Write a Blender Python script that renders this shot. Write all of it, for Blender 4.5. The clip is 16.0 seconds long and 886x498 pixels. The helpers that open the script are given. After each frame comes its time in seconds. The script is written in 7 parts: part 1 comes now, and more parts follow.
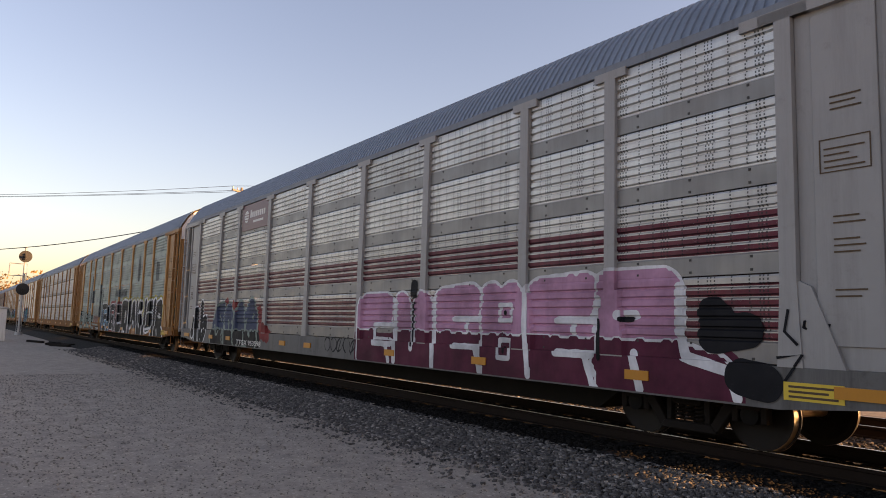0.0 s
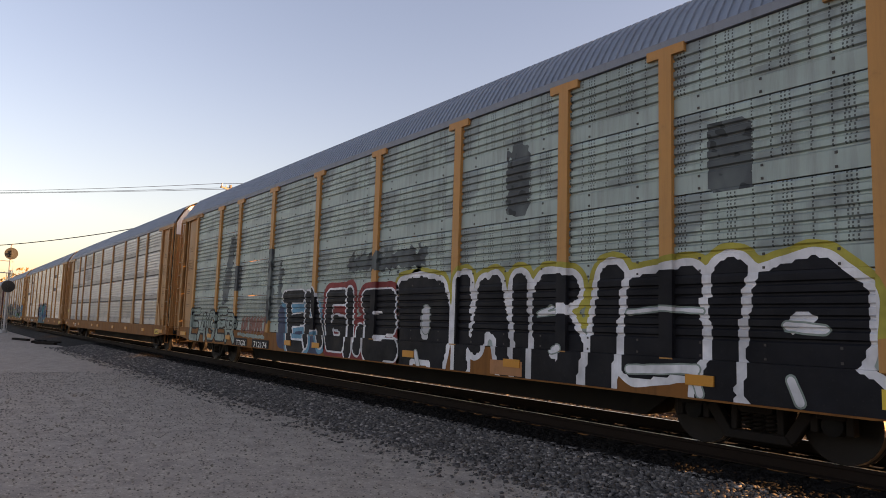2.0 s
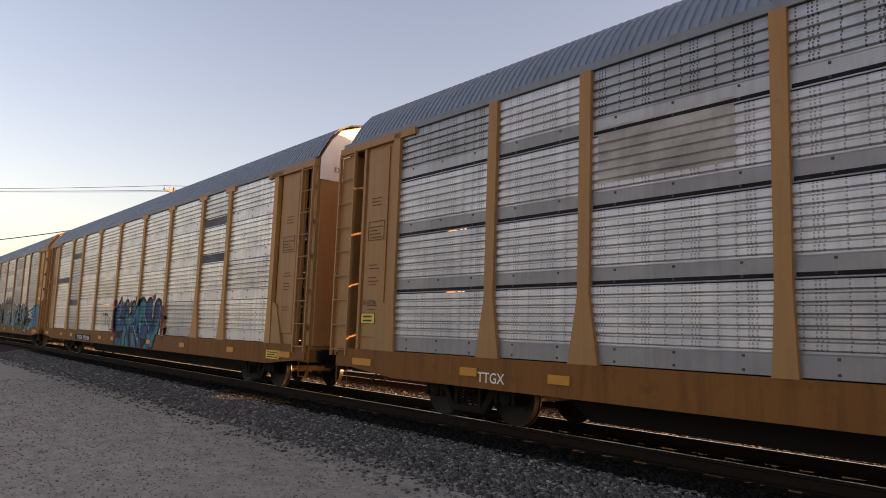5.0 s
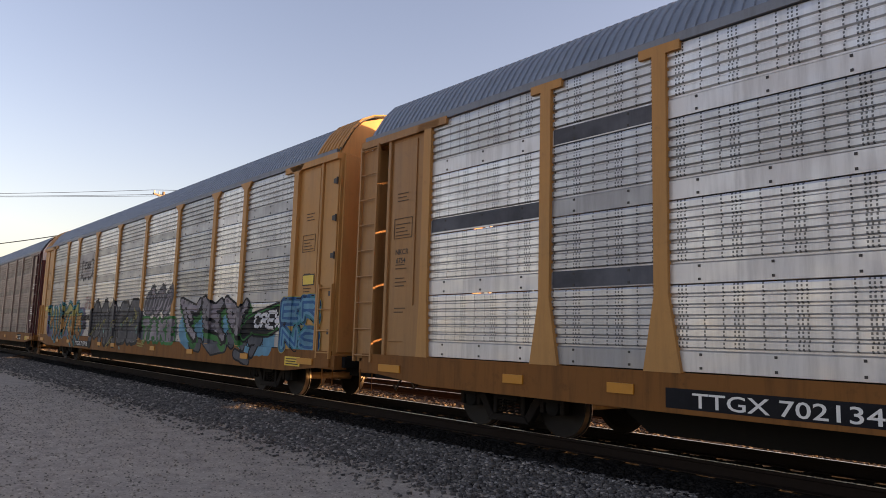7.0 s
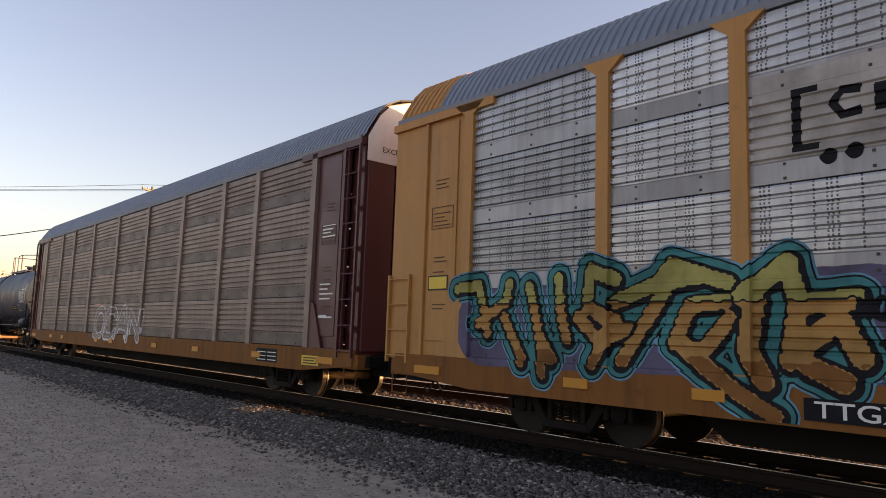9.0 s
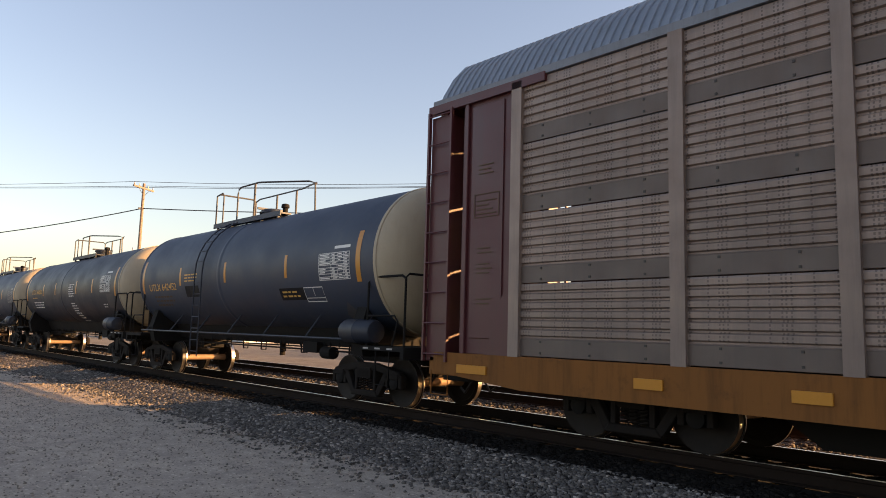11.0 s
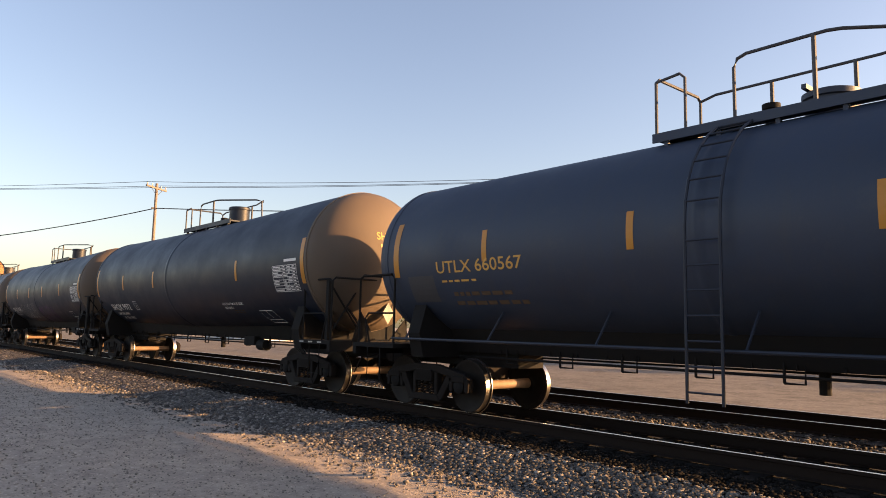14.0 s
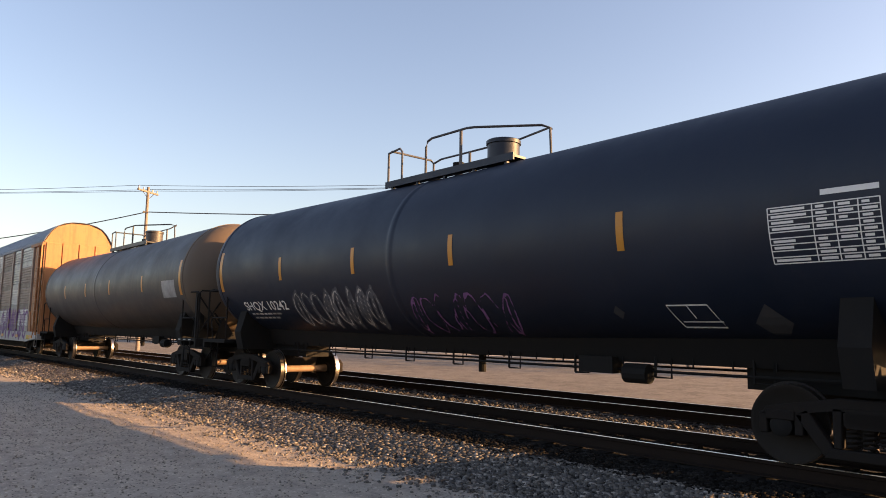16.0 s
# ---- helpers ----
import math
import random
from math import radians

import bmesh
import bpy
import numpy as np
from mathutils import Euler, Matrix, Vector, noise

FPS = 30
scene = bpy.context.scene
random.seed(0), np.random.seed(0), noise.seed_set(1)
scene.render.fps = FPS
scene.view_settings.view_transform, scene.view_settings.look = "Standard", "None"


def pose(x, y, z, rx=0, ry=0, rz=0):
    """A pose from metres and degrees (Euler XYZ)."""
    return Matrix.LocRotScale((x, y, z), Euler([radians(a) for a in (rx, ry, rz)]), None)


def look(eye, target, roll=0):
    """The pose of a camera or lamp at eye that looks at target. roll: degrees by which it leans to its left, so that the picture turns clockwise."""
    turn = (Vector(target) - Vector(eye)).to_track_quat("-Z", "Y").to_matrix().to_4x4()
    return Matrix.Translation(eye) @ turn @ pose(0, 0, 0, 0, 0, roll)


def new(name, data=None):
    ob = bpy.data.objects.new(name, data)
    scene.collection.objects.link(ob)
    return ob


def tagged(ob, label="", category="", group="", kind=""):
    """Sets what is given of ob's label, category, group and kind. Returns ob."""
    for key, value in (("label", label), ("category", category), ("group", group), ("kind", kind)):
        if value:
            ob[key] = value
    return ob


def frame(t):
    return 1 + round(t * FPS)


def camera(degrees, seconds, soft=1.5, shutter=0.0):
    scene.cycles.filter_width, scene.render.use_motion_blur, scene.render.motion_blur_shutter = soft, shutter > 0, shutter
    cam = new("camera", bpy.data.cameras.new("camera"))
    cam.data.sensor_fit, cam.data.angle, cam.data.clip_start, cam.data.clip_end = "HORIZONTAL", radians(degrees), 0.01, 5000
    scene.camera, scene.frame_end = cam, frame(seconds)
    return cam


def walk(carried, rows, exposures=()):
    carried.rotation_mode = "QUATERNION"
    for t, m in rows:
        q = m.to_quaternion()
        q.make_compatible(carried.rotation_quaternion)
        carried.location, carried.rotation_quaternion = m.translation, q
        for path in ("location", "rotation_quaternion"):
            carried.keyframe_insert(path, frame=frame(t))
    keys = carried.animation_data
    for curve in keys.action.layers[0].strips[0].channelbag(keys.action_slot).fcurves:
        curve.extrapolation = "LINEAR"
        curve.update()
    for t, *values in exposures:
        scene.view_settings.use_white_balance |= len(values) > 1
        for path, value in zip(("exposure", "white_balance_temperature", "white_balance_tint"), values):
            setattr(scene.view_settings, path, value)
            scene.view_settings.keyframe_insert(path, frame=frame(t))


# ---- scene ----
# A camera stands beside a double track; a freight train rolls past from the far distance.
# The track runs along X, rail tops at z = 0, the train goes towards +X.
cam = camera(64.35, 16.0, soft=0.92)
EYE = (0.0, -9.32, 1.434)
PATH = [
    (0.0, 54.99, 6.35, -1.66), (0.5, 54.83, 6.33, -1.47), (1.0, 54.56, 6.16, -1.57), (1.5, 54.33, 6.23, -1.73), (2.0, 54.12, 6.25, -1.76),
    (2.5, 53.45, 6.36, -1.90), (3.0, 52.77, 6.55, -2.00), (5.5, 49.39, 7.12, -1.96), (6.0, 49.16, 7.25, -1.84), (6.5, 49.26, 7.24, -1.69),
    (7.0, 49.19, 7.24, -1.63), (7.5, 48.77, 7.36, -1.75), (8.0, 48.59, 7.32, -1.82), (8.5, 48.49, 7.17, -1.78), (9.0, 48.35, 7.05, -1.95),
    (11.5, 47.71, 6.42, -1.49), (12.0, 47.73, 6.05, -1.52), (12.5, 48.32, 6.22, -1.50), (13.0, 48.79, 6.44, -1.52), (13.5, 48.73, 6.50, -1.39),
    (14.0, 48.81, 6.45, -1.23), (14.5, 48.71, 6.54, -1.14), (15.0, 48.54, 6.59, -1.06), (15.5, 48.40, 6.73, -1.00), (16.0, 48.24, 6.72, -1.02),
]
walk(cam, [(t, pose(*EYE, 90 + p, r, y)) for t, y, p, r in PATH], exposures=[(0, 1.68, 7500, 32), (2, 1.72, 7750, 32), (3, 1.78, 8200, 32), (5.5, 1.74, 8100, 32), (6.5, 1.72, 7450, 32), (7.5, 1.69, 7600, 32), (8, 1.67, 7250, 32), (9.2, 1.77, 7750, 32), (11.3, 1.82, 7300, 25), (13, 1.77, 7050, 25), (14.5, 1.72, 6850, 25), (16, 1.78, 6900, 25)])

# ---- light: a low warm sun behind the train, clear sky ----
SUN_AZ, SUN_EL = 45.0, 11.5
world = bpy.data.worlds.new("sky")
scene.world = world
world.use_nodes = True
wn = world.node_tree
sky = wn.nodes.new("ShaderNodeTexSky")
sky.sky_type = "NISHITA"
sky.sun_disc = False
sky.sun_elevation = radians(SUN_EL)
sky.sun_rotation = radians(90 - SUN_AZ)
sky.air_density, sky.dust_density, sky.ozone_density = 1.0, 1.7, 1.0
wn.nodes["Background"].inputs[1].default_value = 0.091
wn.links.new(sky.outputs[0], wn.nodes["Background"].inputs[0])
sun = new("sun", bpy.data.lights.new("sun", "SUN"))
sun.data.energy, sun.data.angle, sun.data.color = 5.0, radians(0.5), (1.0, 0.61, 0.25)
SUN_DIR = Vector((math.cos(radians(SUN_AZ)) * math.cos(radians(SUN_EL)), math.sin(radians(SUN_AZ)) * math.cos(radians(SUN_EL)), math.sin(radians(SUN_EL))))
sun.matrix_basis = look(SUN_DIR * 50, (0, 0, 0))


# ---- materials ----
class Nodes:
    """A small node-graph writer."""

    def __init__(self, name):
        self.m = bpy.data.materials.new(name)
        self.m.use_nodes = True
        self.t = self.m.node_tree
        self.b = self.t.nodes["Principled BSDF"]
        self.co = self.t.nodes.new("ShaderNodeTexCoord").outputs["Object"]

    def put(self, node, socket, value):
        if isinstance(value, bpy.types.NodeSocket):
            self.t.links.new(value, node.inputs[socket])
        else:
            node.inputs[socket].default_value = value

    def math(self, op, a, b=0.0, clamp=False):
        n = self.t.nodes.new("ShaderNodeMath")
        n.operation, n.use_clamp = op, clamp
        self.put(n, 0, a)
        self.put(n, 1, b)
        return n.outputs[0]

    def noise(self, scale, detail=4.0, rough=0.6, stretch=None):
        n = self.t.nodes.new("ShaderNodeTexNoise")
        n.inputs["Scale"].default_value, n.inputs["Detail"].default_value, n.inputs["Roughness"].default_value = scale, detail, rough
        v = self.co
        if stretch:
            k = self.t.nodes.new("ShaderNodeMapping")
            k.inputs["Scale"].default_value = stretch
            self.t.links.new(v, k.inputs[0])
            v = k.outputs[0]
        self.t.links.new(v, n.inputs["Vector"])
        return n.outputs["Fac"]

    def ramp(self, value, lo, hi, a=0.0, b=1.0):
        n = self.t.nodes.new("ShaderNodeMapRange")
        n.clamp = True
        self.put(n, 0, value)
        for k, x in enumerate((lo, hi, a, b)):
            n.inputs[k + 1].default_value = x
        return n.outputs[0]

    def mix(self, fac, a, b, kind="MIX"):
        n = self.t.nodes.new("ShaderNodeMix")
        n.data_type, n.blend_type = "RGBA", kind
        self.put(n, 0, fac)
        for k, c in ((6, a), (7, b)):
            if isinstance(c, bpy.types.NodeSocket):
                self.t.links.new(c, n.inputs[k])
            else:
                n.inputs[k].default_value = (*c, 1)
        return n.outputs[2]

    def xyz(self):
        n = self.t.nodes.new("ShaderNodeSeparateXYZ")
        self.t.links.new(self.co, n.inputs[0])
        return n.outputs

    def rand(self):
        return self.t.nodes.new("ShaderNodeObjectInfo").outputs["Random"]

    def done(self, color, rough=0.6, metal=0.0, bump=None, strength=0.2, distance=0.02, spec=None):
        self.put(self.b, "Base Color", color if isinstance(color, bpy.types.NodeSocket) else (*color, 1))
        self.put(self.b, "Roughness", rough)
        self.put(self.b, "Metallic", metal)
        if spec is not None:
            self.b.inputs["Specular IOR Level"].default_value = spec
        if bump is not None:
            n = self.t.nodes.new("ShaderNodeBump")
            n.inputs["Strength"].default_value, n.inputs["Distance"].default_value = strength, distance
            self.t.links.new(bump, n.inputs["Height"])
            self.t.links.new(n.outputs[0], self.b.inputs["Normal"])
        return self.m


def tone(c, k):
    return tuple(min(1.0, x * k) for x in c)


def paint(name, color, rough=0.5, metal=0.0, dirt=(0.06, 0.045, 0.035), amount=0.45, streak=1.0, var=0.2, spec=0.5):
    """Weathered paint: faded patches, run-down streaks of dirt and fine grain."""
    g = Nodes(name)
    big = g.noise(0.9, 5, 0.65)
    base = g.mix(big, tone(color, 1 - var), tone(color, 1 + var))
    runs = g.ramp(g.noise(1.0, 6, 0.7, (5.0, 5.0, 0.45)), 0.48, 0.8, 0.0, amount * streak)
    base = g.mix(runs, base, dirt)
    spots = g.ramp(g.noise(3.2, 8, 0.75), 0.56, 0.74, 0.0, amount)
    base = g.mix(spots, base, tone(dirt, 1.4))
    fine = g.noise(45, 3)
    return g.done(base, g.ramp(big, 0.3, 0.7, rough - 0.08, rough + 0.12), metal, fine, 0.06, 0.01, spec)


def panel_metal(name, color, metal=0.75, rough=0.38, tint=0.35, blotch=None, amount=0.3, stripes=None, holes=0.8, grime=0.4, band=0.75):
    """Galvanised corrugated sheet with columns of punched holes; tone differs from sheet to sheet."""
    g = Nodes(name)
    x, y, z = g.xyz()
    base = g.mix(g.noise(1.3, 5, 0.7), tone(color, 1 - tint * 0.5), tone(color, 1 + tint * 0.5))
    base = g.mix(g.ramp(g.rand(), 0.55, 0.95, 0.0, 0.55), base, tone(color, 0.55))
    if stripes:
        lo, hi, paintc = stripes
        k = g.math("MULTIPLY", g.math("GREATER_THAN", z, lo), g.math("LESS_THAN", z, hi))
        f = g.math("FRACT", g.math("DIVIDE", g.math("SUBTRACT", z, 0.27), 0.13))
        k = g.math("MULTIPLY", k, g.math("LESS_THAN", f, 0.66))
        chips = g.ramp(g.noise(14, 6, 0.8), 0.62, 0.68, 1.0, 0.15)
        base = g.mix(g.math("MULTIPLY", k, chips), base, paintc)
    if blotch:
        base = g.mix(g.ramp(g.noise(1.1, 3, 0.5), 0.52, 0.60, 0.0, amount), base, blotch)
    onband = g.math("LESS_THAN", z, 0.245)
    base = g.mix(onband, base, tone(color, 0.62 * band))
    runs = g.ramp(g.noise(1.0, 6, 0.7, (7.0, 7.0, 0.5)), 0.45, 0.8, 0.0, grime)
    base = g.mix(runs, base, (0.07, 0.06, 0.055))
    # holes: single and double columns
    col1 = g.math("LESS_THAN", g.math("ABSOLUTE", g.math("SUBTRACT", g.math("FRACT", g.math("DIVIDE", x, 0.235)), 0.5)), 0.045)
    col2 = g.math("LESS_THAN", g.math("ABSOLUTE", g.math("SUBTRACT", g.math("FRACT", g.math("DIVIDE", g.math("ADD", x, 0.055), 0.705)), 0.5)), 0.015)
    col3 = g.math("LESS_THAN", g.math("ABSOLUTE", g.math("SUBTRACT", g.math("FRACT", g.math("DIVIDE", g.math("ADD", x, 0.10), 0.705)), 0.5)), 0.015)
    cols = g.math("MAXIMUM", col1, g.math("MAXIMUM", col2, col3))
    dots = g.math("LESS_THAN", g.math("ABSOLUTE", g.math("SUBTRACT", g.math("FRACT", g.math("DIVIDE", z, 0.046)), 0.5)), 0.30)
    hole = g.math("MULTIPLY", g.math("MULTIPLY", cols, dots), g.math("GREATER_THAN", z, 0.27))
    hole = g.math("MULTIPLY", hole, holes)
    base = g.mix(hole, base, (0.012, 0.012, 0.014))
    met = g.math("MULTIPLY", g.math("SUBTRACT", g.math("SUBTRACT", 1.0, runs), g.math("MULTIPLY", onband, 0.5), True), metal)
    return g.done(base, g.ramp(g.noise(2.5, 5), 0.3, 0.7, rough - 0.08, rough + 0.2), met, g.noise(6, 4), 0.12, 0.03)


def ground_mat(name, colors, scale, rough=0.95, bump=0.6, fine=40.0, big=0.15):
    g = Nodes(name)
    a = g.mix(g.ramp(g.noise(big, 6, 0.6), 0.3, 0.7), colors[0], colors[1])
    a = g.mix(g.ramp(g.noise(scale, 6, 0.75), 0.42, 0.66), a, colors[2])
    specks = g.ramp(g.noise(fine, 3, 0.6), 0.57, 0.67, 0.0, 0.5)
    a = g.mix(specks, a, tone(colors[2], 0.35))
    pale = g.ramp(g.noise(fine * 0.8, 2, 0.5), 0.60, 0.70, 0.0, 0.5)
    a = g.mix(pale, a, tone(colors[0], 1.7))
    return g.done(a, rough, 0.0, g.noise(fine * 0.7, 6, 0.7), bump, 0.03, 0.2)


def stone_mat(name, c0, c1, c2, spec=0.4):
    """Loose stones, each with its own tone."""
    g = Nodes(name)
    r = g.t.nodes.new("ShaderNodeNewGeometry").outputs["Random Per Island"]
    a = g.mix(g.ramp(r, 0.1, 0.7), c0, c1)
    a = g.mix(g.ramp(r, 0.84, 1.0), a, c2)
    a = g.mix(g.ramp(g.noise(25, 4), 0.4, 0.7, 0.0, 0.35), a, tone(c0, 0.6))
    return g.done(a, 0.85, 0.0, g.noise(60, 3), 0.25, 0.01, spec)


def flat(name, color, rough=0.55, metal=0.0, wear=0.25, spec=0.4):
    g = Nodes(name)
    a = g.mix(g.ramp(g.noise(7, 6, 0.75), 0.45, 0.75, 0.0, wear), color, tone(color, 0.55))
    return g.done(a, rough, metal, g.noise(50, 3), 0.05, 0.01, spec)


def sprayed(name, color):
    """Spray paint: cloudy overspray, thin places and dust."""
    g = Nodes(name)
    a = g.mix(g.ramp(g.noise(1.6, 4, 0.6), 0.35, 0.65), tone(color, 0.62), tone(color, 1.12))
    a = g.mix(g.ramp(g.noise(1.0, 6, 0.7, (6.0, 6.0, 0.5)), 0.5, 0.8, 0.0, 0.35), a, tone(color, 0.4))
    a = g.mix(g.ramp(g.noise(18, 6, 0.8), 0.58, 0.72, 0.0, 0.25), a, tuple(0.06 + 0.45 * x for x in color))
    return g.done(a, g.ramp(g.noise(3, 4), 0.3, 0.7, 0.5, 0.75), 0.0, g.noise(50, 3), 0.05, 0.01, 0.14)


def mottled(name, a, b, c):
    """Spray paint faded from one colour into others, with dark drops."""
    g = Nodes(name)
    k = g.mix(g.ramp(g.noise(1.1, 3, 0.5), 0.40, 0.56), a, b)
    k = g.mix(g.ramp(g.noise(1.7, 2, 0.5, (1.0, 1.0, 0.7)), 0.47, 0.56), k, c)
    k = g.mix(g.ramp(g.noise(5.5, 1, 0.3), 0.63, 0.66, 0.0, 0.75), k, tone(a, 0.3))
    k = g.mix(g.ramp(g.noise(18, 6, 0.8), 0.58, 0.72, 0.0, 0.25), k, (0.10, 0.10, 0.11))
    return g.done(k, g.ramp(g.noise(3, 4), 0.3, 0.7, 0.5, 0.75), 0.0, g.noise(50, 3), 0.05, 0.01, 0.14)


M = {}
M["dirt"] = ground_mat("packed_dirt", ((0.43, 0.36, 0.29), (0.365, 0.31, 0.255), (0.27, 0.23, 0.195)), 2.6, fine=27.0)
# Near-black bed: the dark by the rails and between stones is its colour
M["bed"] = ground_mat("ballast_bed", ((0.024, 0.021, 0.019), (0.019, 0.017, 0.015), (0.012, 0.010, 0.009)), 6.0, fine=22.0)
M["yard"] = ground_mat("pale_yard_gravel", ((0.20, 0.18, 0.16), (0.155, 0.14, 0.122), (0.10, 0.09, 0.08)), 1.2, fine=9.0)
M["stone"] = stone_mat("ballast_stone", (0.050, 0.045, 0.041), (0.15, 0.133, 0.12), (0.40, 0.355, 0.315))
# Darker copy of the ballast stone: shade by the rails put into its colour
M["darkened"] = stone_mat("shade_dark_ballast_stone", (0.007, 0.006, 0.0055), (0.014, 0.012, 0.0105), (0.03, 0.025, 0.021), 0.08)
M["far_stone"] = stone_mat("brown_grey_ballast_stone", (0.03, 0.026, 0.023), (0.075, 0.065, 0.056), (0.22, 0.19, 0.16), 0.15)
M["pebble"] = stone_mat("pebble", (0.15, 0.13, 0.11), (0.26, 0.22, 0.185), (0.40, 0.345, 0.29), 0.15)
M["rail"] = paint("rusty_rail", (0.016, 0.010, 0.0075), 0.85, 0.0, (0.012, 0.009, 0.008), 0.4, spec=0.15)
M["railhead"] = flat("polished_railhead", (0.72, 0.70, 0.67), 0.33, 1.0, 0.1)
M["tie"] = paint("creosoted_tie", (0.016, 0.0125, 0.0105), 0.9, 0.0, (0.02, 0.016, 0.013), 0.4, spec=0.15)
M["under"] = paint("grimy_black_steel", (0.012, 0.0115, 0.0115), 0.8, 0.0, (0.018, 0.014, 0.011), 0.35, spec=0.15)
M["truck"] = paint("brown_black_cast_steel", (0.014, 0.0115, 0.0105), 0.8, 0.0, (0.022, 0.015, 0.010), 0.4, spec=0.15)
M["wheel"] = paint("worn_wheel_steel", (0.014, 0.0105, 0.0085), 0.65, 0.2, (0.022, 0.016, 0.012), 0.4, spec=0.25)
M["tread"] = flat("bright_wheel_tread", (0.5, 0.46, 0.42), 0.28, 1.0)
# Rusty axle; its sunlit tone is part of the base colour
M["axle"] = paint("sunlit_rusty_axle", (0.22, 0.14, 0.085), 0.7, 0.2)
M["yellow"] = paint("faded_tan_yellow", (0.36, 0.18, 0.066), 0.55, 0.0, (0.12, 0.06, 0.03), 0.42, spec=0.3)
M["yellow2"] = paint("rack_yellow", (0.46, 0.225, 0.070), 0.55, 0.0, (0.14, 0.07, 0.03), 0.38, spec=0.3)
M["rust"] = paint("rusty_orange_paint", (0.36, 0.15, 0.055), 0.6, 0.0, (0.09, 0.04, 0.02), 0.6)
M["rustyellow"] = paint("rust_stained_yellow_sill", (0.22, 0.088, 0.025), 0.7, 0.0, (0.06, 0.028, 0.013), 0.75, spec=0.15)
M["grey"] = paint("pale_grey_paint", (0.30, 0.295, 0.29), 0.5, 0.0, (0.10, 0.085, 0.075), 0.35)
# Grimy grey, far darker than the body: the sill's shadow is in its colour
M["greysill"] = paint("shaded_grimy_sill_paint", (0.115, 0.112, 0.11), 0.6, 0.0, (0.03, 0.027, 0.025), 0.8)
M["rustred"] = flat("faded_red_mark", (0.16, 0.05, 0.03), 0.65)
M["maroon"] = paint("dark_maroon_paint", (0.085, 0.018, 0.022), 0.45, 0.0, (0.04, 0.02, 0.02), 0.4)
M["white"] = paint("chalky_white_paint", (0.72, 0.70, 0.67), 0.55, 0.0, (0.25, 0.2, 0.16), 0.25)
M["roof"] = paint("weathered_galvanised_roof", (0.22, 0.265, 0.32), 0.55, 0.35, (0.10, 0.10, 0.10), 0.35)
M["roofrail"] = paint("dull_roof_rail", (0.19, 0.215, 0.25), 0.65, 0.1, (0.06, 0.055, 0.05), 0.4)
M["silver"] = panel_metal("bright_galvanised_panel", (0.60, 0.585, 0.57), 0.8, 0.36, band=1.62)
M["silver_dark"] = panel_metal("dark_galvanised_panel", (0.35, 0.355, 0.365), 0.75, 0.40, band=1.6)
M["silver_mix"] = panel_metal("mixed_galvanised_panel", (0.55, 0.545, 0.545), 0.78, 0.38, 0.4)
M["silver_mid"] = panel_metal("dull_galvanised_panel", (0.43, 0.43, 0.435), 0.76, 0.4, 0.4, band=1.2)
M["slat"] = panel_metal("slatted_grey_panel", (0.50, 0.50, 0.51), 0.7, 0.45, 0.4, holes=0.5)
M["ferro"] = panel_metal("grey_panel", (0.52, 0.51, 0.49), 0.7, 0.4, 0.3, grime=0.3, band=0.7)
M["ferro_hi"] = panel_metal("grey_panel_maroon_upper_stripes", (0.52, 0.51, 0.49), 0.6, 0.42, 0.3, stripes=(0.27, 0.78, (0.10, 0.018, 0.03)), grime=0.3)
M["ferro_lo"] = panel_metal("grey_panel_maroon_lower_stripes", (0.47, 0.45, 0.43), 0.6, 0.42, 0.3, stripes=(0.10, 0.95, (0.10, 0.018, 0.03)), grime=0.3)
M["green"] = panel_metal("pale_green_panel", (0.30, 0.375, 0.35), 0.35, 0.5, 0.3, blotch=(0.17, 0.20, 0.205), amount=0.75, grime=0.5, band=1.55)
M["brown"] = panel_metal("dust_brown_panel", (0.275, 0.21, 0.18), 0.45, 0.5, 0.35, grime=0.5, holes=0.5)
M["black_tank"] = paint("black_tank_paint", (0.009, 0.015, 0.030), 0.48, 0.0, (0.018, 0.021, 0.030), 0.35, var=0.3, spec=0.35)
M["blue_tank"] = paint("sooty_blue_black_tank_paint", (0.015, 0.021, 0.035), 0.5, 0.0, (0.045, 0.038, 0.033), 0.35, var=0.35, spec=0.4)
M["grey_tank"] = paint("dusty_grey_black_tank_paint", (0.027, 0.040, 0.068), 0.52, 0.0, (0.046, 0.048, 0.054), 0.4, var=0.3, spec=0.4)
M["tank_dirty"] = paint("grimy_tank_paint", (0.040, 0.036, 0.036), 0.5, 0.0, (0.10, 0.075, 0.055), 0.5, var=0.3)
M["cream"] = paint("cream_tank_head", (0.38, 0.315, 0.22), 0.6, 0.0, (0.22, 0.16, 0.1), 0.3)
M["tanhead"] = paint("brown_tank_head", (0.105, 0.075, 0.052), 0.7, 0.0, (0.08, 0.058, 0.042), 0.3)
M["reflector"] = flat("amber_reflector", (0.52, 0.21, 0.02), 0.35, 0.0, 0.2)
M["plate"] = flat("glossy_maroon_plate", (0.10, 0.014, 0.035), 0.4)
M["warn"] = flat("yellow_warning_plate", (0.70, 0.48, 0.05), 0.5)
M["bolt"] = flat("dark_bolt_head", (0.045, 0.04, 0.038), 0.6)
M["ink"] = flat("black_stencil", (0.02, 0.02, 0.02), 0.6)
M["stencil"] = flat("white_stencil", (0.72, 0.71, 0.68), 0.6)
M["amberink"] = flat("amber_stencil", (0.62, 0.34, 0.08), 0.6)
M["dimink"] = flat("worn_stencil", (0.11, 0.075, 0.05), 0.75, spec=0.1)
M["greyplate"] = flat("grey_plate", (0.055, 0.055, 0.06), 0.5)
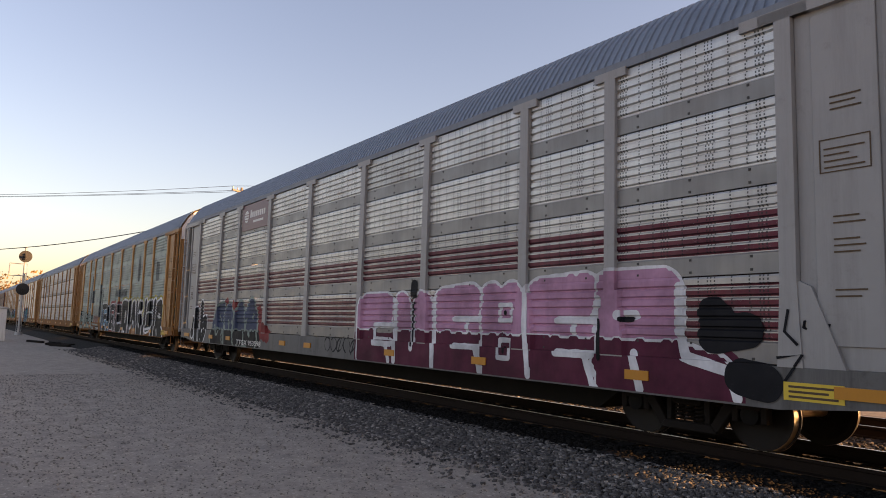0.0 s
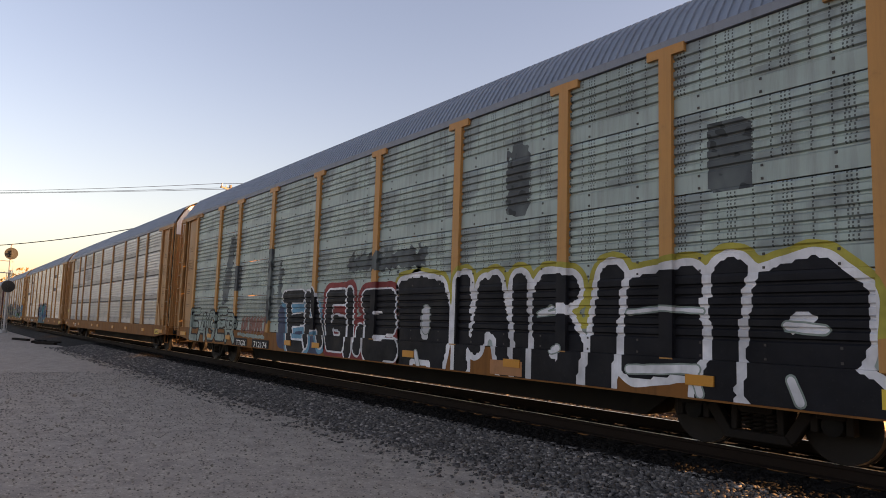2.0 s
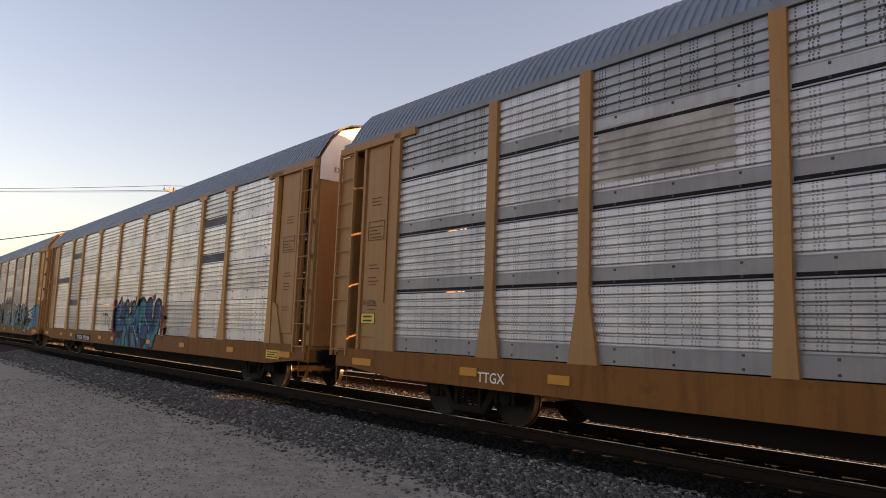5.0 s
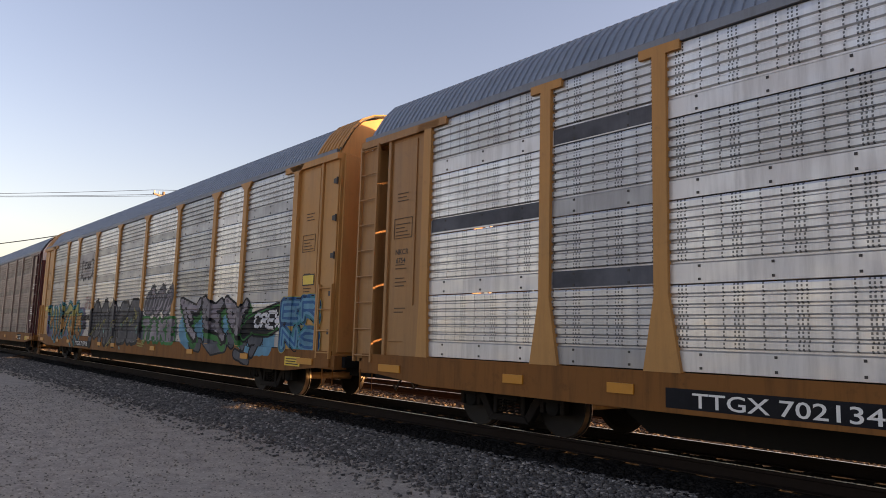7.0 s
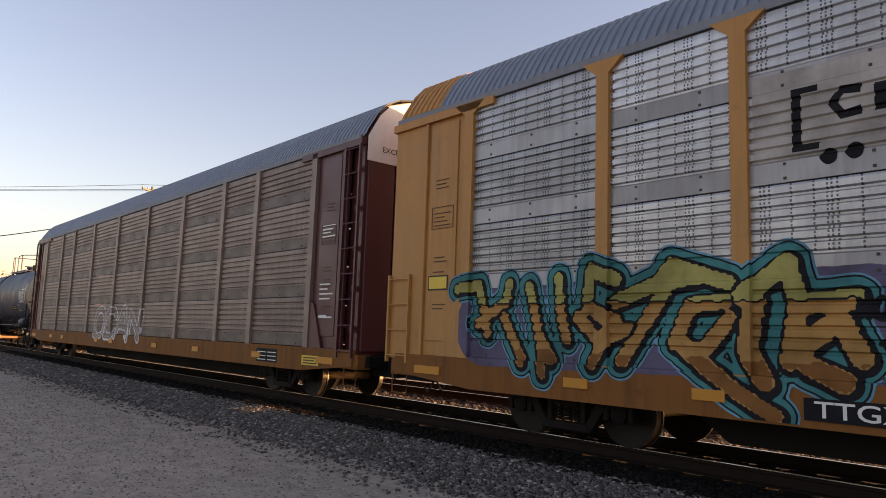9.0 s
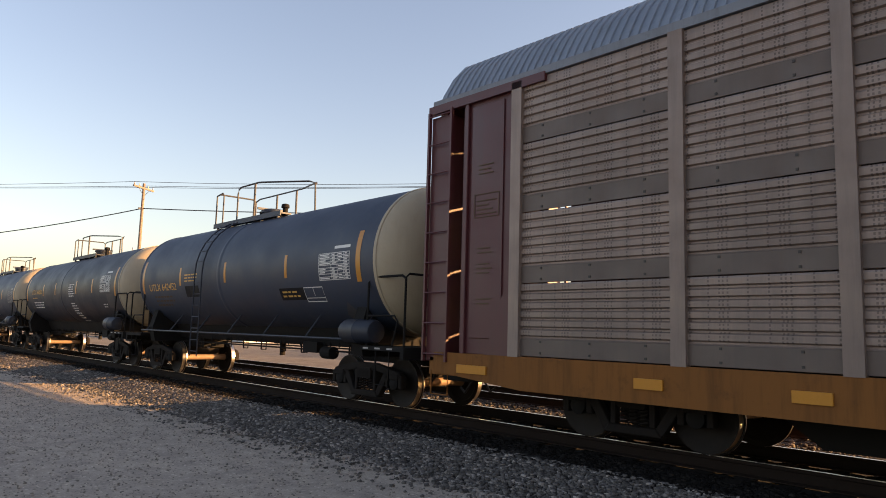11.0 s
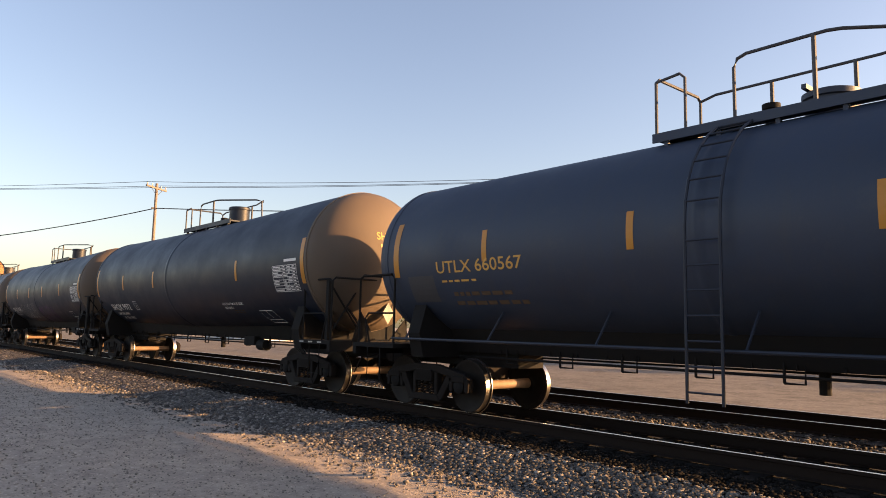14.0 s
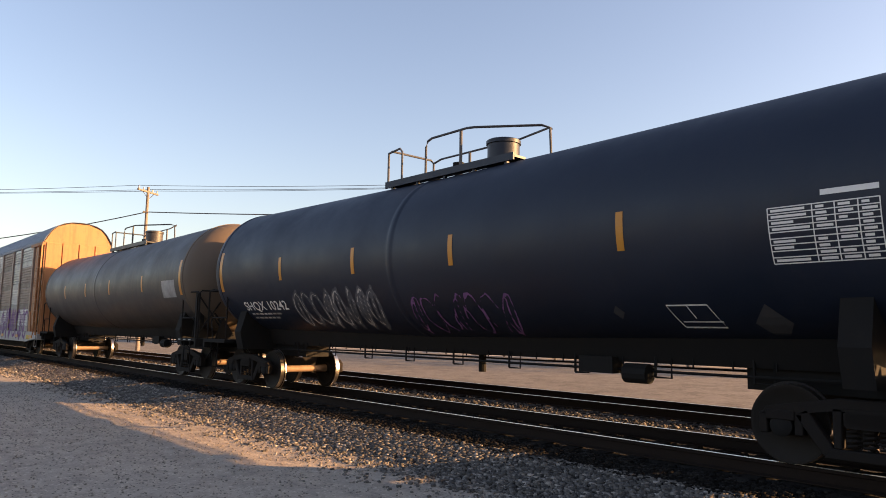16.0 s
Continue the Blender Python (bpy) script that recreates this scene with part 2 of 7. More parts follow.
for nm, c in (("s_black", (0.011, 0.0115, 0.015)), ("s_white", (0.70, 0.70, 0.72)), ("s_pink", (0.50, 0.26, 0.38)), ("s_maroon", (0.11, 0.022, 0.045)),
              ("s_yellow", (0.40, 0.35, 0.07)), ("s_red", (0.25, 0.042, 0.042)), ("s_blue", (0.03, 0.125, 0.29)), ("s_teal", (0.03, 0.21, 0.22)),
              ("s_sky", (0.11, 0.30, 0.42)), ("s_navy", (0.06, 0.078, 0.135)), ("s_slate", (0.10, 0.105, 0.12)), ("s_green", (0.03, 0.17, 0.05)),
              ("s_olive", (0.34, 0.31, 0.10)), ("s_violet", (0.115, 0.10, 0.165)), ("s_tan", (0.42, 0.225, 0.075)), ("s_chalk", (0.40, 0.38, 0.36)),
              ("s_rustbrown", (0.24, 0.10, 0.03)), ("s_purple", (0.20, 0.10, 0.24)), ("s_mint", (0.25, 0.31, 0.28))):
    M[nm] = sprayed("spray_" + nm[2:], c)
M["s_ocean"] = mottled("spray_blue_turquoise_mottle", (0.012, 0.05, 0.12), (0.018, 0.085, 0.20), (0.03, 0.19, 0.22))
M["s_seafoam"] = sprayed("spray_seafoam", (0.16, 0.33, 0.30))
M["s_salmon"] = sprayed("spray_faded_salmon", (0.26, 0.12, 0.095))
M["s_smear"] = mottled("spray_dark_green_grey_smear", (0.085, 0.10, 0.105), (0.12, 0.145, 0.145), (0.07, 0.08, 0.085))
M["s_soot"] = sprayed("spray_sooty_grey", (0.088, 0.087, 0.094))
M["s_lilac"] = mottled("spray_lilac_grey", (0.23, 0.20, 0.23), (0.30, 0.27, 0.29), (0.19, 0.175, 0.19))
M["bark"] = paint("grey_bark", (0.14, 0.11, 0.085), 0.9)
# Brown-orange leaf: low sun on the far trees is put into its colour
M["leaf_gold"] = stone_mat("sunlit_autumn_leaf", (0.20, 0.11, 0.035), (0.30, 0.17, 0.05), (0.36, 0.22, 0.07))
M["leaf_olive"] = stone_mat("olive_leaf", (0.05, 0.045, 0.015), (0.085, 0.07, 0.025), (0.12, 0.10, 0.04), 0.1)
M["leaf_green"] = stone_mat("dusty_leaf", (0.05, 0.065, 0.02), (0.09, 0.10, 0.035), (0.16, 0.14, 0.06))
M["pole"] = paint("weathered_pole_wood", (0.20, 0.17, 0.15), 0.9, spec=0.1)
M["wire"] = flat("wire_black", (0.05, 0.05, 0.055), 0.6)
M["signal"] = paint("aluminium_signal_paint", (0.42, 0.42, 0.42), 0.45, 0.3)
M["wall"] = paint("white_shed_wall", (0.68, 0.66, 0.63), 0.8)
M["shedroof"] = paint("red_brown_roof", (0.25, 0.10, 0.07), 0.7)
M["lens"] = flat("dark_lens", (0.03, 0.03, 0.03), 0.15)

# ---- mesh helpers ----
CACHE = {}


def bm_new():
    return bmesh.new()


def box(bm, x0, x1, y0, y1, z0, z1):
    v = [bm.verts.new((x, y, z)) for x in (x0, x1) for y in (y0, y1) for z in (z0, z1)]
    for f in ((0, 1, 3, 2), (4, 6, 7, 5), (0, 4, 5, 1), (2, 3, 7, 6), (0, 2, 6, 4), (1, 5, 7, 3)):
        bm.faces.new([v[i] for i in f])
    return bm


def prism(bm, poly, axis, a, b):
    """A polygon pulled along an axis from a to b; poly gives the two other coordinates in order."""
    def put(p, h):
        p = list(p)
        p.insert("xyz".index(axis), h)
        return bm.verts.new(p)
    lo, hi = [put(p, a) for p in poly], [put(p, b) for p in poly]
    n = len(poly)
    bm.faces.new(lo)
    bm.faces.new(hi[::-1])
    for i in range(n):
        bm.faces.new((lo[i], hi[i], hi[(i + 1) % n], lo[(i + 1) % n]))
    return bm


def tube(bm, pts, r, n=8, r2=None):
    """A round bar along a line of points."""
    pts = [Vector(p) for p in pts]
    rings = []
    for i, p in enumerate(pts):
        d = (pts[min(i + 1, len(pts) - 1)] - pts[max(i - 1, 0)]).normalized()
        u = d.cross(Vector((0, 0, 1)) if abs(d.z) < 0.9 else Vector((1, 0, 0))).normalized()
        w = d.cross(u)
        rr = r if r2 is None else r + (r2 - r) * i / (len(pts) - 1)
        rings.append([bm.verts.new(p + (u * math.cos(2 * math.pi * k / n) + w * math.sin(2 * math.pi * k / n)) * rr) for k in range(n)])
    for a, b in zip(rings, rings[1:]):
        for k in range(n):
            bm.faces.new((a[k], a[(k + 1) % n], b[(k + 1) % n], b[k]))
    bm.faces.new(rings[0][::-1])
    bm.faces.new(rings[-1])
    return bm


def lathe(bm, profile, axis="y", n=32, centre=(0, 0, 0)):
    """Turn a profile of (along, radius) round an axis through centre."""
    rings = []
    for a, r in profile:
        ring = []
        for k in range(n):
            c, s = r * math.cos(2 * math.pi * k / n), r * math.sin(2 * math.pi * k / n)
            p = {"x": (a, c, s), "y": (c, a, s), "z": (c, s, a)}[axis]
            ring.append(bm.verts.new(Vector(p) + Vector(centre)))
        rings.append(ring)
    for a, b in zip(rings, rings[1:]):
        for k in range(n):
            bm.faces.new((a[k], a[(k + 1) % n], b[(k + 1) % n], b[k]))
    bm.faces.new(rings[0][::-1])
    bm.faces.new(rings[-1])
    return bm


def part(name, make, material, parent=None, label="", at=(0, 0, 0), key=None, smooth=False, bevel=0.0, turn=0.0):
    """One mesh object under a thing or part. make is a bmesh or a function that fills one; a key shares the mesh."""
    k = (key, material.name if material else "") if key else None
    me = CACHE.get(k) if k else None
    if me is None:
        bm = make
        if callable(make):
            bm = bm_new()
            make(bm)
        if bevel:
            bmesh.ops.bevel(bm, geom=list(bm.edges), offset=bevel, segments=1, affect="EDGES")
        bmesh.ops.recalc_face_normals(bm, faces=list(bm.faces))
        me = bpy.data.meshes.new(name)
        bm.to_mesh(me)
        bm.free()
        if material:
            me.materials.append(material)
        if smooth:
            me.polygons.foreach_set("use_smooth", [True] * len(me.polygons))
            me.set_sharp_from_angle(angle=radians(40))
        if k:
            CACHE[k] = me
    ob = new(name, me)
    ob.parent = parent
    ob.location = at
    if turn:
        ob.rotation_euler = (0, 0, turn)
    if label:
        ob["label"] = label
    return ob


def thing(name, label, category, group="", at=(0, 0, 0)):
    ob = tagged(new(name), label, category, group)
    ob.location = at
    return ob

# ---- ground, track bed, rails ----
def steps(fine0, fine1, step, far, grow=1.35):
    a = list(np.arange(fine0, fine1 + 1e-6, step))
    s, x = step, fine1
    while x < far:
        s *= grow
        x += s
        a.append(x)
    s, x = step, fine0
    while x > -far:
        s *= grow
        x -= s
        a.insert(0, x)
    return a


def grid_mesh(name, xs, ys, height, material):
    xs, ys = np.array(xs), np.array(ys)
    n, m = len(xs), len(ys)
    verts = [(x, y, height(x, y)) for x in xs for y in ys]
    faces = [(i * m + j, (i + 1) * m + j, (i + 1) * m + j + 1, i * m + j + 1) for i in range(n - 1) for j in range(m - 1)]
    me = bpy.data.meshes.new(name)
    me.from_pydata(verts, [], faces)
    me.polygons.foreach_set("use_smooth", [True] * len(me.polygons))
    me.materials.append(material)
    return new(name, me)


def ground_z(x, y):
    near = max(0.0, 1 - abs(x) / 60) * (1 if -30 < y < -2.5 else 0)
    z = -0.43 + 0.035 * near * noise.noise((x * 0.45, y * 0.45, 0)) + 0.02 * near * noise.noise((x * 1.7, y * 1.7, 3))
    return z if y < -2.5 or y > 8 else min(z, -0.46)


tagged(grid_mesh("ground", steps(-24, 6, 0.25, 1500), steps(-14, 0, 0.25, 1500), ground_z, M["dirt"]), "packed grey-brown dirt with scattered fine gravel", "ground", kind="structure")


def bed_z(y):
    pts = ((-3.3, -0.50), (-2.9, -0.42), (-1.75, -0.24), (-1.35, -0.21), (6.2, -0.21), (7.4, -0.44), (7.6, -0.5))
    for (a, za), (b, zb) in zip(pts, pts[1:]):
        if a <= y <= b:
            return za + (zb - za) * (y - a) / (b - a)
    return -0.5


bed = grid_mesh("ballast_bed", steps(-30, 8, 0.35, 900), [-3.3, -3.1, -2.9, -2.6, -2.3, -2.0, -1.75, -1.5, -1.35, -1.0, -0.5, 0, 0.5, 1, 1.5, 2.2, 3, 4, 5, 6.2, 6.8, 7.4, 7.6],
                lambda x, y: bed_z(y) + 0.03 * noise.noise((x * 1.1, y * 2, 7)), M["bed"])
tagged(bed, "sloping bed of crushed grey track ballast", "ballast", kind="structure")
yard = grid_mesh("yard_gravel", steps(-60, 20, 4, 600), [7.3, 8, 10, 13, 17, 24, 32], lambda x, y: -0.41 + 0.02 * noise.noise((x * 0.3, y * 0.3, 2)), M["yard"])
tagged(yard, "pale sunlit gravel yard beyond the tracks", "gravel", kind="structure")


def stones(name, count, area, size, zfun, material, label, seed):
    """Loose broken stones as one sheet of many small uneven blocks."""
    r = np.random.RandomState(seed)
    x0, x1, y0, y1 = area
    u = r.rand(count) ** 1.7
    px = x1 - u * (x1 - x0)
    py = y0 + r.rand(count) * (y1 - y0)
    s = size * (0.55 + 0.9 * r.rand(count) ** 1.5) * (1 + 0.9 * u)
    corner = np.array([(x, y, z) for x in (-1, 1) for y in (-1, 1) for z in (-1, 1)], float) * 0.5
    v = corner[None] * (0.7 + 0.6 * r.rand(count, 1, 3)) + 0.24 * (r.rand(count, 8, 3) - 0.5)
    a, b = r.rand(count) * 6.28, (r.rand(count) - 0.5) * 1.2
    ca, sa, cb, sb = np.cos(a), np.sin(a), np.cos(b), np.sin(b)
    x, y, z = v[..., 0], v[..., 1], v[..., 2]
    x, z = x * cb[:, None] + z * sb[:, None], -x * sb[:, None] + z * cb[:, None]
    x, y = x * ca[:, None] - y * sa[:, None], x * sa[:, None] + y * ca[:, None]
    pz = np.array([zfun(p, q) for p, q in zip(px, py)]) + s * 0.12
    v = np.stack((x * s[:, None] + px[:, None], y * s[:, None] + py[:, None], z * s[:, None] * 0.8 + pz[:, None]), -1).reshape(-1, 3)
    quad = np.array([(0, 1, 3, 2), (4, 6, 7, 5), (0, 4, 5, 1), (2, 3, 7, 6), (0, 2, 6, 4), (1, 5, 7, 3)])
    f = (quad[None] + 8 * np.arange(count)[:, None, None]).reshape(-1, 4)
    me = bpy.data.meshes.new(name)
    me.vertices.add(len(v))
    me.vertices.foreach_set("co", v.ravel())
    me.loops.add(f.size)
    me.loops.foreach_set("vertex_index", f.ravel())
    me.polygons.add(len(f))
    me.polygons.foreach_set("loop_start", np.arange(0, f.size, 4))
    me.update(calc_edges=True)
    me.validate()
    me.materials.append(material)
    return tagged(new(name, me), label, "stones", kind="stuff")


stones("ballast_stones", 70000, (-45, 5, -3.2, -1.75), 0.031, lambda x, y: bed_z(y), M["stone"], "loose angular grey and brown ballast stones", 1)
stones("ballast_stones", 26000, (-45, 5, -1.85, -1.0), 0.031, lambda x, y: bed_z(y), M["darkened"], "ballast stones beside the rail, coloured dark for shade", 6)
stones("ballast_stones", 14000, (-45, 5, -0.65, 0.65), 0.036, lambda x, y: -0.21, M["darkened"], "loose ballast stones between the rails", 2)
stones("ballast_stones", 26000, (-60, 5, 0.9, 7.0), 0.04, lambda x, y: bed_z(y), M["far_stone"], "sunlit ballast stones around the second track", 3)
stones("ballast_stones", 5000, (-45, 5, -3.5, -3.0), 0.030, lambda x, y: ground_z(x, y), M["stone"], "ballast stones spilled along the foot of the bed", 7)
stones("ballast_stones", 1600, (-45, 5, -4.1, -3.35), 0.026, lambda x, y: ground_z(x, y), M["stone"], "stray ballast stones on packed dirt", 8)
stones("loose_gravel", 20000, (-26, 3, -8.6, -2.9), 0.011, lambda x, y: ground_z(x, y), M["pebble"], "fine gravel scattered over packed dirt", 4)
stones("loose_gravel", 700, (-40, 3, -3.9, -2.9), 0.024, lambda x, y: ground_z(x, y), M["pebble"], "stray ballast stones on the dirt edge", 5)


def rail_profile(c):
    return [(c - 0.075, -0.185), (c + 0.075, -0.185), (c + 0.075, -0.172), (c + 0.012, -0.155), (c + 0.010, -0.05), (c + 0.036, -0.038), (c + 0.036, -0.006),
            (c + 0.028, 0.0), (c - 0.028, 0.0), (c - 0.036, -0.006), (c - 0.036, -0.038), (c - 0.010, -0.05), (c - 0.012, -0.155), (c - 0.075, -0.172)]


def track(yc, label):
    t = thing("railway_track", label, "railway track", "parallel tracks", (0, yc, 0))
    tagged(t, kind="structure")
    for c in (-0.755, 0.755):
        r = part("rail", lambda bm: prism(bm, rail_profile(0.0), "x", -600, 120), M["rail"], t, at=(0, c, 0), key="rail")
        part("railhead", lambda bm: box(bm, -600, 120, -0.022, 0.022, 0.0005, 0.003), M["railhead"], r, "polished running surface", key="railhead")
    for k in range(150):
        part("tie", lambda bm: box(bm, -0.115, 0.115, -1.3, 1.3, -0.36, -0.188), M["tie"], t, at=(4 - 0.53 * k, 0.02 * math.sin(k * 7.0), -0.004 * (k % 3)), key="tie")
    return t


track(0.0, "worn railway track with polished rails and dark ties")
track(4.2, "second railway track with rusty rails beyond the train")

# ---- surroundings ----
def utility_pole(at, height, label):
    p = thing("utility_pole", label, "utility pole", "poles", at)
    part("shaft", lambda bm: tube(bm, [(0, 0, -0.5), (0, 0, height * 0.5), (0, 0, height)], 0.17, 10, 0.11), M["pole"], p, smooth=True, key="shaft%.1f" % height)
    a = math.radians(-55)
    part("crossarm", lambda bm: box(bm, -1.25, 1.25, -0.06, 0.06, height - 0.45, height - 0.32), M["pole"], p, key="arm%.1f" % height, turn=a)
    part("brace", lambda bm: (tube(bm, [(-0.7, 0.05, height - 0.45), (0, 0.05, height - 1.0)], 0.02, 6), tube(bm, [(0.7, 0.05, height - 0.45), (0, 0.05, height - 1.0)], 0.02, 6)), M["wire"], p, key="brace%.1f" % height, turn=a)
    for x in (-1.15, -0.55, 0.55, 1.15):
        part("insulator", lambda bm: lathe(bm, [(0, 0.03), (0.08, 0.06), (0.13, 0.045), (0.2, 0.05), (0.24, 0.02)], "z", 10), M["signal"], p,
             at=(x * math.cos(a), x * math.sin(a), height - 0.32), key="insulator")
    part("cable_bracket", lambda bm: box(bm, -0.05, 0.05, -0.3, 0.05, height - 2.1, height - 1.95), M["wire"], p, key="bracket%.1f" % height)
    return p


POLES = [Vector((-101.0, -20.5, -0.43)), Vector((-56.9, 9.75, -0.43)), Vector((5.0, 47.0, -0.43))]
PH = 12.9
for q in POLES:
    pole = utility_pole(q, PH, "weathered wooden utility pole with crossarm and insulators")
    if q is POLES[1]:
        part("transformer", lambda bm: (lathe(bm, [(6.5, 0.2), (6.53, 0.27), (7.4, 0.27), (7.45, 0.2), (7.5, 0.05)], "z", 16, (-0.14, -0.42, 0)), tube(bm, [(-0.14, -0.42, 7.5), (-0.14, -0.42, 7.75)], 0.05, 8)), M["signal"], pole, "grey cylindrical transformer", smooth=True)


def cable(name, off, z, sag, r, label, left=0.0):
    bm = bm_new()
    a = math.radians(-55)
    for k, (p, q) in enumerate(zip(POLES, POLES[1:])):
        o = Vector((off * math.cos(a), off * math.sin(a), z))
        pts = [p.lerp(q, i / 24) + o + Vector((0, 0, (left * (1 - i / 24) if k == 0 else 0) - sag[k] * 4 * (i / 24) * (1 - i / 24))) for i in range(25)]
        tube(bm, pts, r, 6)
    ob = part(name, bm, M["wire"])
    return tagged(ob, label, "cable", "overhead wires")


for off in (-1.15, -0.55, 1.15):
    cable("power_wire", off, PH - 0.08, (0.3 + 0.1 * off, 1.0 + 0.12 * off), 0.018, "thin overhead power wire between wooden poles", 1.5)
cable("telephone_cable", 0.0, PH - 2.0, (1.8, 1.1), 0.04, "thick black overhead cable between wooden poles", -2.0)


def signal_mast(at):
    s = thing("signal_mast", "silver railway signal mast with round target heads", "railway signal", "", at)
    part("mast", lambda bm: (tube(bm, [(0, 0, 0), (0, 0, 8.3)], 0.10, 10), lathe(bm, [(0, 0.3), (0.25, 0.3), (0.3, 0.12)], "z", 12)), M["signal"], s)
    for z, nm in ((7.4, "upper_head"), (4.3, "lower_head")):
        h = part(nm, lambda bm: lathe(bm, [(0.0, 0.1), (0.02, 0.55), (0.06, 0.56), (0.08, 0.12), (0.5, 0.12), (0.52, 0.02)], "x", 24), M["ink"], s, "dark round target", at=(0.14, 0, z), key="head")
        for k in (-0.22, 0, 0.22):
            part("hood", lambda bm: lathe(bm, [(0.0, 0.09), (0.2, 0.09), (0.21, 0.02)], "x", 12), M["ink"], h, at=(0.09, 0, k), key="hood")
    part("platform", lambda bm: (box(bm, -0.4, 0.4, -1.2, 0.2, 5.55, 5.6), tube(bm, [(0.4, -1.2, 5.6), (0.4, -1.2, 6.7), (0.4, 0.2, 6.7), (0.4, 0.2, 5.6)], 0.03, 6),
                                 tube(bm, [(-0.4, -1.2, 5.6), (-0.4, -1.2, 6.7), (-0.4, 0.2, 6.7)], 0.03, 6), tube(bm, [(0.4, -1.2, 6.7), (-0.4, -1.2, 6.7)], 0.03, 6)), M["signal"], s)
    part("ladder", lambda bm: [tube(bm, [(-0.25, y, 0.1), (-0.25, y, 5.6)], 0.02, 6) for y in (-0.2, 0.2)] + [tube(bm, [(-0.25, -0.2, z), (-0.25, 0.2, z)], 0.015, 6) for z in np.arange(0.4, 5.5, 0.35)], M["signal"], s)
    return s


signal_mast((-77.5, -3.75, -0.43))
cab = thing("signal_cabinet", "white steel trackside signal cabinet with shallow roof", "cabinet", "", (-60.5, -6.55, -0.43))
part("body", lambda bm: box(bm, -0.9, 0.9, -0.7, 0.7, 0.0, 2.3), M["wall"], cab, bevel=0.02)
part("roof", lambda bm: prism(bm, [(-0.8, 2.3), (0.8, 2.3), (0.75, 2.38), (0, 2.5), (-0.75, 2.38)], "x", -1.0, 1.0), M["signal"], cab)
part("door", lambda bm: box(bm, 0.905, 0.925, -0.55, 0.55, 0.15, 2.1), M["wall"], cab, bevel=0.004)

for k, (x, y, a, l) in enumerate(((-54, -3.3, 0.1, 2.4), (-52.8, -3.7, -0.25, 2.1), (-49.5, -3.5, 0.5, 1.8), (-56.5, -4.2, 0.3, 2.4), (-51, -3.2, 1.2, 1.5))):
    tm = part("timber", lambda bm: box(bm, -l / 2, l / 2, -0.11, 0.11, 0.0, 0.16), M["tie"], at=(x, y, -0.44), bevel=0.012, turn=a)
    tagged(tm, "discarded weathered timber lying on the dirt", "timber", "discarded timbers")

shed = thing("shed", "low white building with a red-brown roof", "building", "", (-82, 31, -0.43))
part("wall", lambda bm: box(bm, -7, 7, -3, 3, 0, 2.8), M["wall"], shed)
part("roof", lambda bm: prism(bm, [(-3.4, 2.8), (3.4, 2.8), (0, 4.1)], "x", -7.3, 7.3), M["shedroof"], shed)
for x in (-4.5, 0.5, 4.5):
    part("window", lambda bm: box(bm, -0.6, 0.6, -3.03, -2.99, 1.0, 2.1), M["lens"], shed, at=(x, 0, 0), key="shedwin")
part("door", lambda bm: box(bm, -2.6, -1.7, -3.03, -2.99, 0.02, 2.1), M["shedroof"], shed)


def tree(name, at, height, spread, leaf, count, label, seed, bare=0.0):
    r = random.Random(seed)
    t = thing(name, label, "tree" if height > 4 else "shrub", "trees and shrubs", at)
    bm, tips = bm_new(), []
    top = height * 0.55
    tube(bm, [(0, 0, -0.2), (0.1 * spread * 0.2, 0, top * 0.5), (0, 0.05 * spread, top)], 0.03 * height, 7, 0.015 * height)
    for k in range(11):
        z = top * (0.35 + 0.65 * k / 11)
        a, l = k * 2.4 + r.random(), spread * (0.5 + 0.5 * r.random())
        p1 = Vector((math.cos(a) * l * 0.5, math.sin(a) * l * 0.5, z + l * 0.45))
        p2 = Vector((math.cos(a + 0.3) * l, math.sin(a + 0.3) * l, min(height, z + l * (0.6 + 0.6 * r.random()))))
        tube(bm, [(0, 0, z), p1, p2], 0.010 * height, 5, 0.002 * height)
        tips += [p1, p2, (p1 + p2) / 2]
        for j in range(4):
            d = Vector((r.uniform(-1, 1), r.uniform(-1, 1), r.uniform(0.1, 1))) * spread * 0.35
            tube(bm, [p1.lerp(p2, r.random()), p2 + d], 0.003 * height, 4, 0.001 * height)
            tips.append(p2 + d)
    part("trunk", bm, M["bark"], t)
    v, f = [], []
    for k in range(count):
        c = r.choice(tips) + Vector((r.gauss(0, 1), r.gauss(0, 1), r.gauss(0, 0.8))) * spread * 0.2
        if c.z < 0.05 * height:
            continue
        s = spread * 0.07 * (0.5 + r.random())
        u = Vector((r.gauss(0, 1), r.gauss(0, 1), r.gauss(0, 1))).normalized()
        w = u.orthogonal().normalized()
        q = u.cross(w)
        n = len(v)
        v += [c + w * s, c + q * s * 0.6 + u * s * 0.2, c - w * s, c - q * s * 0.6 + u * s * 0.2]
        f.append((n, n + 1, n + 2, n + 3))
    me = bpy.data.meshes.new("crown")
    me.from_pydata([tuple(p) for p in v], [], f)
    me.materials.append(leaf)
    ob = new("crown", me)
    ob.parent = t
    return t


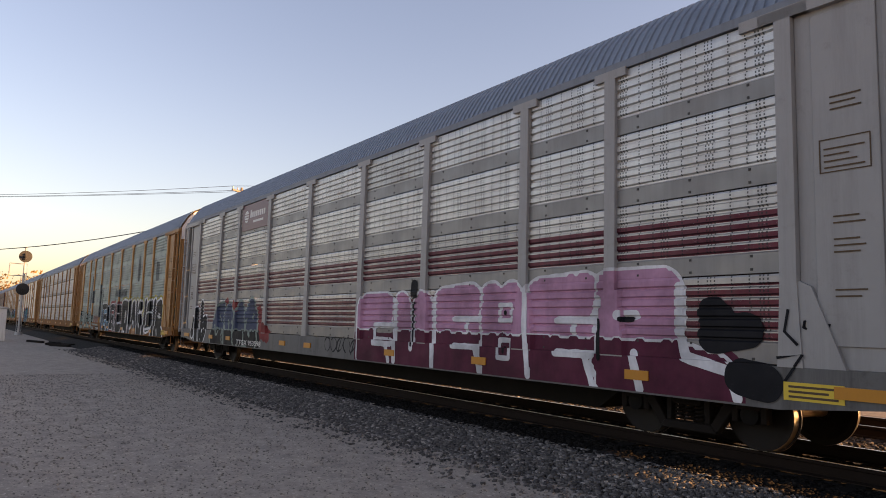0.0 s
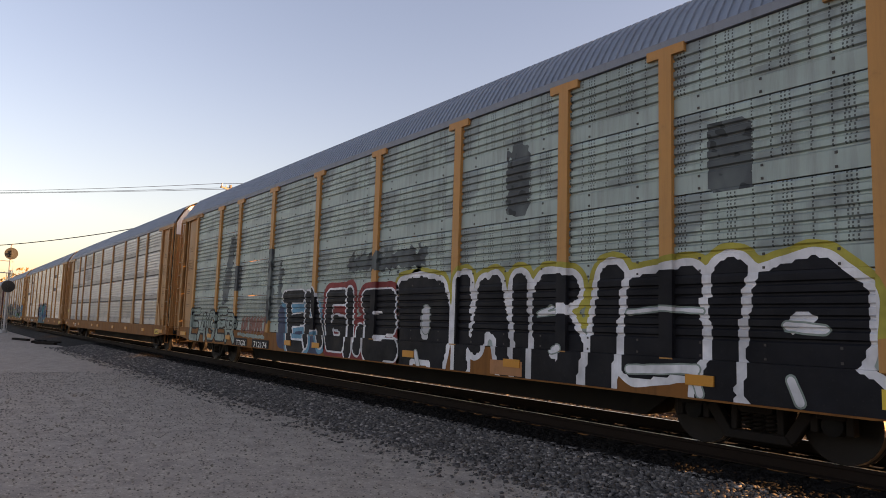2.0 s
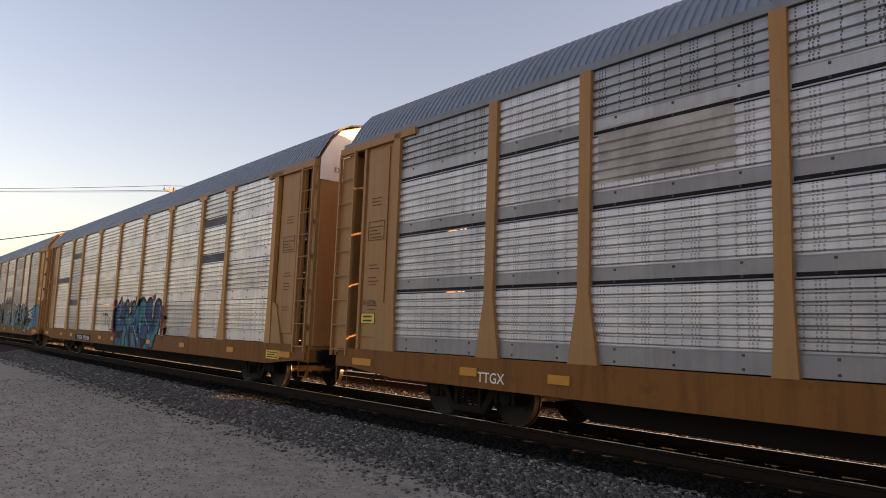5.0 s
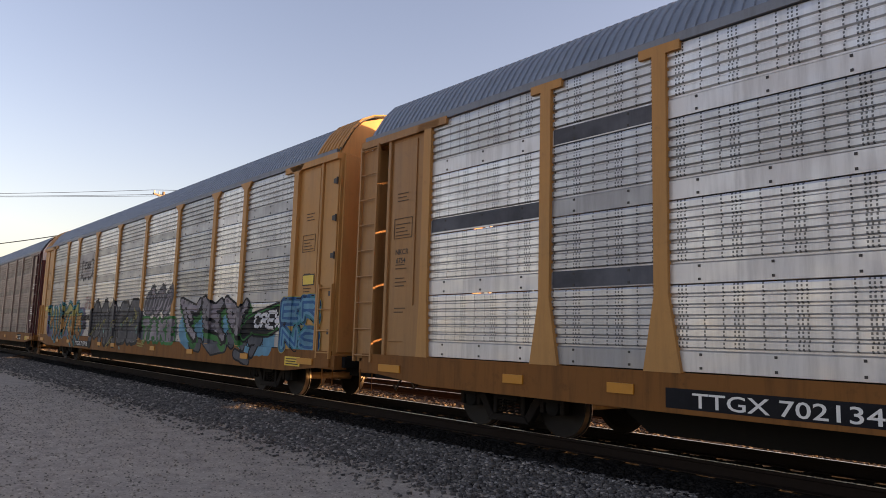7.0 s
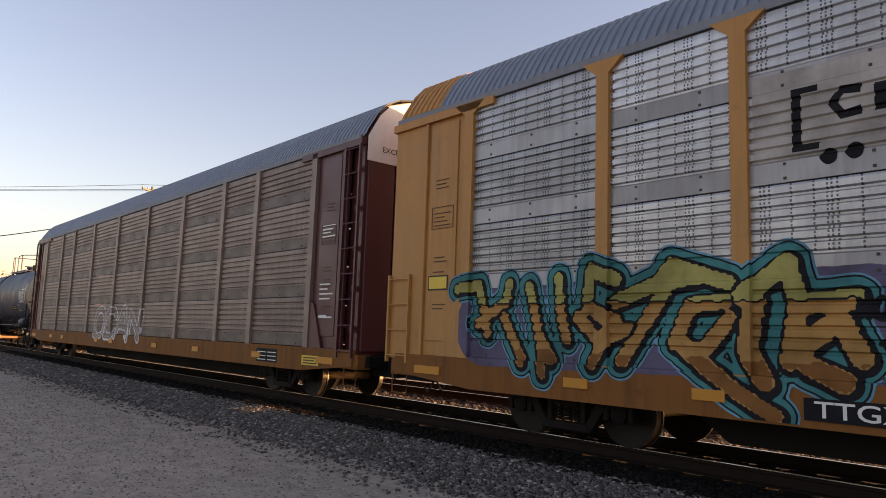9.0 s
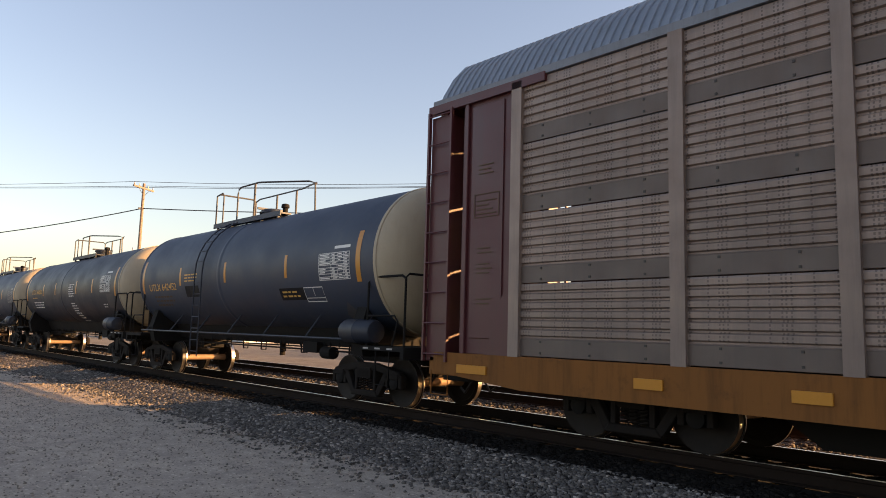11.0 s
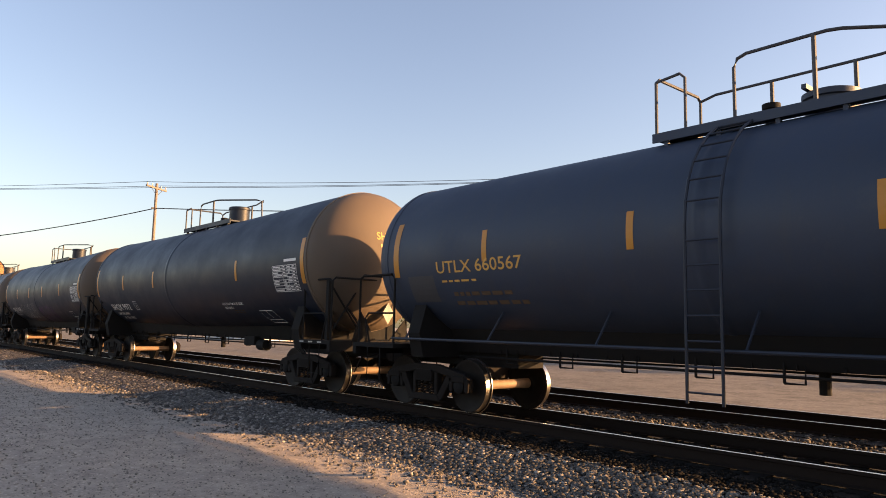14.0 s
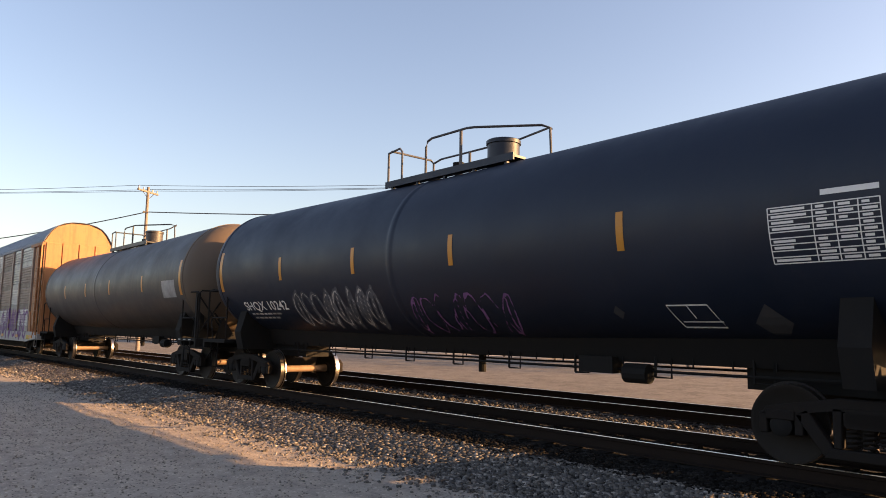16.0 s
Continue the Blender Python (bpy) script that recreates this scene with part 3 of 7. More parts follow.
for k, (x, y, h, s) in enumerate(((-26, 44, 8.5, 3.2), (-20, 40, 9.5, 3.0), (-13, 47, 8.0, 3.4), (-33, 50, 7.5, 3.0), (-8, 42, 9.0, 3.2))):
    tree("bare_tree", (x, y, -0.43), h, s, M["leaf_olive"], 600, "thin half-bare tree with sparse olive-brown leaves", 20 + k)
for k in range(14):
    tree("shrub", (-38 + 3.3 * k, 31 + 2.2 * math.sin(k * 2.1), -0.43), 2.6 + 0.7 * math.sin(k * 1.7), 1.6, M["leaf_green"], 500, "dusty green roadside shrub", 50 + k)
for k in range(9):
    tree("sunlit_autumn_tree", (-215 - 9 * (k % 3), -9 + 6.0 * k, -0.43), 13.5 + 2.5 * math.sin(k * 2.3), 5.0, M["leaf_gold"], 900, "distant tree in autumn leaf coloured sunlit orange", 80 + k)
for k in range(12):
    tree("far_tree", (-190 + 18 * k, 120 + 14 * math.sin(k * 1.9), -0.43), 8 + 2 * math.sin(k), 4.5, M["leaf_green"], 500, "distant dusty tree beyond the yard", 120 + k)

# ---- the train: running gear ----
SPEED = 14.782
WHEEL_R = 0.457
ROLLING = []   # wheelsets: (object, x, y, z) in their truck's space
MOVING = []    # cars: (object, x at the start)


def wheelset(truck, x):
    def make(bm):
        prof = [(-1.02, 0.05), (-1.02, 0.075), (-0.86, 0.085), (-0.85, 0.11), (-0.815, 0.13), (-0.81, 0.37), (-0.83, 0.40), (-0.83, WHEEL_R - 0.008), (-0.735, WHEEL_R + 0.002),
                (-0.725, 0.483), (-0.70, 0.48), (-0.695, 0.40), (-0.73, 0.36), (-0.745, 0.15), (-0.69, 0.12), (-0.69, 0.095), (-0.4, 0.082), (0, 0.08)]
        lathe(bm, prof + [(-a, r) for a, r in prof[::-1][1:]], "y", 36)
        for k in range(3):
            a = k * 2.094
            for s in (-1, 1):
                lathe(bm, [(s * 1.02, 0.018), (s * 1.045, 0.018)], "y", 6, (0.045 * math.cos(a), 0, 0.045 * math.sin(a)))
    w = part("wheelset", make, M["wheel"], truck, "dark steel wheels on a rusty axle in sunlit tone", (x, 0, WHEEL_R), "wheelset", True)
    if not w.data.get("done"):
        me = w.data
        me.materials.append(M["tread"])
        me.materials.append(M["axle"])
        for p in me.polygons:
            c = p.center
            rr = math.hypot(c.x, c.z)
            if rr > 0.43 and 0.69 < abs(c.y) < 0.835 and abs(p.normal.y) < 0.75:
                p.material_index = 1
            elif abs(c.y) < 0.66:
                p.material_index = 2
        me["done"] = 1
    ROLLING.append((w, x, 0.0, WHEEL_R))
    return w


def truck(car, x, name="truck"):
    """A two-axle truck: cast side frames with windows, springs, bolster, bearing boxes, brake beams."""
    t = part(name, lambda bm: (box(bm, -0.2, 0.2, -1.1, 1.1, 0.50, 0.70), box(bm, -0.62, -0.5, -0.7, 0.7, 0.36, 0.46), box(bm, 0.5, 0.62, -0.7, 0.7, 0.36, 0.46),
                               lathe(bm, [(0.68, 0.28), (0.82, 0.28)], "z", 16)), M["truck"], car, "grimy cast-steel railway truck", (x, 0, 0), "bolster")

    def frame_side(bm, s):
        if s:
            y0, y1 = (0.94, 1.07) if s > 0 else (-1.07, -0.94)
            prism(bm, [(-1.12, 0.56), (-1.05, 0.66), (-0.62, 0.74), (-0.3, 0.80), (0.3, 0.80), (0.62, 0.74), (1.05, 0.66), (1.12, 0.56), (0.72, 0.60), (0.3, 0.68), (-0.3, 0.68), (-0.72, 0.60)], "y", y0, y1)
            prism(bm, [(-0.74, 0.60), (-0.60, 0.66), (-0.34, 0.26), (-0.40, 0.16), (-0.46, 0.20)], "y", y0, y1)
            prism(bm, [(0.74, 0.60), (0.60, 0.66), (0.34, 0.26), (0.40, 0.16), (0.46, 0.20)], "y", y0, y1)
            prism(bm, [(-0.44, 0.16), (0.44, 0.16), (0.36, 0.27), (-0.36, 0.27)], "y", y0 - 0.02, y1 + 0.02)
            for q in (-1, 1):
                prism(bm, [(q * 0.34, 0.27), (q * 0.26, 0.27), (q * 0.24, 0.70), (q * 0.34, 0.70)][::q], "y", y0, y1)
                box(bm, q * 0.889 - 0.16, q * 0.889 + 0.16, y0 - 0.02, y1 + 0.01, 0.52, 0.63)
                box(bm, q * 0.889 - 0.24, q * 0.889 - 0.15, y0, y1, 0.36, 0.60)
                box(bm, q * 0.889 + 0.15, q * 0.889 + 0.24, y0, y1, 0.36, 0.60)
    for s in (-1, 1):
        part("side_frame", lambda bm: frame_side(bm, s), M["truck"], t, key="side_frame%d" % s, bevel=0.012)

    for s in (-1, 1):
        for k in (-0.16, 0, 0.16):
            part("coil_spring", lambda bm: tube(bm, [(0.062 * math.cos(a), 0.062 * math.sin(a), 0.28 + 0.25 * a / 31.4) for a in np.linspace(0, 31.4, 41)], 0.015, 5), M["truck"], t, at=(k, s * 1.0, 0), key="spring")
        part("bolster_end", lambda bm: box(bm, -0.22, 0.22, -0.1, 0.1, 0.52, 0.66), M["truck"], t, at=(0, s * 1.0, 0), key="bolsterend")
    for s in (-1, 1):
        for q in (-1, 1):
            def bearings(bm):
                lathe(bm, [(s * 0.90, 0.10), (s * 0.92, 0.125), (s * 1.06, 0.125), (s * 1.08, 0.09), (s * 1.085, 0.03)], "y", 16, (q * 0.889, 0, WHEEL_R))
            part("bearing", bearings, M["under"], t, key="bearing%d%d" % (s, q), smooth=True)
    for q in (-1, 1):
        wheelset(t, q * 0.889)
    return t


def coupler(car, x, d, z=0.85):
    """A knuckle coupler on its shank with an air hose, at the end of a car."""
    c = part("coupler", lambda bm: (box(bm, -0.35, 0.18, -0.09, 0.09, z - 0.1, z + 0.1), prism(bm, [(0.15, -0.17), (0.36, -0.2), (0.42, -0.06), (0.34, 0.02), (0.42, 0.12), (0.3, 0.2), (0.15, 0.14)], "z", z - 0.13, z + 0.13)),
             M["truck"], car, "rusty knuckle coupler", (x, 0, 0), "coupler%.2f" % z, bevel=0.012, turn=0.0 if d > 0 else math.pi)
    part("air_hose", lambda bm: tube(bm, [(-0.05, 0.35, z - 0.12), (0.12, 0.36, z - 0.35), (0.3, 0.3, z - 0.5), (0.5, 0.22, z - 0.42)], 0.022, 7), M["ink"], c, key="hose%.2f" % z, smooth=True)
    part("uncoupling_lever", lambda bm: tube(bm, [(0.1, 0, z + 0.12), (0.12, 0.35, z + 0.1), (0.05, 1.2, z - 0.02), (0.0, 1.4, z - 0.3)], 0.014, 6), M["rail"], c, key="lever%.2f" % z)
    return c


# ---- autoracks ----
HALF = 13.6
EDGES = (-11.75, -9.1, -7.2, -4.45, -1.5, 1.5, 4.45, 7.2, 9.1, 11.75)
ROWS = ((1.12, 1.06), (2.18, 1.06), (3.24, 1.06), (4.30, 0.98))
Y_CREST, Y_VALLEY, Y_BAND, Y_POST, Y_SILL = -1.500, -1.468, -1.492, -1.555, -1.545
BAND, PITCH = 0.26, 0.13


def sheet_profile(h):
    """(z, y) from the bottom of one sheet to its top: a flat bolted band, then ribs."""
    p = [(0.0, Y_CREST + 0.012), (0.004, Y_BAND), (BAND - 0.02, Y_BAND)]
    z = BAND
    while z + PITCH < h + 0.01:
        p += [(z, Y_VALLEY), (z + 0.022, Y_VALLEY), (z + 0.040, Y_CREST), (z + 0.112, Y_CREST)]
        z += PITCH
    p += [(h - 0.004, Y_BAND)]
    return p


def sheet(bm, w, h, mirror=1):
    p = sheet_profile(h)
    a = [bm.verts.new((-w / 2, y * mirror, z)) for z, y in p]
    b = [bm.verts.new((w / 2, y * mirror, z)) for z, y in p]
    for i in range(len(p) - 1):
        bm.faces.new((a[i], b[i], b[i + 1], a[i + 1]))
    n = max(2, int(w / 0.75))
    for k in range(n):
        x = -w / 2 + (k + 0.5) * w / n
        for z in (0.05, BAND - 0.05):
            y = Y_BAND * mirror
            box(bm, x - 0.015, x + 0.015, min(y, y - 0.010 * mirror), max(y, y - 0.010 * mirror), z - 0.015, z + 0.015)


def outer_y(x, z, edges=EDGES):
    """The outermost surface of an autorack's near side."""
    if z < 1.12:
        return Y_SILL
    if any(abs(x - e) < 0.105 for e in edges):
        return Y_POST
    if abs(x) > 11.75:
        return -1.50
    for z0, h in ROWS:
        if z0 <= z <= z0 + h:
            p = sheet_profile(h)
            zz = z - z0
            for (za, ya), (zb, yb) in zip(p, p[1:]):
                if za <= zz <= zb:
                    return ya + (yb - ya) * (zz - za) / max(1e-6, zb - za)
    return Y_CREST


CUT_Z = sorted({round(z0 + z, 4) for z0, h in ROWS for z, y in sheet_profile(h)})
CUT_X = sorted([e - 0.105 for e in EDGES] + [e + 0.105 for e in EDGES])


def post_shape(bm, base, cap):
    """A side post with a flared foot and head."""
    w = 0.10
    y0, y1 = Y_POST, -1.44
    foot = [(-base, 1.10), (base, 1.10), (base * 0.92, 1.22), (w, 2.05)] if base > w else [(-w, 1.10), (w, 1.10)]
    head = {"T": [(w, 5.17), (0.30, 5.17), (0.30, 5.30), (-0.30, 5.30), (-0.30, 5.17), (-w, 5.17)],
            "V": [(w, 5.10), (0.34, 5.30), (-0.34, 5.30), (-w, 5.10)],
            "I": [(w, 5.28), (-w, 5.28)]}[cap]
    left = [(-w, 2.05), (-base * 0.92, 1.22)] if base > w else []
    prism(bm, foot + head + left, "y", y0, y1)


def roof_shape(bm, x0, x1, pitch=0.15):
    prof = [(-1.50, 5.36), (-1.44, 5.50), (-1.22, 5.86), (-1.0, 6.10), (-0.70, 6.25), (-0.35, 6.33), (0, 6.35)]
    prof = prof + [(-y, z) for y, z in prof[-2::-1]]
    rows, x, k = [], x0, 0
    while x < x1 - 1e-6:
        for dx, up in ((0.0, 0), (pitch * 0.45, 0), (pitch * 0.5, 1), (pitch * 0.95, 1)):
            rows.append((x + dx, 0.022 * up))
        x += pitch
    rows.append((x1, 0))
    vs = [[bm.verts.new((x, y * (1 + 0.012 * u / 0.022), z + u)) for y, z in prof] for x, u in rows]
    for a, b in zip(vs, vs[1:]):
        for i in range(len(prof) - 1):
            bm.faces.new((a[i], b[i], b[i + 1], a[i + 1]))


def end_profile(r=0.0, top=5.36):
    """Cross-section of the closed end, seen along the car."""
    return [(-1.46 + r, 1.02), (1.46 - r, 1.02), (1.46 - r, top), (1.2 - r, top + 0.48), (0.95, top + 0.74), (0.4, top + 0.94), (-0.4, top + 0.94), (-0.95, top + 0.74), (-1.2 + r, top + 0.48), (-1.46 + r, top)]


def ladder(bm, x0, x1, y, z0, z1, n):
    for x in (x0, x1):
        box(bm, x - 0.022, x + 0.022, y - 0.03, y + 0.03, z0, z1)
    for k in range(n):
        z = z0 + 0.12 + (z1 - z0 - 0.2) * k / (n - 1)
        tube(bm, [(x0, y - 0.02, z), (x1, y - 0.02, z)], 0.014, 6)


def autorack(cx, label, col, post, sill, panels, base=0.10, cap="T", white_top=True, ladders=True, roof="roof", deep_sill=0.62, far=True, end_x=13.52, low_ladder=False, edges=EDGES):
    car = thing("autorack", label, "railroad car", "freight train")
    MOVING.append((car, cx))
    m = M[col]
    # deck, sills, centre beam
    part("deck", lambda bm: box(bm, -13.2, 13.2, -1.42, 1.42, 0.98, 1.10), M["under"], car, key="deck")
    part("centre_sill", lambda bm: (box(bm, -12.8, 12.8, -0.33, 0.33, 0.62, 0.98), prism(bm, [(-8.5, 0.62), (-7.9, 0.20), (7.9, 0.20), (8.5, 0.62)], "y", -0.45, 0.45), [box(bm, k - 0.08, k + 0.08, -1.4, 1.4, 0.72, 0.98) for k in (-6, -4, -2, 0, 2, 4, 6)]), M["under"], car, key="csill")
    for s in (-1, 1):
        part("side_sill", lambda bm: prism(bm, [(-12.9, deep_sill + 0.12), (-11.6, deep_sill), (11.6, deep_sill), (12.9, deep_sill + 0.12), (13.5, deep_sill + 0.16), (13.5, 1.105), (-13.5, 1.105), (-13.5, deep_sill + 0.16)], "y", min(s * 1.42, s * 1.545), max(s * 1.42, s * 1.545)),
             M[sill], car, key="sill%d%.2f" % (s, deep_sill))
    # corrugated sheets, row by row
    for i, (a, b) in enumerate(zip(edges, edges[1:])):
        for j, (z0, h) in enumerate(ROWS):
            pm = panels(i, j)
            me = part("panel", lambda bm: sheet(bm, b - a - 0.10, h - 0.012), M[pm], car, at=((a + b) / 2, 0, z0), key="sheet%.2f%.2f" % (b - a, h)).data
            if len(me.materials) < 2:
                me.materials.append(M["bolt"])
                for p in me.polygons:
                    p.material_index = 1 if p.area < 0.004 else 0
            if far:
                part("far_panel", lambda bm: sheet(bm, b - a - 0.10, h - 0.012, -1), M[pm], car, at=((a + b) / 2, 0, z0), key="fsheet%.2f%.2f" % (b - a, h))
    for e in edges:
        bs = base if 6 < abs(e) < 11 or base < 0.2 else 0.15
        part("post", lambda bm: post_shape(bm, bs, cap), M[post], car, at=(e, 0, 0), key="post%.2f%s" % (bs, cap))
        part("far_post", lambda bm: post_shape(bm, bs, cap), M[post], car, at=(e, 0, 0), key="post%.2f%s" % (bs, cap), turn=math.pi)
    # roof and its side rails
    part("roof", lambda bm: roof_shape(bm, -end_x - 0.03, end_x + 0.03), M[roof], car, "corrugated galvanised roof", key="roofs%.2f" % end_x)
    for s in (-1, 1):
        part("roof_rail", lambda bm: box(bm, -13.7, 13.42, min(s * 1.44, s * 1.535), max(s * 1.44, s * 1.535), 5.28, 5.40), M["roofrail"], car, key="rrail%d" % s)
        for q, f1 in ((-1, 13.76), (1, 13.48)):
            part("end_rail", lambda bm: box(bm, min(q * 11.2, q * (f1 + 0.03)), max(q * 11.2, q * (f1 + 0.03)), min(s * 1.45, s * 1.555), max(s * 1.45, s * 1.555), 5.17, 5.31), m, car, key="erail%d%d" % (s, q))
    # ends: side plates, door leaves, white tops
    for q in (-1, 1):
        f0, f1 = (12.98, 13.48) if q > 0 else (13.2, 13.76)   # ladder stiles of the leading and the trailing end
        e = part("end_wall", lambda bm: prism(bm, end_profile(), "x", end_x - 0.12, end_x), m, car, "folding end doors", key="endwall%.2f" % end_x, turn=0 if q > 0 else math.pi)
        part("door_leaf", lambda bm: [box(bm, end_x, end_x + 0.05, y0, y1, 1.08, 5.30) for y0, y1 in ((-1.40, -0.74), (-0.70, -0.02), (0.02, 0.70), (0.74, 1.40))], m, e, key="leaf%.2f" % end_x, bevel=0.012)
        if white_top:
            part("white_band", lambda bm: prism(bm, [(-1.45, 4.86), (1.45, 4.86), (1.45, 5.36), (1.19, 5.82), (0.94, 6.08), (0.4, 6.27), (-0.4, 6.27), (-0.94, 6.08), (-1.19, 5.82), (-1.45, 5.36)], "x", end_x + 0.055, end_x + 0.07), M["white"], e, "white painted upper end", key="wband%.2f" % end_x)
            if q > 0:
                part("height_notice", lambda bm: (plain_text(bm, "EXCESS HEIGHT", 0.0, 0.0, 0.11, 1.1), bm.transform(pose(end_x + 0.074, -1.1, 5.08, 0, 0, 90)), None)[-1], M["ink"], e, key="notice%.2f" % end_x)
        for s in (-1, 1):
            x0, x1 = min(q * 11.85, q * 12.98), max(q * 11.85, q * 12.98)
            y0, y1 = min(s * 1.40, s * 1.475), max(s * 1.40, s * 1.475)
            side = part("end_plate", lambda bm: box(bm, x0, x1, y0, y1, 1.10, 5.20), m, car, key="eplate%d%d" % (q, s), bevel=0.01)
            part("side_door", lambda bm: box(bm, min(q * 12.05, q * 12.75), max(q * 12.05, q * 12.75), min(s * 1.47, s * 1.50), max(s * 1.47, s * 1.50), 1.35, 5.10), m, side, key="sdoor%d%d" % (q, s), bevel=0.006)
            part("corner_post", lambda bm: box(bm, min(q * 12.82, q * 12.9), max(q * 12.82, q * 12.9), min(s * 1.40, s * 1.53), max(s * 1.40, s * 1.53), 1.1, 5.2), m, side, key="cpost%d%d" % (q, s), bevel=0.008)
            if not low_ladder:
                if q > 0:
                    part("ladder_plate", lambda bm: box(bm, 12.92, f1 - 0.03, min(s * 1.30, s * 1.33), max(s * 1.30, s * 1.33), 0.95, 5.2), m, side, key="lplate%d%d" % (q, s), bevel=0.006)
                else:
                    part("ladder_plate", lambda bm: box(bm, -f1, -f0 - 0.1, min(s * 1.1, s * 1.50), max(s * 1.1, s * 1.50), 0.95, 5.12), m, side, "folded radial end door", key="lplate%d%d" % (q, s), bevel=0.01)
            part("gusset", lambda bm: prism(bm, [(q * 11.8, 1.1), (q * 12.35, 1.1), (q * 12.0, 2.0), (q * 11.8, 2.1)], "y", min(s * 1.475, s * 1.535), max(s * 1.475, s * 1.535)), m, side, key="gusset%d%d" % (q, s))
            if not low_ladder:
                part("ladder", lambda bm: ladder(bm, q * f0, q * f1, s * 1.55, 0.95, 5.2, 9), m, side, key="lad%d%d" % (q, s))
            else:
                part("ladder", lambda bm: ladder(bm, q * f0, q * f1, s * 1.525, 0.95, 2.5, 4), m, side, key="lowlad%d%d" % (q, s))
                part("corner_plate", lambda bm: box(bm, min(q * 12.92, q * f1), max(q * 12.92, q * f1), min(s * 1.44, s * 1.49), max(s * 1.44, s * 1.49), 1.02, 5.3), m, side, key="cplate%d%d" % (q, s), bevel=0.01)
            part("corner_step", lambda bm: (tube(bm, [(q * 13.2, s * 1.5, 0.8), (q * 13.2, s * 1.5, 0.42), (q * 13.6, s * 1.5, 0.42), (q * 13.6, s * 1.5, 0.8)], 0.016, 6), box(bm, min(q * 12.6, q * 13.65), max(q * 12.6, q * 13.65), min(s * 1.2, s * 1.5), max(s * 1.2, s * 1.5), 0.74, 1.02)), M[sill], side, key="step%d%d" % (q, s))
        part("end_sill", lambda bm: box(bm, min(q * 12.9, q * 13.3), max(q * 12.9, q * 13.3), -1.3, 1.3, 0.85, 1.02), M["under"], car, key="esill%d" % q)
        part("draft_box", lambda bm: (box(bm, min(q * 13.25, q * 14.02), max(q * 13.25, q * 14.02), -0.85, 0.85, 0.60, 1.06), box(bm, min(q * 13.2, q * 13.75), max(q * 13.2, q * 13.75), -1.32, 1.32, 0.78, 1.0)), M["under"], car, "black draft gear housing", key="draft%d" % q, bevel=0.01)
        coupler(car, q * 13.72, q)
        truck(car, q * 10.05)
        if q > 0:
            for z in (1.5, 2.3, 3.1, 3.9, 4.7):
                part("hinge", lambda bm: (box(bm, -0.07, 0.05, -0.035, 0.0, -0.05, 0.05), lathe(bm, [(-0.075, 0.022), (0.075, 0.022)], "z", 8, (0.05, -0.02, 0))), M["bolt"], car, "dark door hinge", at=(f1 - 0.06, -1.50, z), key="hinge")
    # fittings on the sill
    for x in (-12.6, -9.5, -7.6, -2.9, -1.2, 3.0, 6.1, 9.6, 12.55):
        w = 0.32 if abs(x) > 12 else 0.2
        part("reflector", lambda bm: box(bm, -w, w, Y_SILL - 0.026, Y_SILL, 0.80, 0.93), M["reflector"], car, at=(x, 0, 0), key="refl%.2f" % w)
    for x in (12.0,):
        part("warning_plate", lambda bm: (box(bm, -0.33, 0.33, Y_SILL - 0.012, Y_SILL - 0.002, 0.74, 0.94)), M["warn"], car, at=(x, 0, 0), key="wplate")
        part("warning_print", lambda bm: [box(bm, -0.27, 0.27 - 0.1 * (k % 2), Y_SILL - 0.016, Y_SILL - 0.0125, 0.77 + 0.055 * k, 0.795 + 0.055 * k) for k in range(3)], M["dimink"], car, at=(x, 0, 0), key="wprint")
    for q in (-1, 1):
        part("placard", lambda bm: [box(bm, 12.12, 12.66, -1.510, -1.506, z, z + 0.012) for z in (3.25, 3.62)] + [box(bm, x, x + 0.012, -1.510, -1.506, 3.25, 3.63) for x in (12.12, 12.65)] + [box(bm, 12.17, 12.6 - 0.08 * (k % 3), -1.510, -1.506, 3.3 + 0.07 * k, 3.316 + 0.07 * k) for k in range(4)],
             M["dimink"], car, at=(0 if q > 0 else -24.78, 0, 0), key="placard")
        for k, z in enumerate((3.95, 4.02, 4.09, 2.75, 2.68, 2.5, 2.43, 2.36, 1.95, 1.88)):
            w = 0.33 - 0.06 * (k % 2)
            part("stencil_bar", lambda bm: box(bm, 0, w, -1.510, -1.506, 0, 0.017), M["dimink"], car, at=(12.25 if q > 0 else -12.58, 0, z), key="sbar%.2f" % w)
    part("brake_rigging", lambda bm: (lathe(bm, [(5.0, 0.05), (5.02, 0.2), (5.9, 0.2), (5.92, 0.05)], "x", 12, (0, -0.85, 0.8)), lathe(bm, [(-6.6, 0.05), (-6.58, 0.17), (-5.9, 0.17), (-5.88, 0.05)], "x", 12, (0, -0.75, 0.8)),
                                      tube(bm, [(-12.5, -0.6, 0.72), (12.5, -0.6, 0.72)], 0.022, 6), tube(bm, [(-8, -0.95, 0.64), (-3, -0.9, 0.6), (8, -0.95, 0.66)], 0.018, 6)), M["under"], car, key="rigging")
    return car

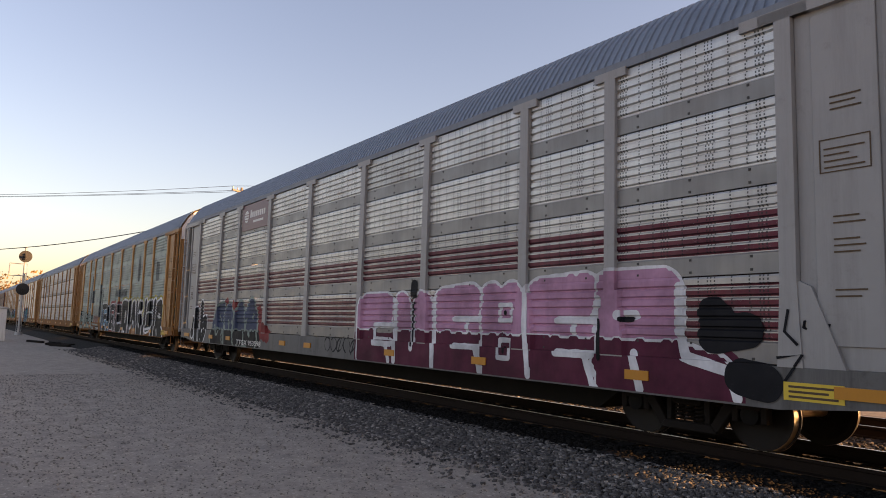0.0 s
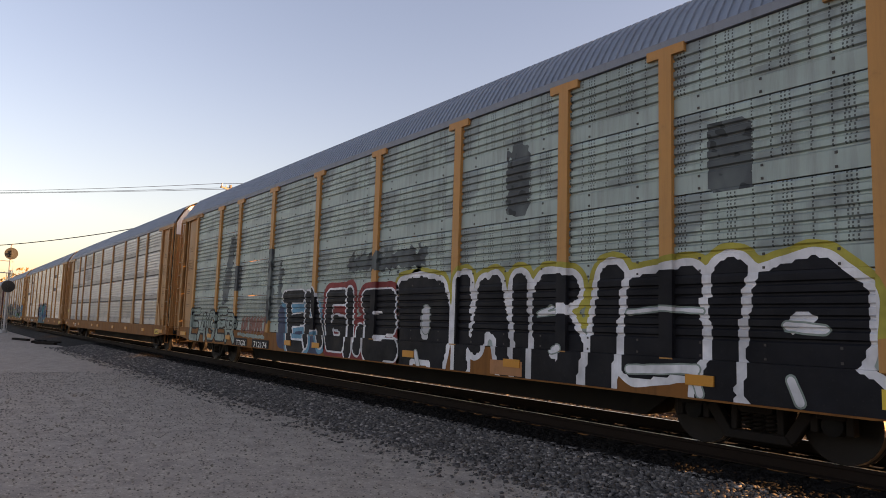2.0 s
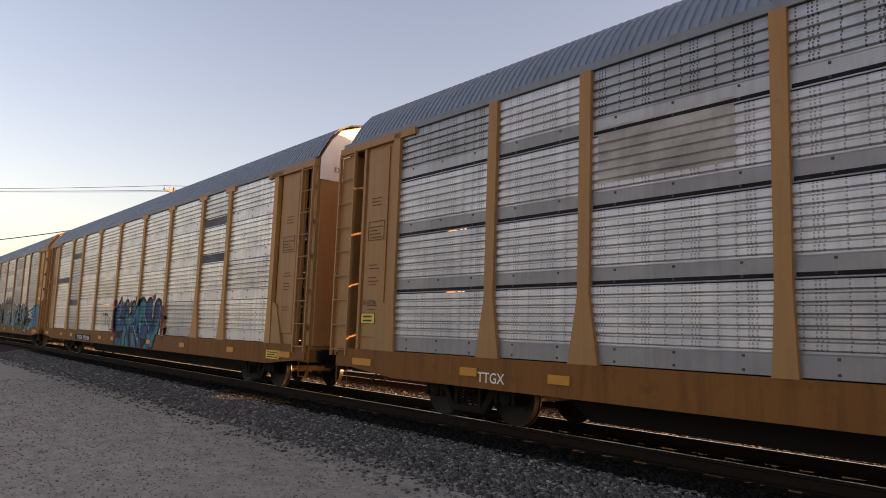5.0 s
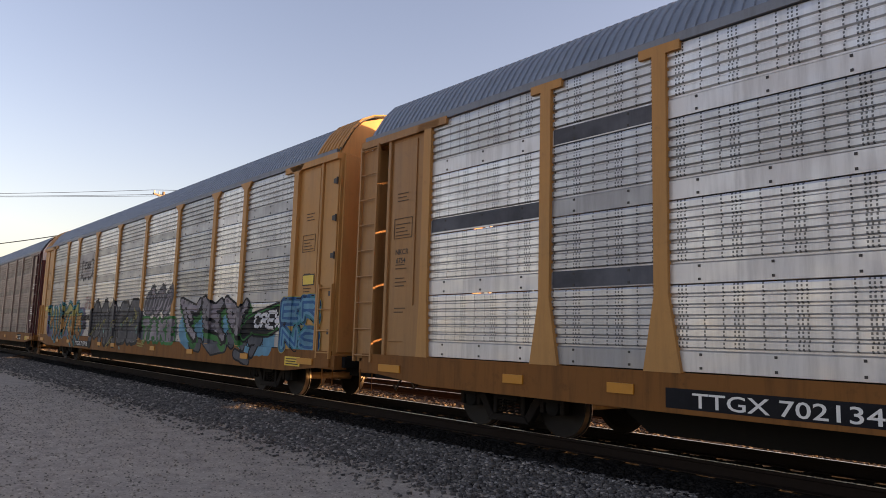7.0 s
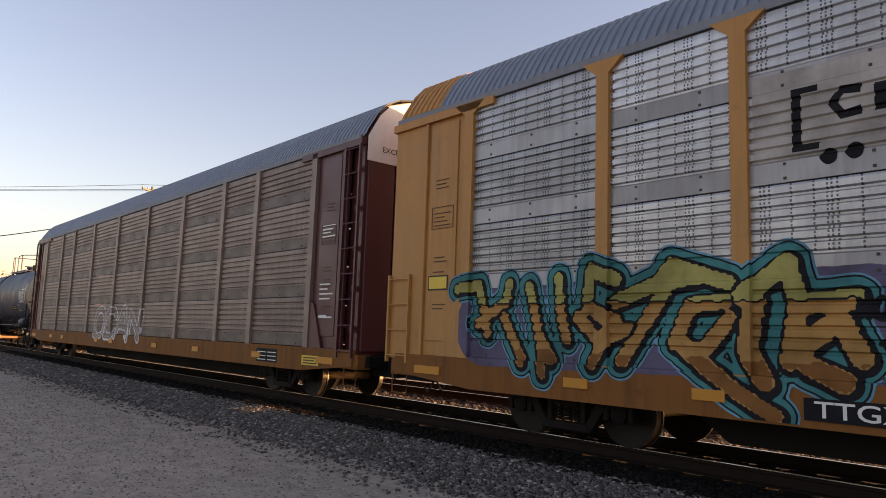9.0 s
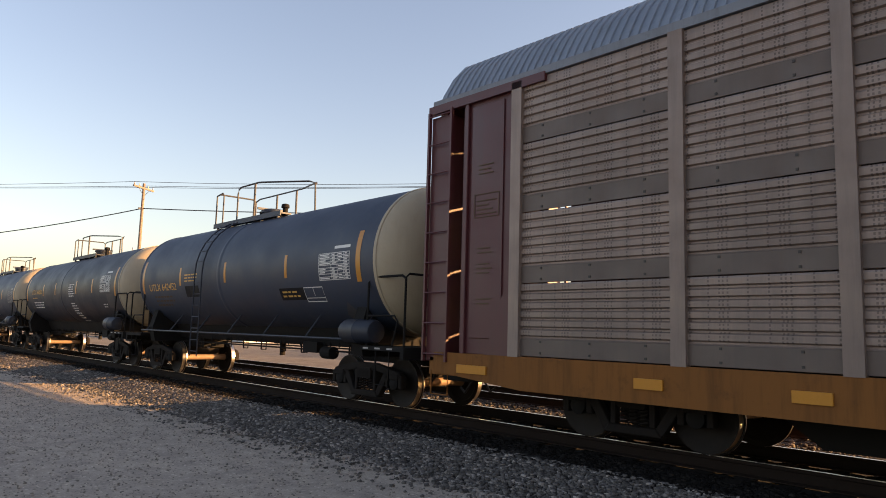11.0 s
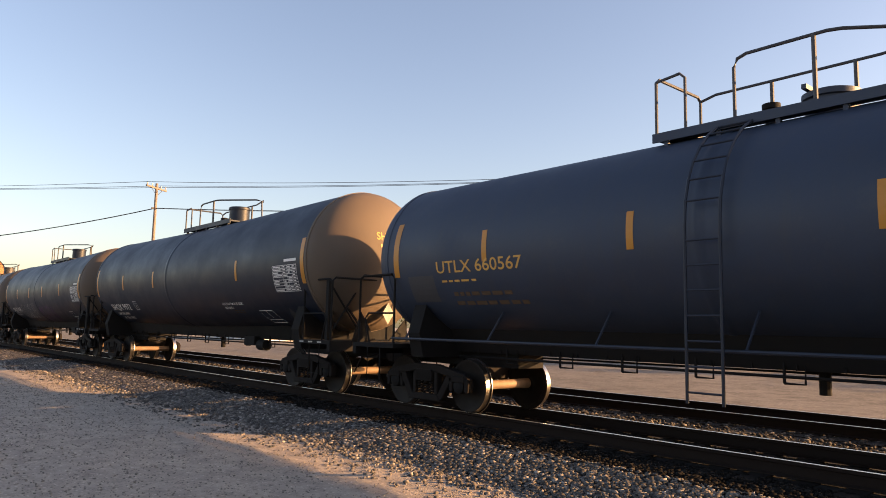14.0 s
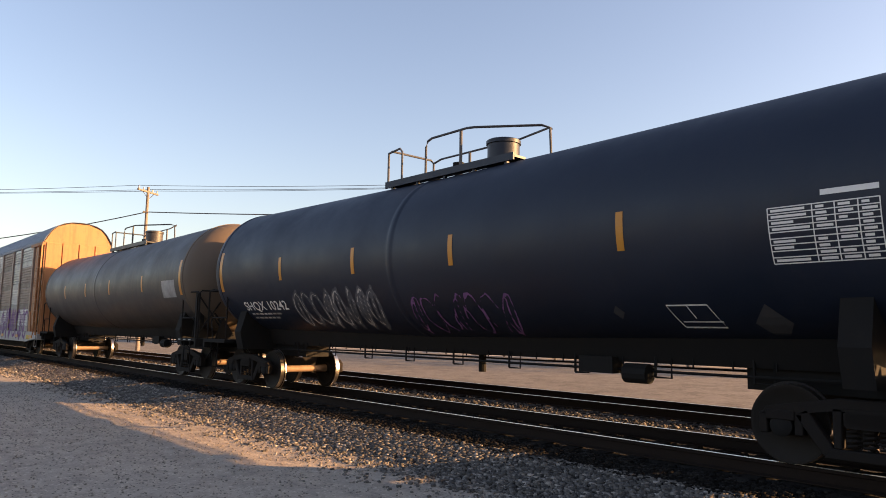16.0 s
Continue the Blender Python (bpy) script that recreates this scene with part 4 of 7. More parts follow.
# ---- lettering and spray paint, laid on the surface they are painted on ----
def plain_text(bm, text, x0, z0, height, stretch=1.0):
    """Ordinary stencilled text starting at x0, z0."""
    cu = bpy.data.curves.new("text", "FONT")
    cu.body, cu.size, cu.resolution_u, cu.fill_mode, cu.offset = text, height * 1.42, 3, "FRONT", 0.012 * height
    ob = bpy.data.objects.new("text", cu)
    me = bpy.data.meshes.new_from_object(ob)
    vs = [bm.verts.new((x0 + p.co.x * stretch, 0, z0 + p.co.y)) for p in me.vertices]
    for q in me.polygons:
        bm.faces.new([vs[j] for j in q.vertices])
    bpy.data.objects.remove(ob)
    bpy.data.curves.remove(cu)
    bpy.data.meshes.remove(me)
    return bm


def ribbon(bm, pts, w):
    pts = [Vector((p[0], 0, p[1])) for p in pts]
    a, b = [], []
    for i, p in enumerate(pts):
        d = (pts[min(i + 1, len(pts) - 1)] - pts[max(i - 1, 0)]).normalized()
        n = Vector((-d.z, 0, d.x)) * w / 2
        a.append(bm.verts.new(p + n))
        b.append(bm.verts.new(p - n))
    for i in range(len(pts) - 1):
        bm.faces.new((a[i], a[i + 1], b[i + 1], b[i]))


def blob(bm, x, z, rx, rz, seed=0, n=22):
    r = random.Random(seed)
    ph = r.random() * 6
    bm.faces.new([bm.verts.new((x + rx * math.cos(2 * math.pi * k / n) * (1 + 0.08 * math.sin(3 * 6.28 * k / n + ph)), 0, z + rz * math.sin(2 * math.pi * k / n) * (1 + 0.1 * math.sin(2 * 6.28 * k / n + ph)))) for k in range(n)])


def quad(bm, x0, x1, z0, z1, skew=0.0):
    bm.faces.new([bm.verts.new(p) for p in ((x0, 0, z0), (x1, 0, z0), (x1 + skew, 0, z1), (x0 + skew, 0, z1))])


def lay(bm, surface, cuts_x, cuts_z, lift):
    """Cut flat marks along the folds of the surface and press them onto it."""
    if not bm.verts:
        return bm
    xs, zs = [v.co.x for v in bm.verts], [v.co.z for v in bm.verts]
    lo, hi = (min(xs), min(zs)), (max(xs), max(zs))
    for z in cuts_z:
        if lo[1] < z < hi[1]:
            bmesh.ops.bisect_plane(bm, geom=bm.verts[:] + bm.edges[:] + bm.faces[:], plane_co=(0, 0, z), plane_no=(0, 0, 1))
    for x in cuts_x:
        if lo[0] < x < hi[0]:
            bmesh.ops.bisect_plane(bm, geom=bm.verts[:] + bm.edges[:] + bm.faces[:], plane_co=(x, 0, 0), plane_no=(1, 0, 0))
    for f in bm.faces:
        f.tag = False
    # faces between two folds keep to one surface: split them so that each takes the depth of its own side
    bmesh.ops.split_edges(bm, edges=[e for e in bm.edges if any(abs(e.verts[0].co.x - x) < 1e-4 and abs(e.verts[1].co.x - x) < 1e-4 for x in cuts_x)])
    depth = {}
    for f in bm.faces:
        c = f.calc_center_median()
        for v in f.verts:
            depth[v] = surface(c.x * 0.02 + v.co.x * 0.98, v.co.z * 0.999 + c.z * 0.001) - lift
    for v, d in depth.items():
        v.co.y = d
    return bm


def keep(bm, z_lo=None, z_hi=None):
    """Cut away what lies below z_lo or above z_hi."""
    if z_lo is not None:
        bmesh.ops.bisect_plane(bm, geom=bm.verts[:] + bm.edges[:] + bm.faces[:], plane_co=(0, 0, z_lo), plane_no=(0, 0, 1), clear_inner=True)
    if z_hi is not None:
        bmesh.ops.bisect_plane(bm, geom=bm.verts[:] + bm.edges[:] + bm.faces[:], plane_co=(0, 0, z_hi), plane_no=(0, 0, 1), clear_outer=True)
    return bm


def mark(car, name, fill, material, layer=1, label="", surface=None, cuts_x=None, cuts_z=None):
    bm = bm_new()
    fill(bm)
    if surface is None and bm.verts:
        keep(bm, 0.645)
    lay(bm, surface or SURFACE.get(car, outer_y), FOLDS.get(car, CUT_X) if cuts_x is None else cuts_x, CUT_Z if cuts_z is None else cuts_z, 0.002 * layer)
    me = bpy.data.meshes.new(name)
    bm.normal_update()
    bm.to_mesh(me)
    bm.free()
    me.materials.append(M[material])
    ob = new(name, me)
    ob.parent = car
    if label:
        ob["label"] = label
    return ob


STROKES = {
    "A": [[(0, 0), (0.4, 1), (0.6, 1), (1, 0)], [(0.2, 0.35), (0.8, 0.35)]], "B": [[(0, 0), (0, 1), (0.7, 1), (0.95, 0.78), (0.7, 0.53), (0, 0.53)], [(0.7, 0.53), (1, 0.27), (0.75, 0), (0, 0)]],
    "C": [[(1, 0.8), (0.75, 1), (0.2, 1), (0, 0.75), (0, 0.25), (0.2, 0), (0.75, 0), (1, 0.2)]], "D": [[(0, 0), (0, 1), (0.6, 1), (1, 0.7), (1, 0.3), (0.6, 0), (0, 0)]],
    "E": [[(1, 1), (0, 1), (0, 0), (1, 0)], [(0, 0.5), (0.8, 0.5)]], "G": [[(1, 0.85), (0.75, 1), (0.2, 1), (0, 0.75), (0, 0.25), (0.2, 0), (0.8, 0), (1, 0.2), (1, 0.45), (0.6, 0.45)]],
    "I": [[(0.5, 0), (0.5, 1)]], "J": [[(0.9, 1), (0.9, 0.25), (0.65, 0), (0.25, 0), (0, 0.3)]], "K": [[(0, 0), (0, 1)], [(1, 1), (0.05, 0.45)], [(0.3, 0.6), (1, 0)]],
    "L": [[(0, 1), (0, 0), (1, 0)]], "M": [[(0, 0), (0.1, 1), (0.5, 0.35), (0.9, 1), (1, 0)]], "N": [[(0, 0), (0.05, 1), (0.95, 0), (1, 1)]],
    "O": [[(0.5, 1), (0.15, 0.9), (0, 0.5), (0.15, 0.1), (0.5, 0), (0.85, 0.1), (1, 0.5), (0.85, 0.9), (0.5, 1)]], "R": [[(0, 0), (0, 1), (0.75, 1), (1, 0.75), (0.75, 0.48), (0, 0.48)], [(0.5, 0.48), (1, 0)]],
    "S": [[(1, 0.82), (0.75, 1), (0.25, 1), (0, 0.78), (0.2, 0.54), (0.8, 0.46), (1, 0.22), (0.75, 0), (0.25, 0), (0, 0.18)]], "T": [[(0, 1), (1, 1)], [(0.5, 1), (0.5, 0)]],
    "V": [[(0, 1), (0.5, 0), (1, 1)]], "9": [[(1, 0.6), (0.5, 0.45), (0, 0.7), (0.5, 1), (1, 0.75), (0.9, 0)]],
    "U": [[(0, 1), (0, 0.3), (0.25, 0), (0.75, 0), (1, 0.3), (1, 1)]], "W": [[(0, 1), (0.2, 0), (0.5, 0.6), (0.8, 0), (1, 1)]],
}


def word_letters(word, x0, x1, z0, z1, hw, overlap=0.0, wobble=0.0, lean=0.0, spikes=0, seed=0):
    """Line segments, letter by letter, of a sprayed word that fills a box, with uneven letters."""
    r = random.Random(seed)
    letters, w = [], (x1 - x0) / len(word)
    for i, ch in enumerate(word):
        segs = []
        a0, a1 = x0 + w * (i - overlap) + hw, x0 + w * (i + 1 + overlap) - hw
        b0, b1 = z0 + hw + wobble * 0.5 * r.random(), z1 - hw - wobble * r.random()
        tilt = lean + wobble * 0.4 * (r.random() - 0.5)
        for line in STROKES[ch]:
            pts = []
            for u, v in line:
                z = b0 + v * (b1 - b0)
                pts.append((a0 + u * (a1 - a0) + tilt * (z - (b0 + b1) / 2) + wobble * 0.12 * (r.random() - 0.5), z + wobble * 0.12 * (r.random() - 0.5)))
            segs += list(zip(pts, pts[1:]))
        for k in range(spikes):
            x, z = r.uniform(a0, a1), r.choice((b0, b1))
            segs.append(((x, z), (x + r.uniform(-0.5, 0.5) * w, z + (0.16 if z == b1 else -0.14) * (1 + r.random()))))
        letters.append(segs)
    return letters


def word_lines(*a, **k):
    return [s for letter in word_letters(*a, **k) for s in letter]


def loop_lines(x0, x1, z0, z1, n, seed):
    """Line segments of hand-drawn looping strokes."""
    r = random.Random(seed)
    segs, step = [], (x1 - x0) / n
    for i in range(n):
        cx, kind = x0 + (i + 0.5) * step, r.randrange(3)
        a0, turns, pts = r.random() * 6, 0.75 + 0.6 * r.random(), []
        for k in range(15):
            a = a0 + k / 14 * 6.28 * turns
            pts.append((cx + math.cos(a) * step * (0.42 + 0.1 * r.random()), (z0 + z1) / 2 + math.sin(a + 0.4 * kind) * (z1 - z0) * (0.38 + 0.1 * r.random())))
        segs += list(zip(pts, pts[1:]))
        if kind:
            segs.append(((cx - step * 0.3, z0), (cx + step * 0.3, z1)))
    return segs


def strokes(r, *lines):
    """Line segments of one letter, drawn with a brush of half width r."""
    return [((*a, r), (*b, r)) for line in lines for a, b in zip(line, line[1:])]


def distance(segs, X, Z):
    """How far each grid point lies from the nearest line segment, less the brush's half width."""
    d = np.full(X.shape, 9.0)
    for a, b in segs:
        (ax, az), (bx, bz), r = a[:2], b[:2], (a[2] if len(a) > 2 else 0.0)
        dx, dz = bx - ax, bz - az
        t = np.clip(((X - ax) * dx + (Z - az) * dz) / max(1e-9, dx * dx + dz * dz), 0, 1)
        d = np.minimum(d, np.hypot(X - ax - t * dx, Z - az - t * dz) - r)
    return d


def lines_between(lo, hi, step, cuts):
    a = sorted(set([lo, hi] + [c for c in cuts if lo < c < hi]))
    out = []
    for p, q in zip(a, a[1:]):
        n = max(1, int(math.ceil((q - p) / step)))
        out += [p + (q - p) * k / n for k in range(n)]
    return np.array(out + [hi])


def field_mesh(name, F, xs, zs, surface, lift):
    """Outline of the places where F is below zero, laid on a surface: whole cells inside, cut cells along the edge."""
    Y = np.array([[surface(x, z) - lift for z in zs] for x in xs])
    n, m = F.shape
    inside = F < 0
    full = inside[:-1, :-1] & inside[1:, :-1] & inside[1:, 1:] & inside[:-1, 1:]
    some = (inside[:-1, :-1] | inside[1:, :-1] | inside[1:, 1:] | inside[:-1, 1:]) & ~full
    verts, faces, index = [], [], {}

    def grid_vert(i, j):
        if (i, j) not in index:
            index[i, j] = len(verts)
            verts.append((xs[i], Y[i, j], zs[j]))
        return index[i, j]
    for i, j in zip(*np.nonzero(full)):
        faces.append((grid_vert(i, j), grid_vert(i + 1, j), grid_vert(i + 1, j + 1), grid_vert(i, j + 1)))
    for i, j in zip(*np.nonzero(some)):
        ring = ((i, j), (i + 1, j), (i + 1, j + 1), (i, j + 1))
        poly = []
        for p, q in zip(ring, ring[1:] + ring[:1]):
            fp, fq = F[p], F[q]
            if fp < 0:
                poly.append(grid_vert(*p))
            if (fp < 0) != (fq < 0):
                t = fp / (fp - fq)
                verts.append((xs[p[0]] + t * (xs[q[0]] - xs[p[0]]), Y[p] + t * (Y[q] - Y[p]), zs[p[1]] + t * (zs[q[1]] - zs[p[1]])))
                poly.append(len(verts) - 1)
        if len(poly) > 2:
            faces.append(tuple(poly))
    me = bpy.data.meshes.new(name)
    me.from_pydata(verts, [], faces)
    return me


SPRAY_X = sorted([e + s * d for e in EDGES for s in (-1, 1) for d in (0.1035, 0.1065)])
SPRAY_Z = sorted(CUT_Z + [1.1185])
SURFACE = {}   # cars with flared posts
FOLDS = {}     # cars with other post spacings


def flared(base, edges=EDGES):
    """The outer surface of an autorack whose posts widen towards the sill."""
    def surface(x, z):
        if 1.12 <= z < 2.05:
            up = min(1, (2.05 - z) / 0.83)
            if any(abs(x - e) < 0.155 + ((base if 6 < abs(e) < 11 else 0.15) * 0.92 - 0.10) * up for e in edges):
                return Y_POST
        return outer_y(x, z, edges)
    return surface


def spray(car, segs, coats, margin=0.45, floor=0.645, surface=None, cuts_x=None, cuts_z=None, step=0.045, over=0, divide=0.03, ragged=0.012):
    """Coats of spray paint along lines or letters: each (material, half width, from z, to z, shift x, shift z, label).
    A half width given as (radius, width) is a broken highlight line; a labelled coat is one piece a letter, parted by gaps."""
    letters = segs if isinstance(segs[0], list) else [segs]
    flat_segs = [s for letter in letters for s in letter]
    xs = [p[0] for s in flat_segs for p in s]
    zs = [p[1] for s in flat_segs for p in s]
    gx = lines_between(min(xs) - margin, max(xs) + margin, step, FOLDS.get(car, SPRAY_X) if cuts_x is None else cuts_x)
    gz = lines_between(max(floor, min(zs) - margin), max(zs) + margin, step, SPRAY_Z if cuts_z is None else cuts_z)
    X, Z = np.meshgrid(gx, gz, indexing="ij")
    rag = np.array([[ragged * noise.noise((x * 6, 0, z * 6)) for z in gz] for x in gx])
    each = np.array([distance(letter, X, Z) for letter in letters])
    base = each.min(axis=0)
    gap = np.sort(each, axis=0)[1] - base if len(letters) > 1 else np.full(base.shape, 9.0)
    for k, coat in enumerate(coats):
        mat, half, lo, hi, sx, sz, label = (list(coat) + [None, None, 0, 0, ""][len(coat) - 2:])[:7]
        d = base if not (sx or sz) else distance([((a[0] + sx, a[1] + sz, *a[2:]), (b[0] + sx, b[1] + sz, *b[2:])) for a, b in flat_segs], X, Z)
        if isinstance(half, tuple):
            F = np.maximum(np.abs(d - half[0]) - half[1], np.maximum(0.02 - 8 * rag, divide * 1.2 - gap / 2))
        else:
            F = d - half + rag
        if lo is not None:
            F = np.maximum(F, lo - Z + 4 * rag)
        if hi is not None:
            F = np.maximum(F, Z - hi - 4 * rag)
        fields = [("spray_paint", F)]
        if label and len(letters) > 1:
            fields = [("spray_letter", np.maximum(F, np.maximum(divide - gap / 2, e - base - 1e-6))) for e in each]
        for name, G in fields:
            me = field_mesh(name, G, gx, gz, surface or SURFACE.get(car, outer_y), 0.002 * (over + k + 1))
            if not len(me.polygons):
                continue
            me.materials.append(M[mat])
            ob = new(name, me)
            ob.parent = car
            ob["label"] = label or M[mat].name.replace("spray_", "") + " spray paint"


# ---- the autoracks of this train ----
CENTRES = [12.32, -16.05, -44.45, -72.95, -101.35, -129.55, -157.9]


def pattern(kinds, seed):
    r = random.Random(seed)
    table = [[r.choice(kinds) for _ in range(4)] for _ in range(9)]
    return lambda i, j: table[i][j]


def folds(edges):
    return sorted([e + s * d for e in edges for s in (-1, 1) for d in (0.1035, 0.1065)])


FERRO_EDGES = (-11.75, -9.1, -7.2, -4.45, -1.5, 1.5, 4.2, 7.2, 9.1, 11.75)
SILVER_EDGES = (-11.7, -8.92, -7.0, -4.25, -1.4, 1.5, 4.2, 6.9, 8.85, 11.65)
lead = autorack(CENTRES[0], "grey autorack with galvanised side panels", "grey", "grey", "grey", pattern(["ferro"], 1), far=False)

# grey car with maroon stripes
ferro = autorack(CENTRES[1], "pale grey autorack with maroon stripes and pink spray lettering", "grey", "grey", "greysill",
                 lambda i, j: ("ferro_lo", "ferro_hi", "ferro", "ferro")[j], base=0.24, cap="T", white_top=False, edges=FERRO_EDGES)
SURFACE[ferro] = flared(0.24, FERRO_EDGES)
FOLDS[ferro] = folds(FERRO_EDGES)
mark(ferro, "spray_tag", lambda bm: (ribbon(bm, [(11.75, 1.75), (11.7, 1.5), (11.85, 1.35)], 0.035), ribbon(bm, [(12.0, 1.85), (11.92, 1.55), (12.1, 1.42), (12.18, 1.58), (11.98, 1.6)], 0.035), ribbon(bm, [(11.6, 1.2), (11.9, 1.25), (11.55, 0.75)], 0.035)), "s_black", 5)
plate = part("logo_plate", lambda bm: box(bm, -6.98, -4.52, -1.514, -1.503, 4.40, 5.26), M["plate"], ferro, "maroon plate with pale round emblem", bevel=0.003)
part("logo_emblem", lambda bm: (lathe(bm, [(-1.520, 0.2), (-1.5145, 0.2)], "y", 24, (-6.55, 0, 4.86)), None)[-1], M["stencil"], plate)
for k in range(3):
    part("emblem_stripe", lambda bm: box(bm, -6.72, -6.36, -1.524, -1.5205, 4.74 + 0.09 * k, 4.765 + 0.09 * k), M["plate"], plate, key="stripe%d" % k)
for k in range(8):
    part("logo_block", lambda bm: box(bm, 0, 0.125, -1.518, -1.5145, 4.80, 4.98 + (0.07 if k == 0 else 0)), M["stencil"], plate, at=(-6.22 + 0.17 * k, 0, 0), key="block%d" % (k == 0))
part("logo_bar", lambda bm: box(bm, -5.95, -5.05, -1.518, -1.5145, 4.62, 4.69), M["stencil"], plate)
mark(ferro, "number", lambda bm: plain_text(bm, "TTGX 953598", -6.75, 0.70, 0.15, 1.75), "stencil", 9)
mark(ferro, "number", lambda bm: (plain_text(bm, "FXE", -12.52, 2.40, 0.09), plain_text(bm, "210741", -12.6, 2.24, 0.09)), "ink", 1, surface=lambda x, z: -1.505, cuts_x=[], cuts_z=[])
PINK_LETTERS = []
PINK_LETTERS.append(strokes(0.34, [(1.85, 1.8), (2.7, 1.8)], [(1.85, 1.8), (1.85, 0.8)], [(1.95, 0.8), (2.85, 0.8)]))
PINK_LETTERS.append(strokes(0.34, [(3.35, 1.8), (3.5, 0.7)], [(4.15, 1.8), (4.3, 0.75)], [(3.5, 0.7), (4.3, 0.7)]))
PINK_LETTERS.append(strokes(0.34, [(4.9, 1.85), (5, 0.7)], [(4.9, 1.85), (5.75, 1.9)], [(5.05, 1.25), (5.75, 1.3)], [(5, 0.75), (5.85, 0.7)]))
PINK_LETTERS.append(strokes(0.34, [(6.35, 1.9), (6.45, 0.7)], [(6.9, 1.9), (7.05, 1.65), (6.85, 1.3)], [(6.4, 1.3), (7.05, 1.3), (7.15, 0.8)], [(6.45, 0.75), (7.1, 0.7)]))
PINK_LETTERS.append(strokes(0.36, [(7.6, 1.9), (7.65, 0.65)], [(7.6, 1.9), (8.55, 1.95)], [(7.7, 1.3), (8.5, 1.3)], [(7.65, 0.65), (8.55, 0.65)]))
PINK_LETTERS.append(strokes(0.36, [(9.05, 1.9), (9.15, 0.65)], [(9.05, 1.95), (9.95, 1.95), (9.95, 1.6), (9.2, 1.35)], [(9.6, 1.35), (10, 1), (10.7, 0.85)], [(9.5, 0.75), (10.75, 0.75)], [(9.2, 1.0), (10.6, 0.8)]))
PINK_WHITE = []
PINK_WHITE.append(strokes(0.06, [(3.0, 1.45), (2.25, 1.45), (2.25, 1.05), (3.0, 1.05)], [(2.8, 1.05), (2.95, 0.68)]))
PINK_WHITE.append(strokes(0.07, [(3.82, 1.65), (3.82, 1.0)], [(3.12, 1.95), (3.16, 0.7)], [(4.58, 2.0), (4.6, 0.7)]))
PINK_WHITE.append(strokes(0.055, [(5.25, 1.6), (6.05, 1.6)], [(5.25, 1.1), (6.05, 1.1)], [(5.95, 1.1), (6.1, 0.68)], [(5.65, 1.6), (5.65, 1.42)]))
PINK_WHITE.append(strokes(0.04, [(6.6, 1.85), (6.9, 1.85), (6.9, 1.58), (6.6, 1.58), (6.6, 1.85)], [(6.6, 1.25), (6.9, 1.25), (6.9, 0.95), (6.6, 0.95), (6.6, 1.25)]))
PINK_WHITE.append(strokes(0.06, [(7.3, 2.1), (7.28, 1.5), (7.38, 0.7)], [(8.0, 1.6), (8.75, 1.6)], [(8.0, 1.1), (8.75, 1.1)], [(8.62, 1.1), (8.78, 0.68)], [(8.35, 1.6), (8.35, 1.42)]))
PINK_WHITE.append(strokes(0.07, [(8.83, 1.9), (8.85, 1.5)], [(9.25, 1.68), (9.55, 1.68)], [(9.5, 1.15), (9.65, 0.68)], [(10.25, 2.05), (10.25, 1.5), (10.35, 1.15), (11.0, 1.0)], [(11.0, 0.98), (11.1, 0.7)]))
PINK_SLOTS = []
PINK_SLOTS.append(strokes(0.035, [(6.75, 1.72), (6.75, 1.7)], [(6.75, 1.12), (6.75, 1.05)], [(3.82, 1.9), (3.82, 1.05)], [(8.9, 1.6), (8.9, 1.05)], [(9.3, 1.62), (9.5, 1.62)]))
PINK_SLOTS.append(strokes(0.12, [(3.82, 2.28), (3.82, 2.12)]))
PINK_SLOTS.append(strokes(0.22, [(10.75, 1.42), (11.2, 1.5)], [(11.15, 0.95), (11.45, 0.9)], [(10.75, 1.7), (10.95, 1.5)]))
spray(ferro, PINK_LETTERS, [("s_maroon", 0.14, None, 1.30), ("s_white", 0.05), ("s_pink", 0.015, 1.36, None, 0, 0, "pink upper half of spray letters"), ("s_maroon", 0.015, None, 1.36, 0, 0, "maroon lower half of spray letters")], divide=0.012)
spray(ferro, [q for k in PINK_WHITE for q in k], [("s_white", 0.0)], 0.15, over=5, step=0.03)
spray(ferro, [q for k in PINK_SLOTS for q in k], [("s_black", 0.0)], 0.4, over=6, step=0.035)
spray(ferro, [((-7.35, 1.9), (-7.05, 1.8)), ((-8.1, 2.0), (-8.0, 1.95)), ((-5.0, 1.7), (-4.75, 1.1)), ((-4.6, 1.2), (-4.2, 1.05))], [("s_red", 0.24)], 0.5, ragged=0.08)
BLUE_CAPS = []
BLUE_CAPS.append(strokes(0.27, [(-8.45, 1.8), (-8.75, 1.75), (-8.9, 1.5), (-8.45, 1.4)], [(-9.25, 1.2), (-8.95, 0.95), (-8.5, 1.15)], [(-9.35, 0.85), (-8.5, 0.75)]))
BLUE_CAPS.append(strokes(0.3, [(-8.05, 1.55), (-7.75, 1.75), (-7.45, 1.55), (-7.4, 1.15)], [(-8.05, 1.5), (-8.1, 1)], [(-8.1, 0.85), (-7.4, 0.85)]))
BLUE_CAPS.append(strokes(0.3, [(-6.95, 1.3), (-6.65, 1.8), (-6.45, 1.3)], [(-6.95, 1.35), (-6.45, 1.25)], [(-7, 0.95), (-6.3, 0.95)]))
BLUE_CAPS.append(strokes(0.32, [(-6, 1.5), (-5.65, 1.85), (-5.65, 1.35)], [(-6, 1.5), (-5.4, 1.45)], [(-5.4, 1.55), (-5.4, 1.3)], [(-6, 1), (-5.3, 0.9)]))
CAP_RINGS = []
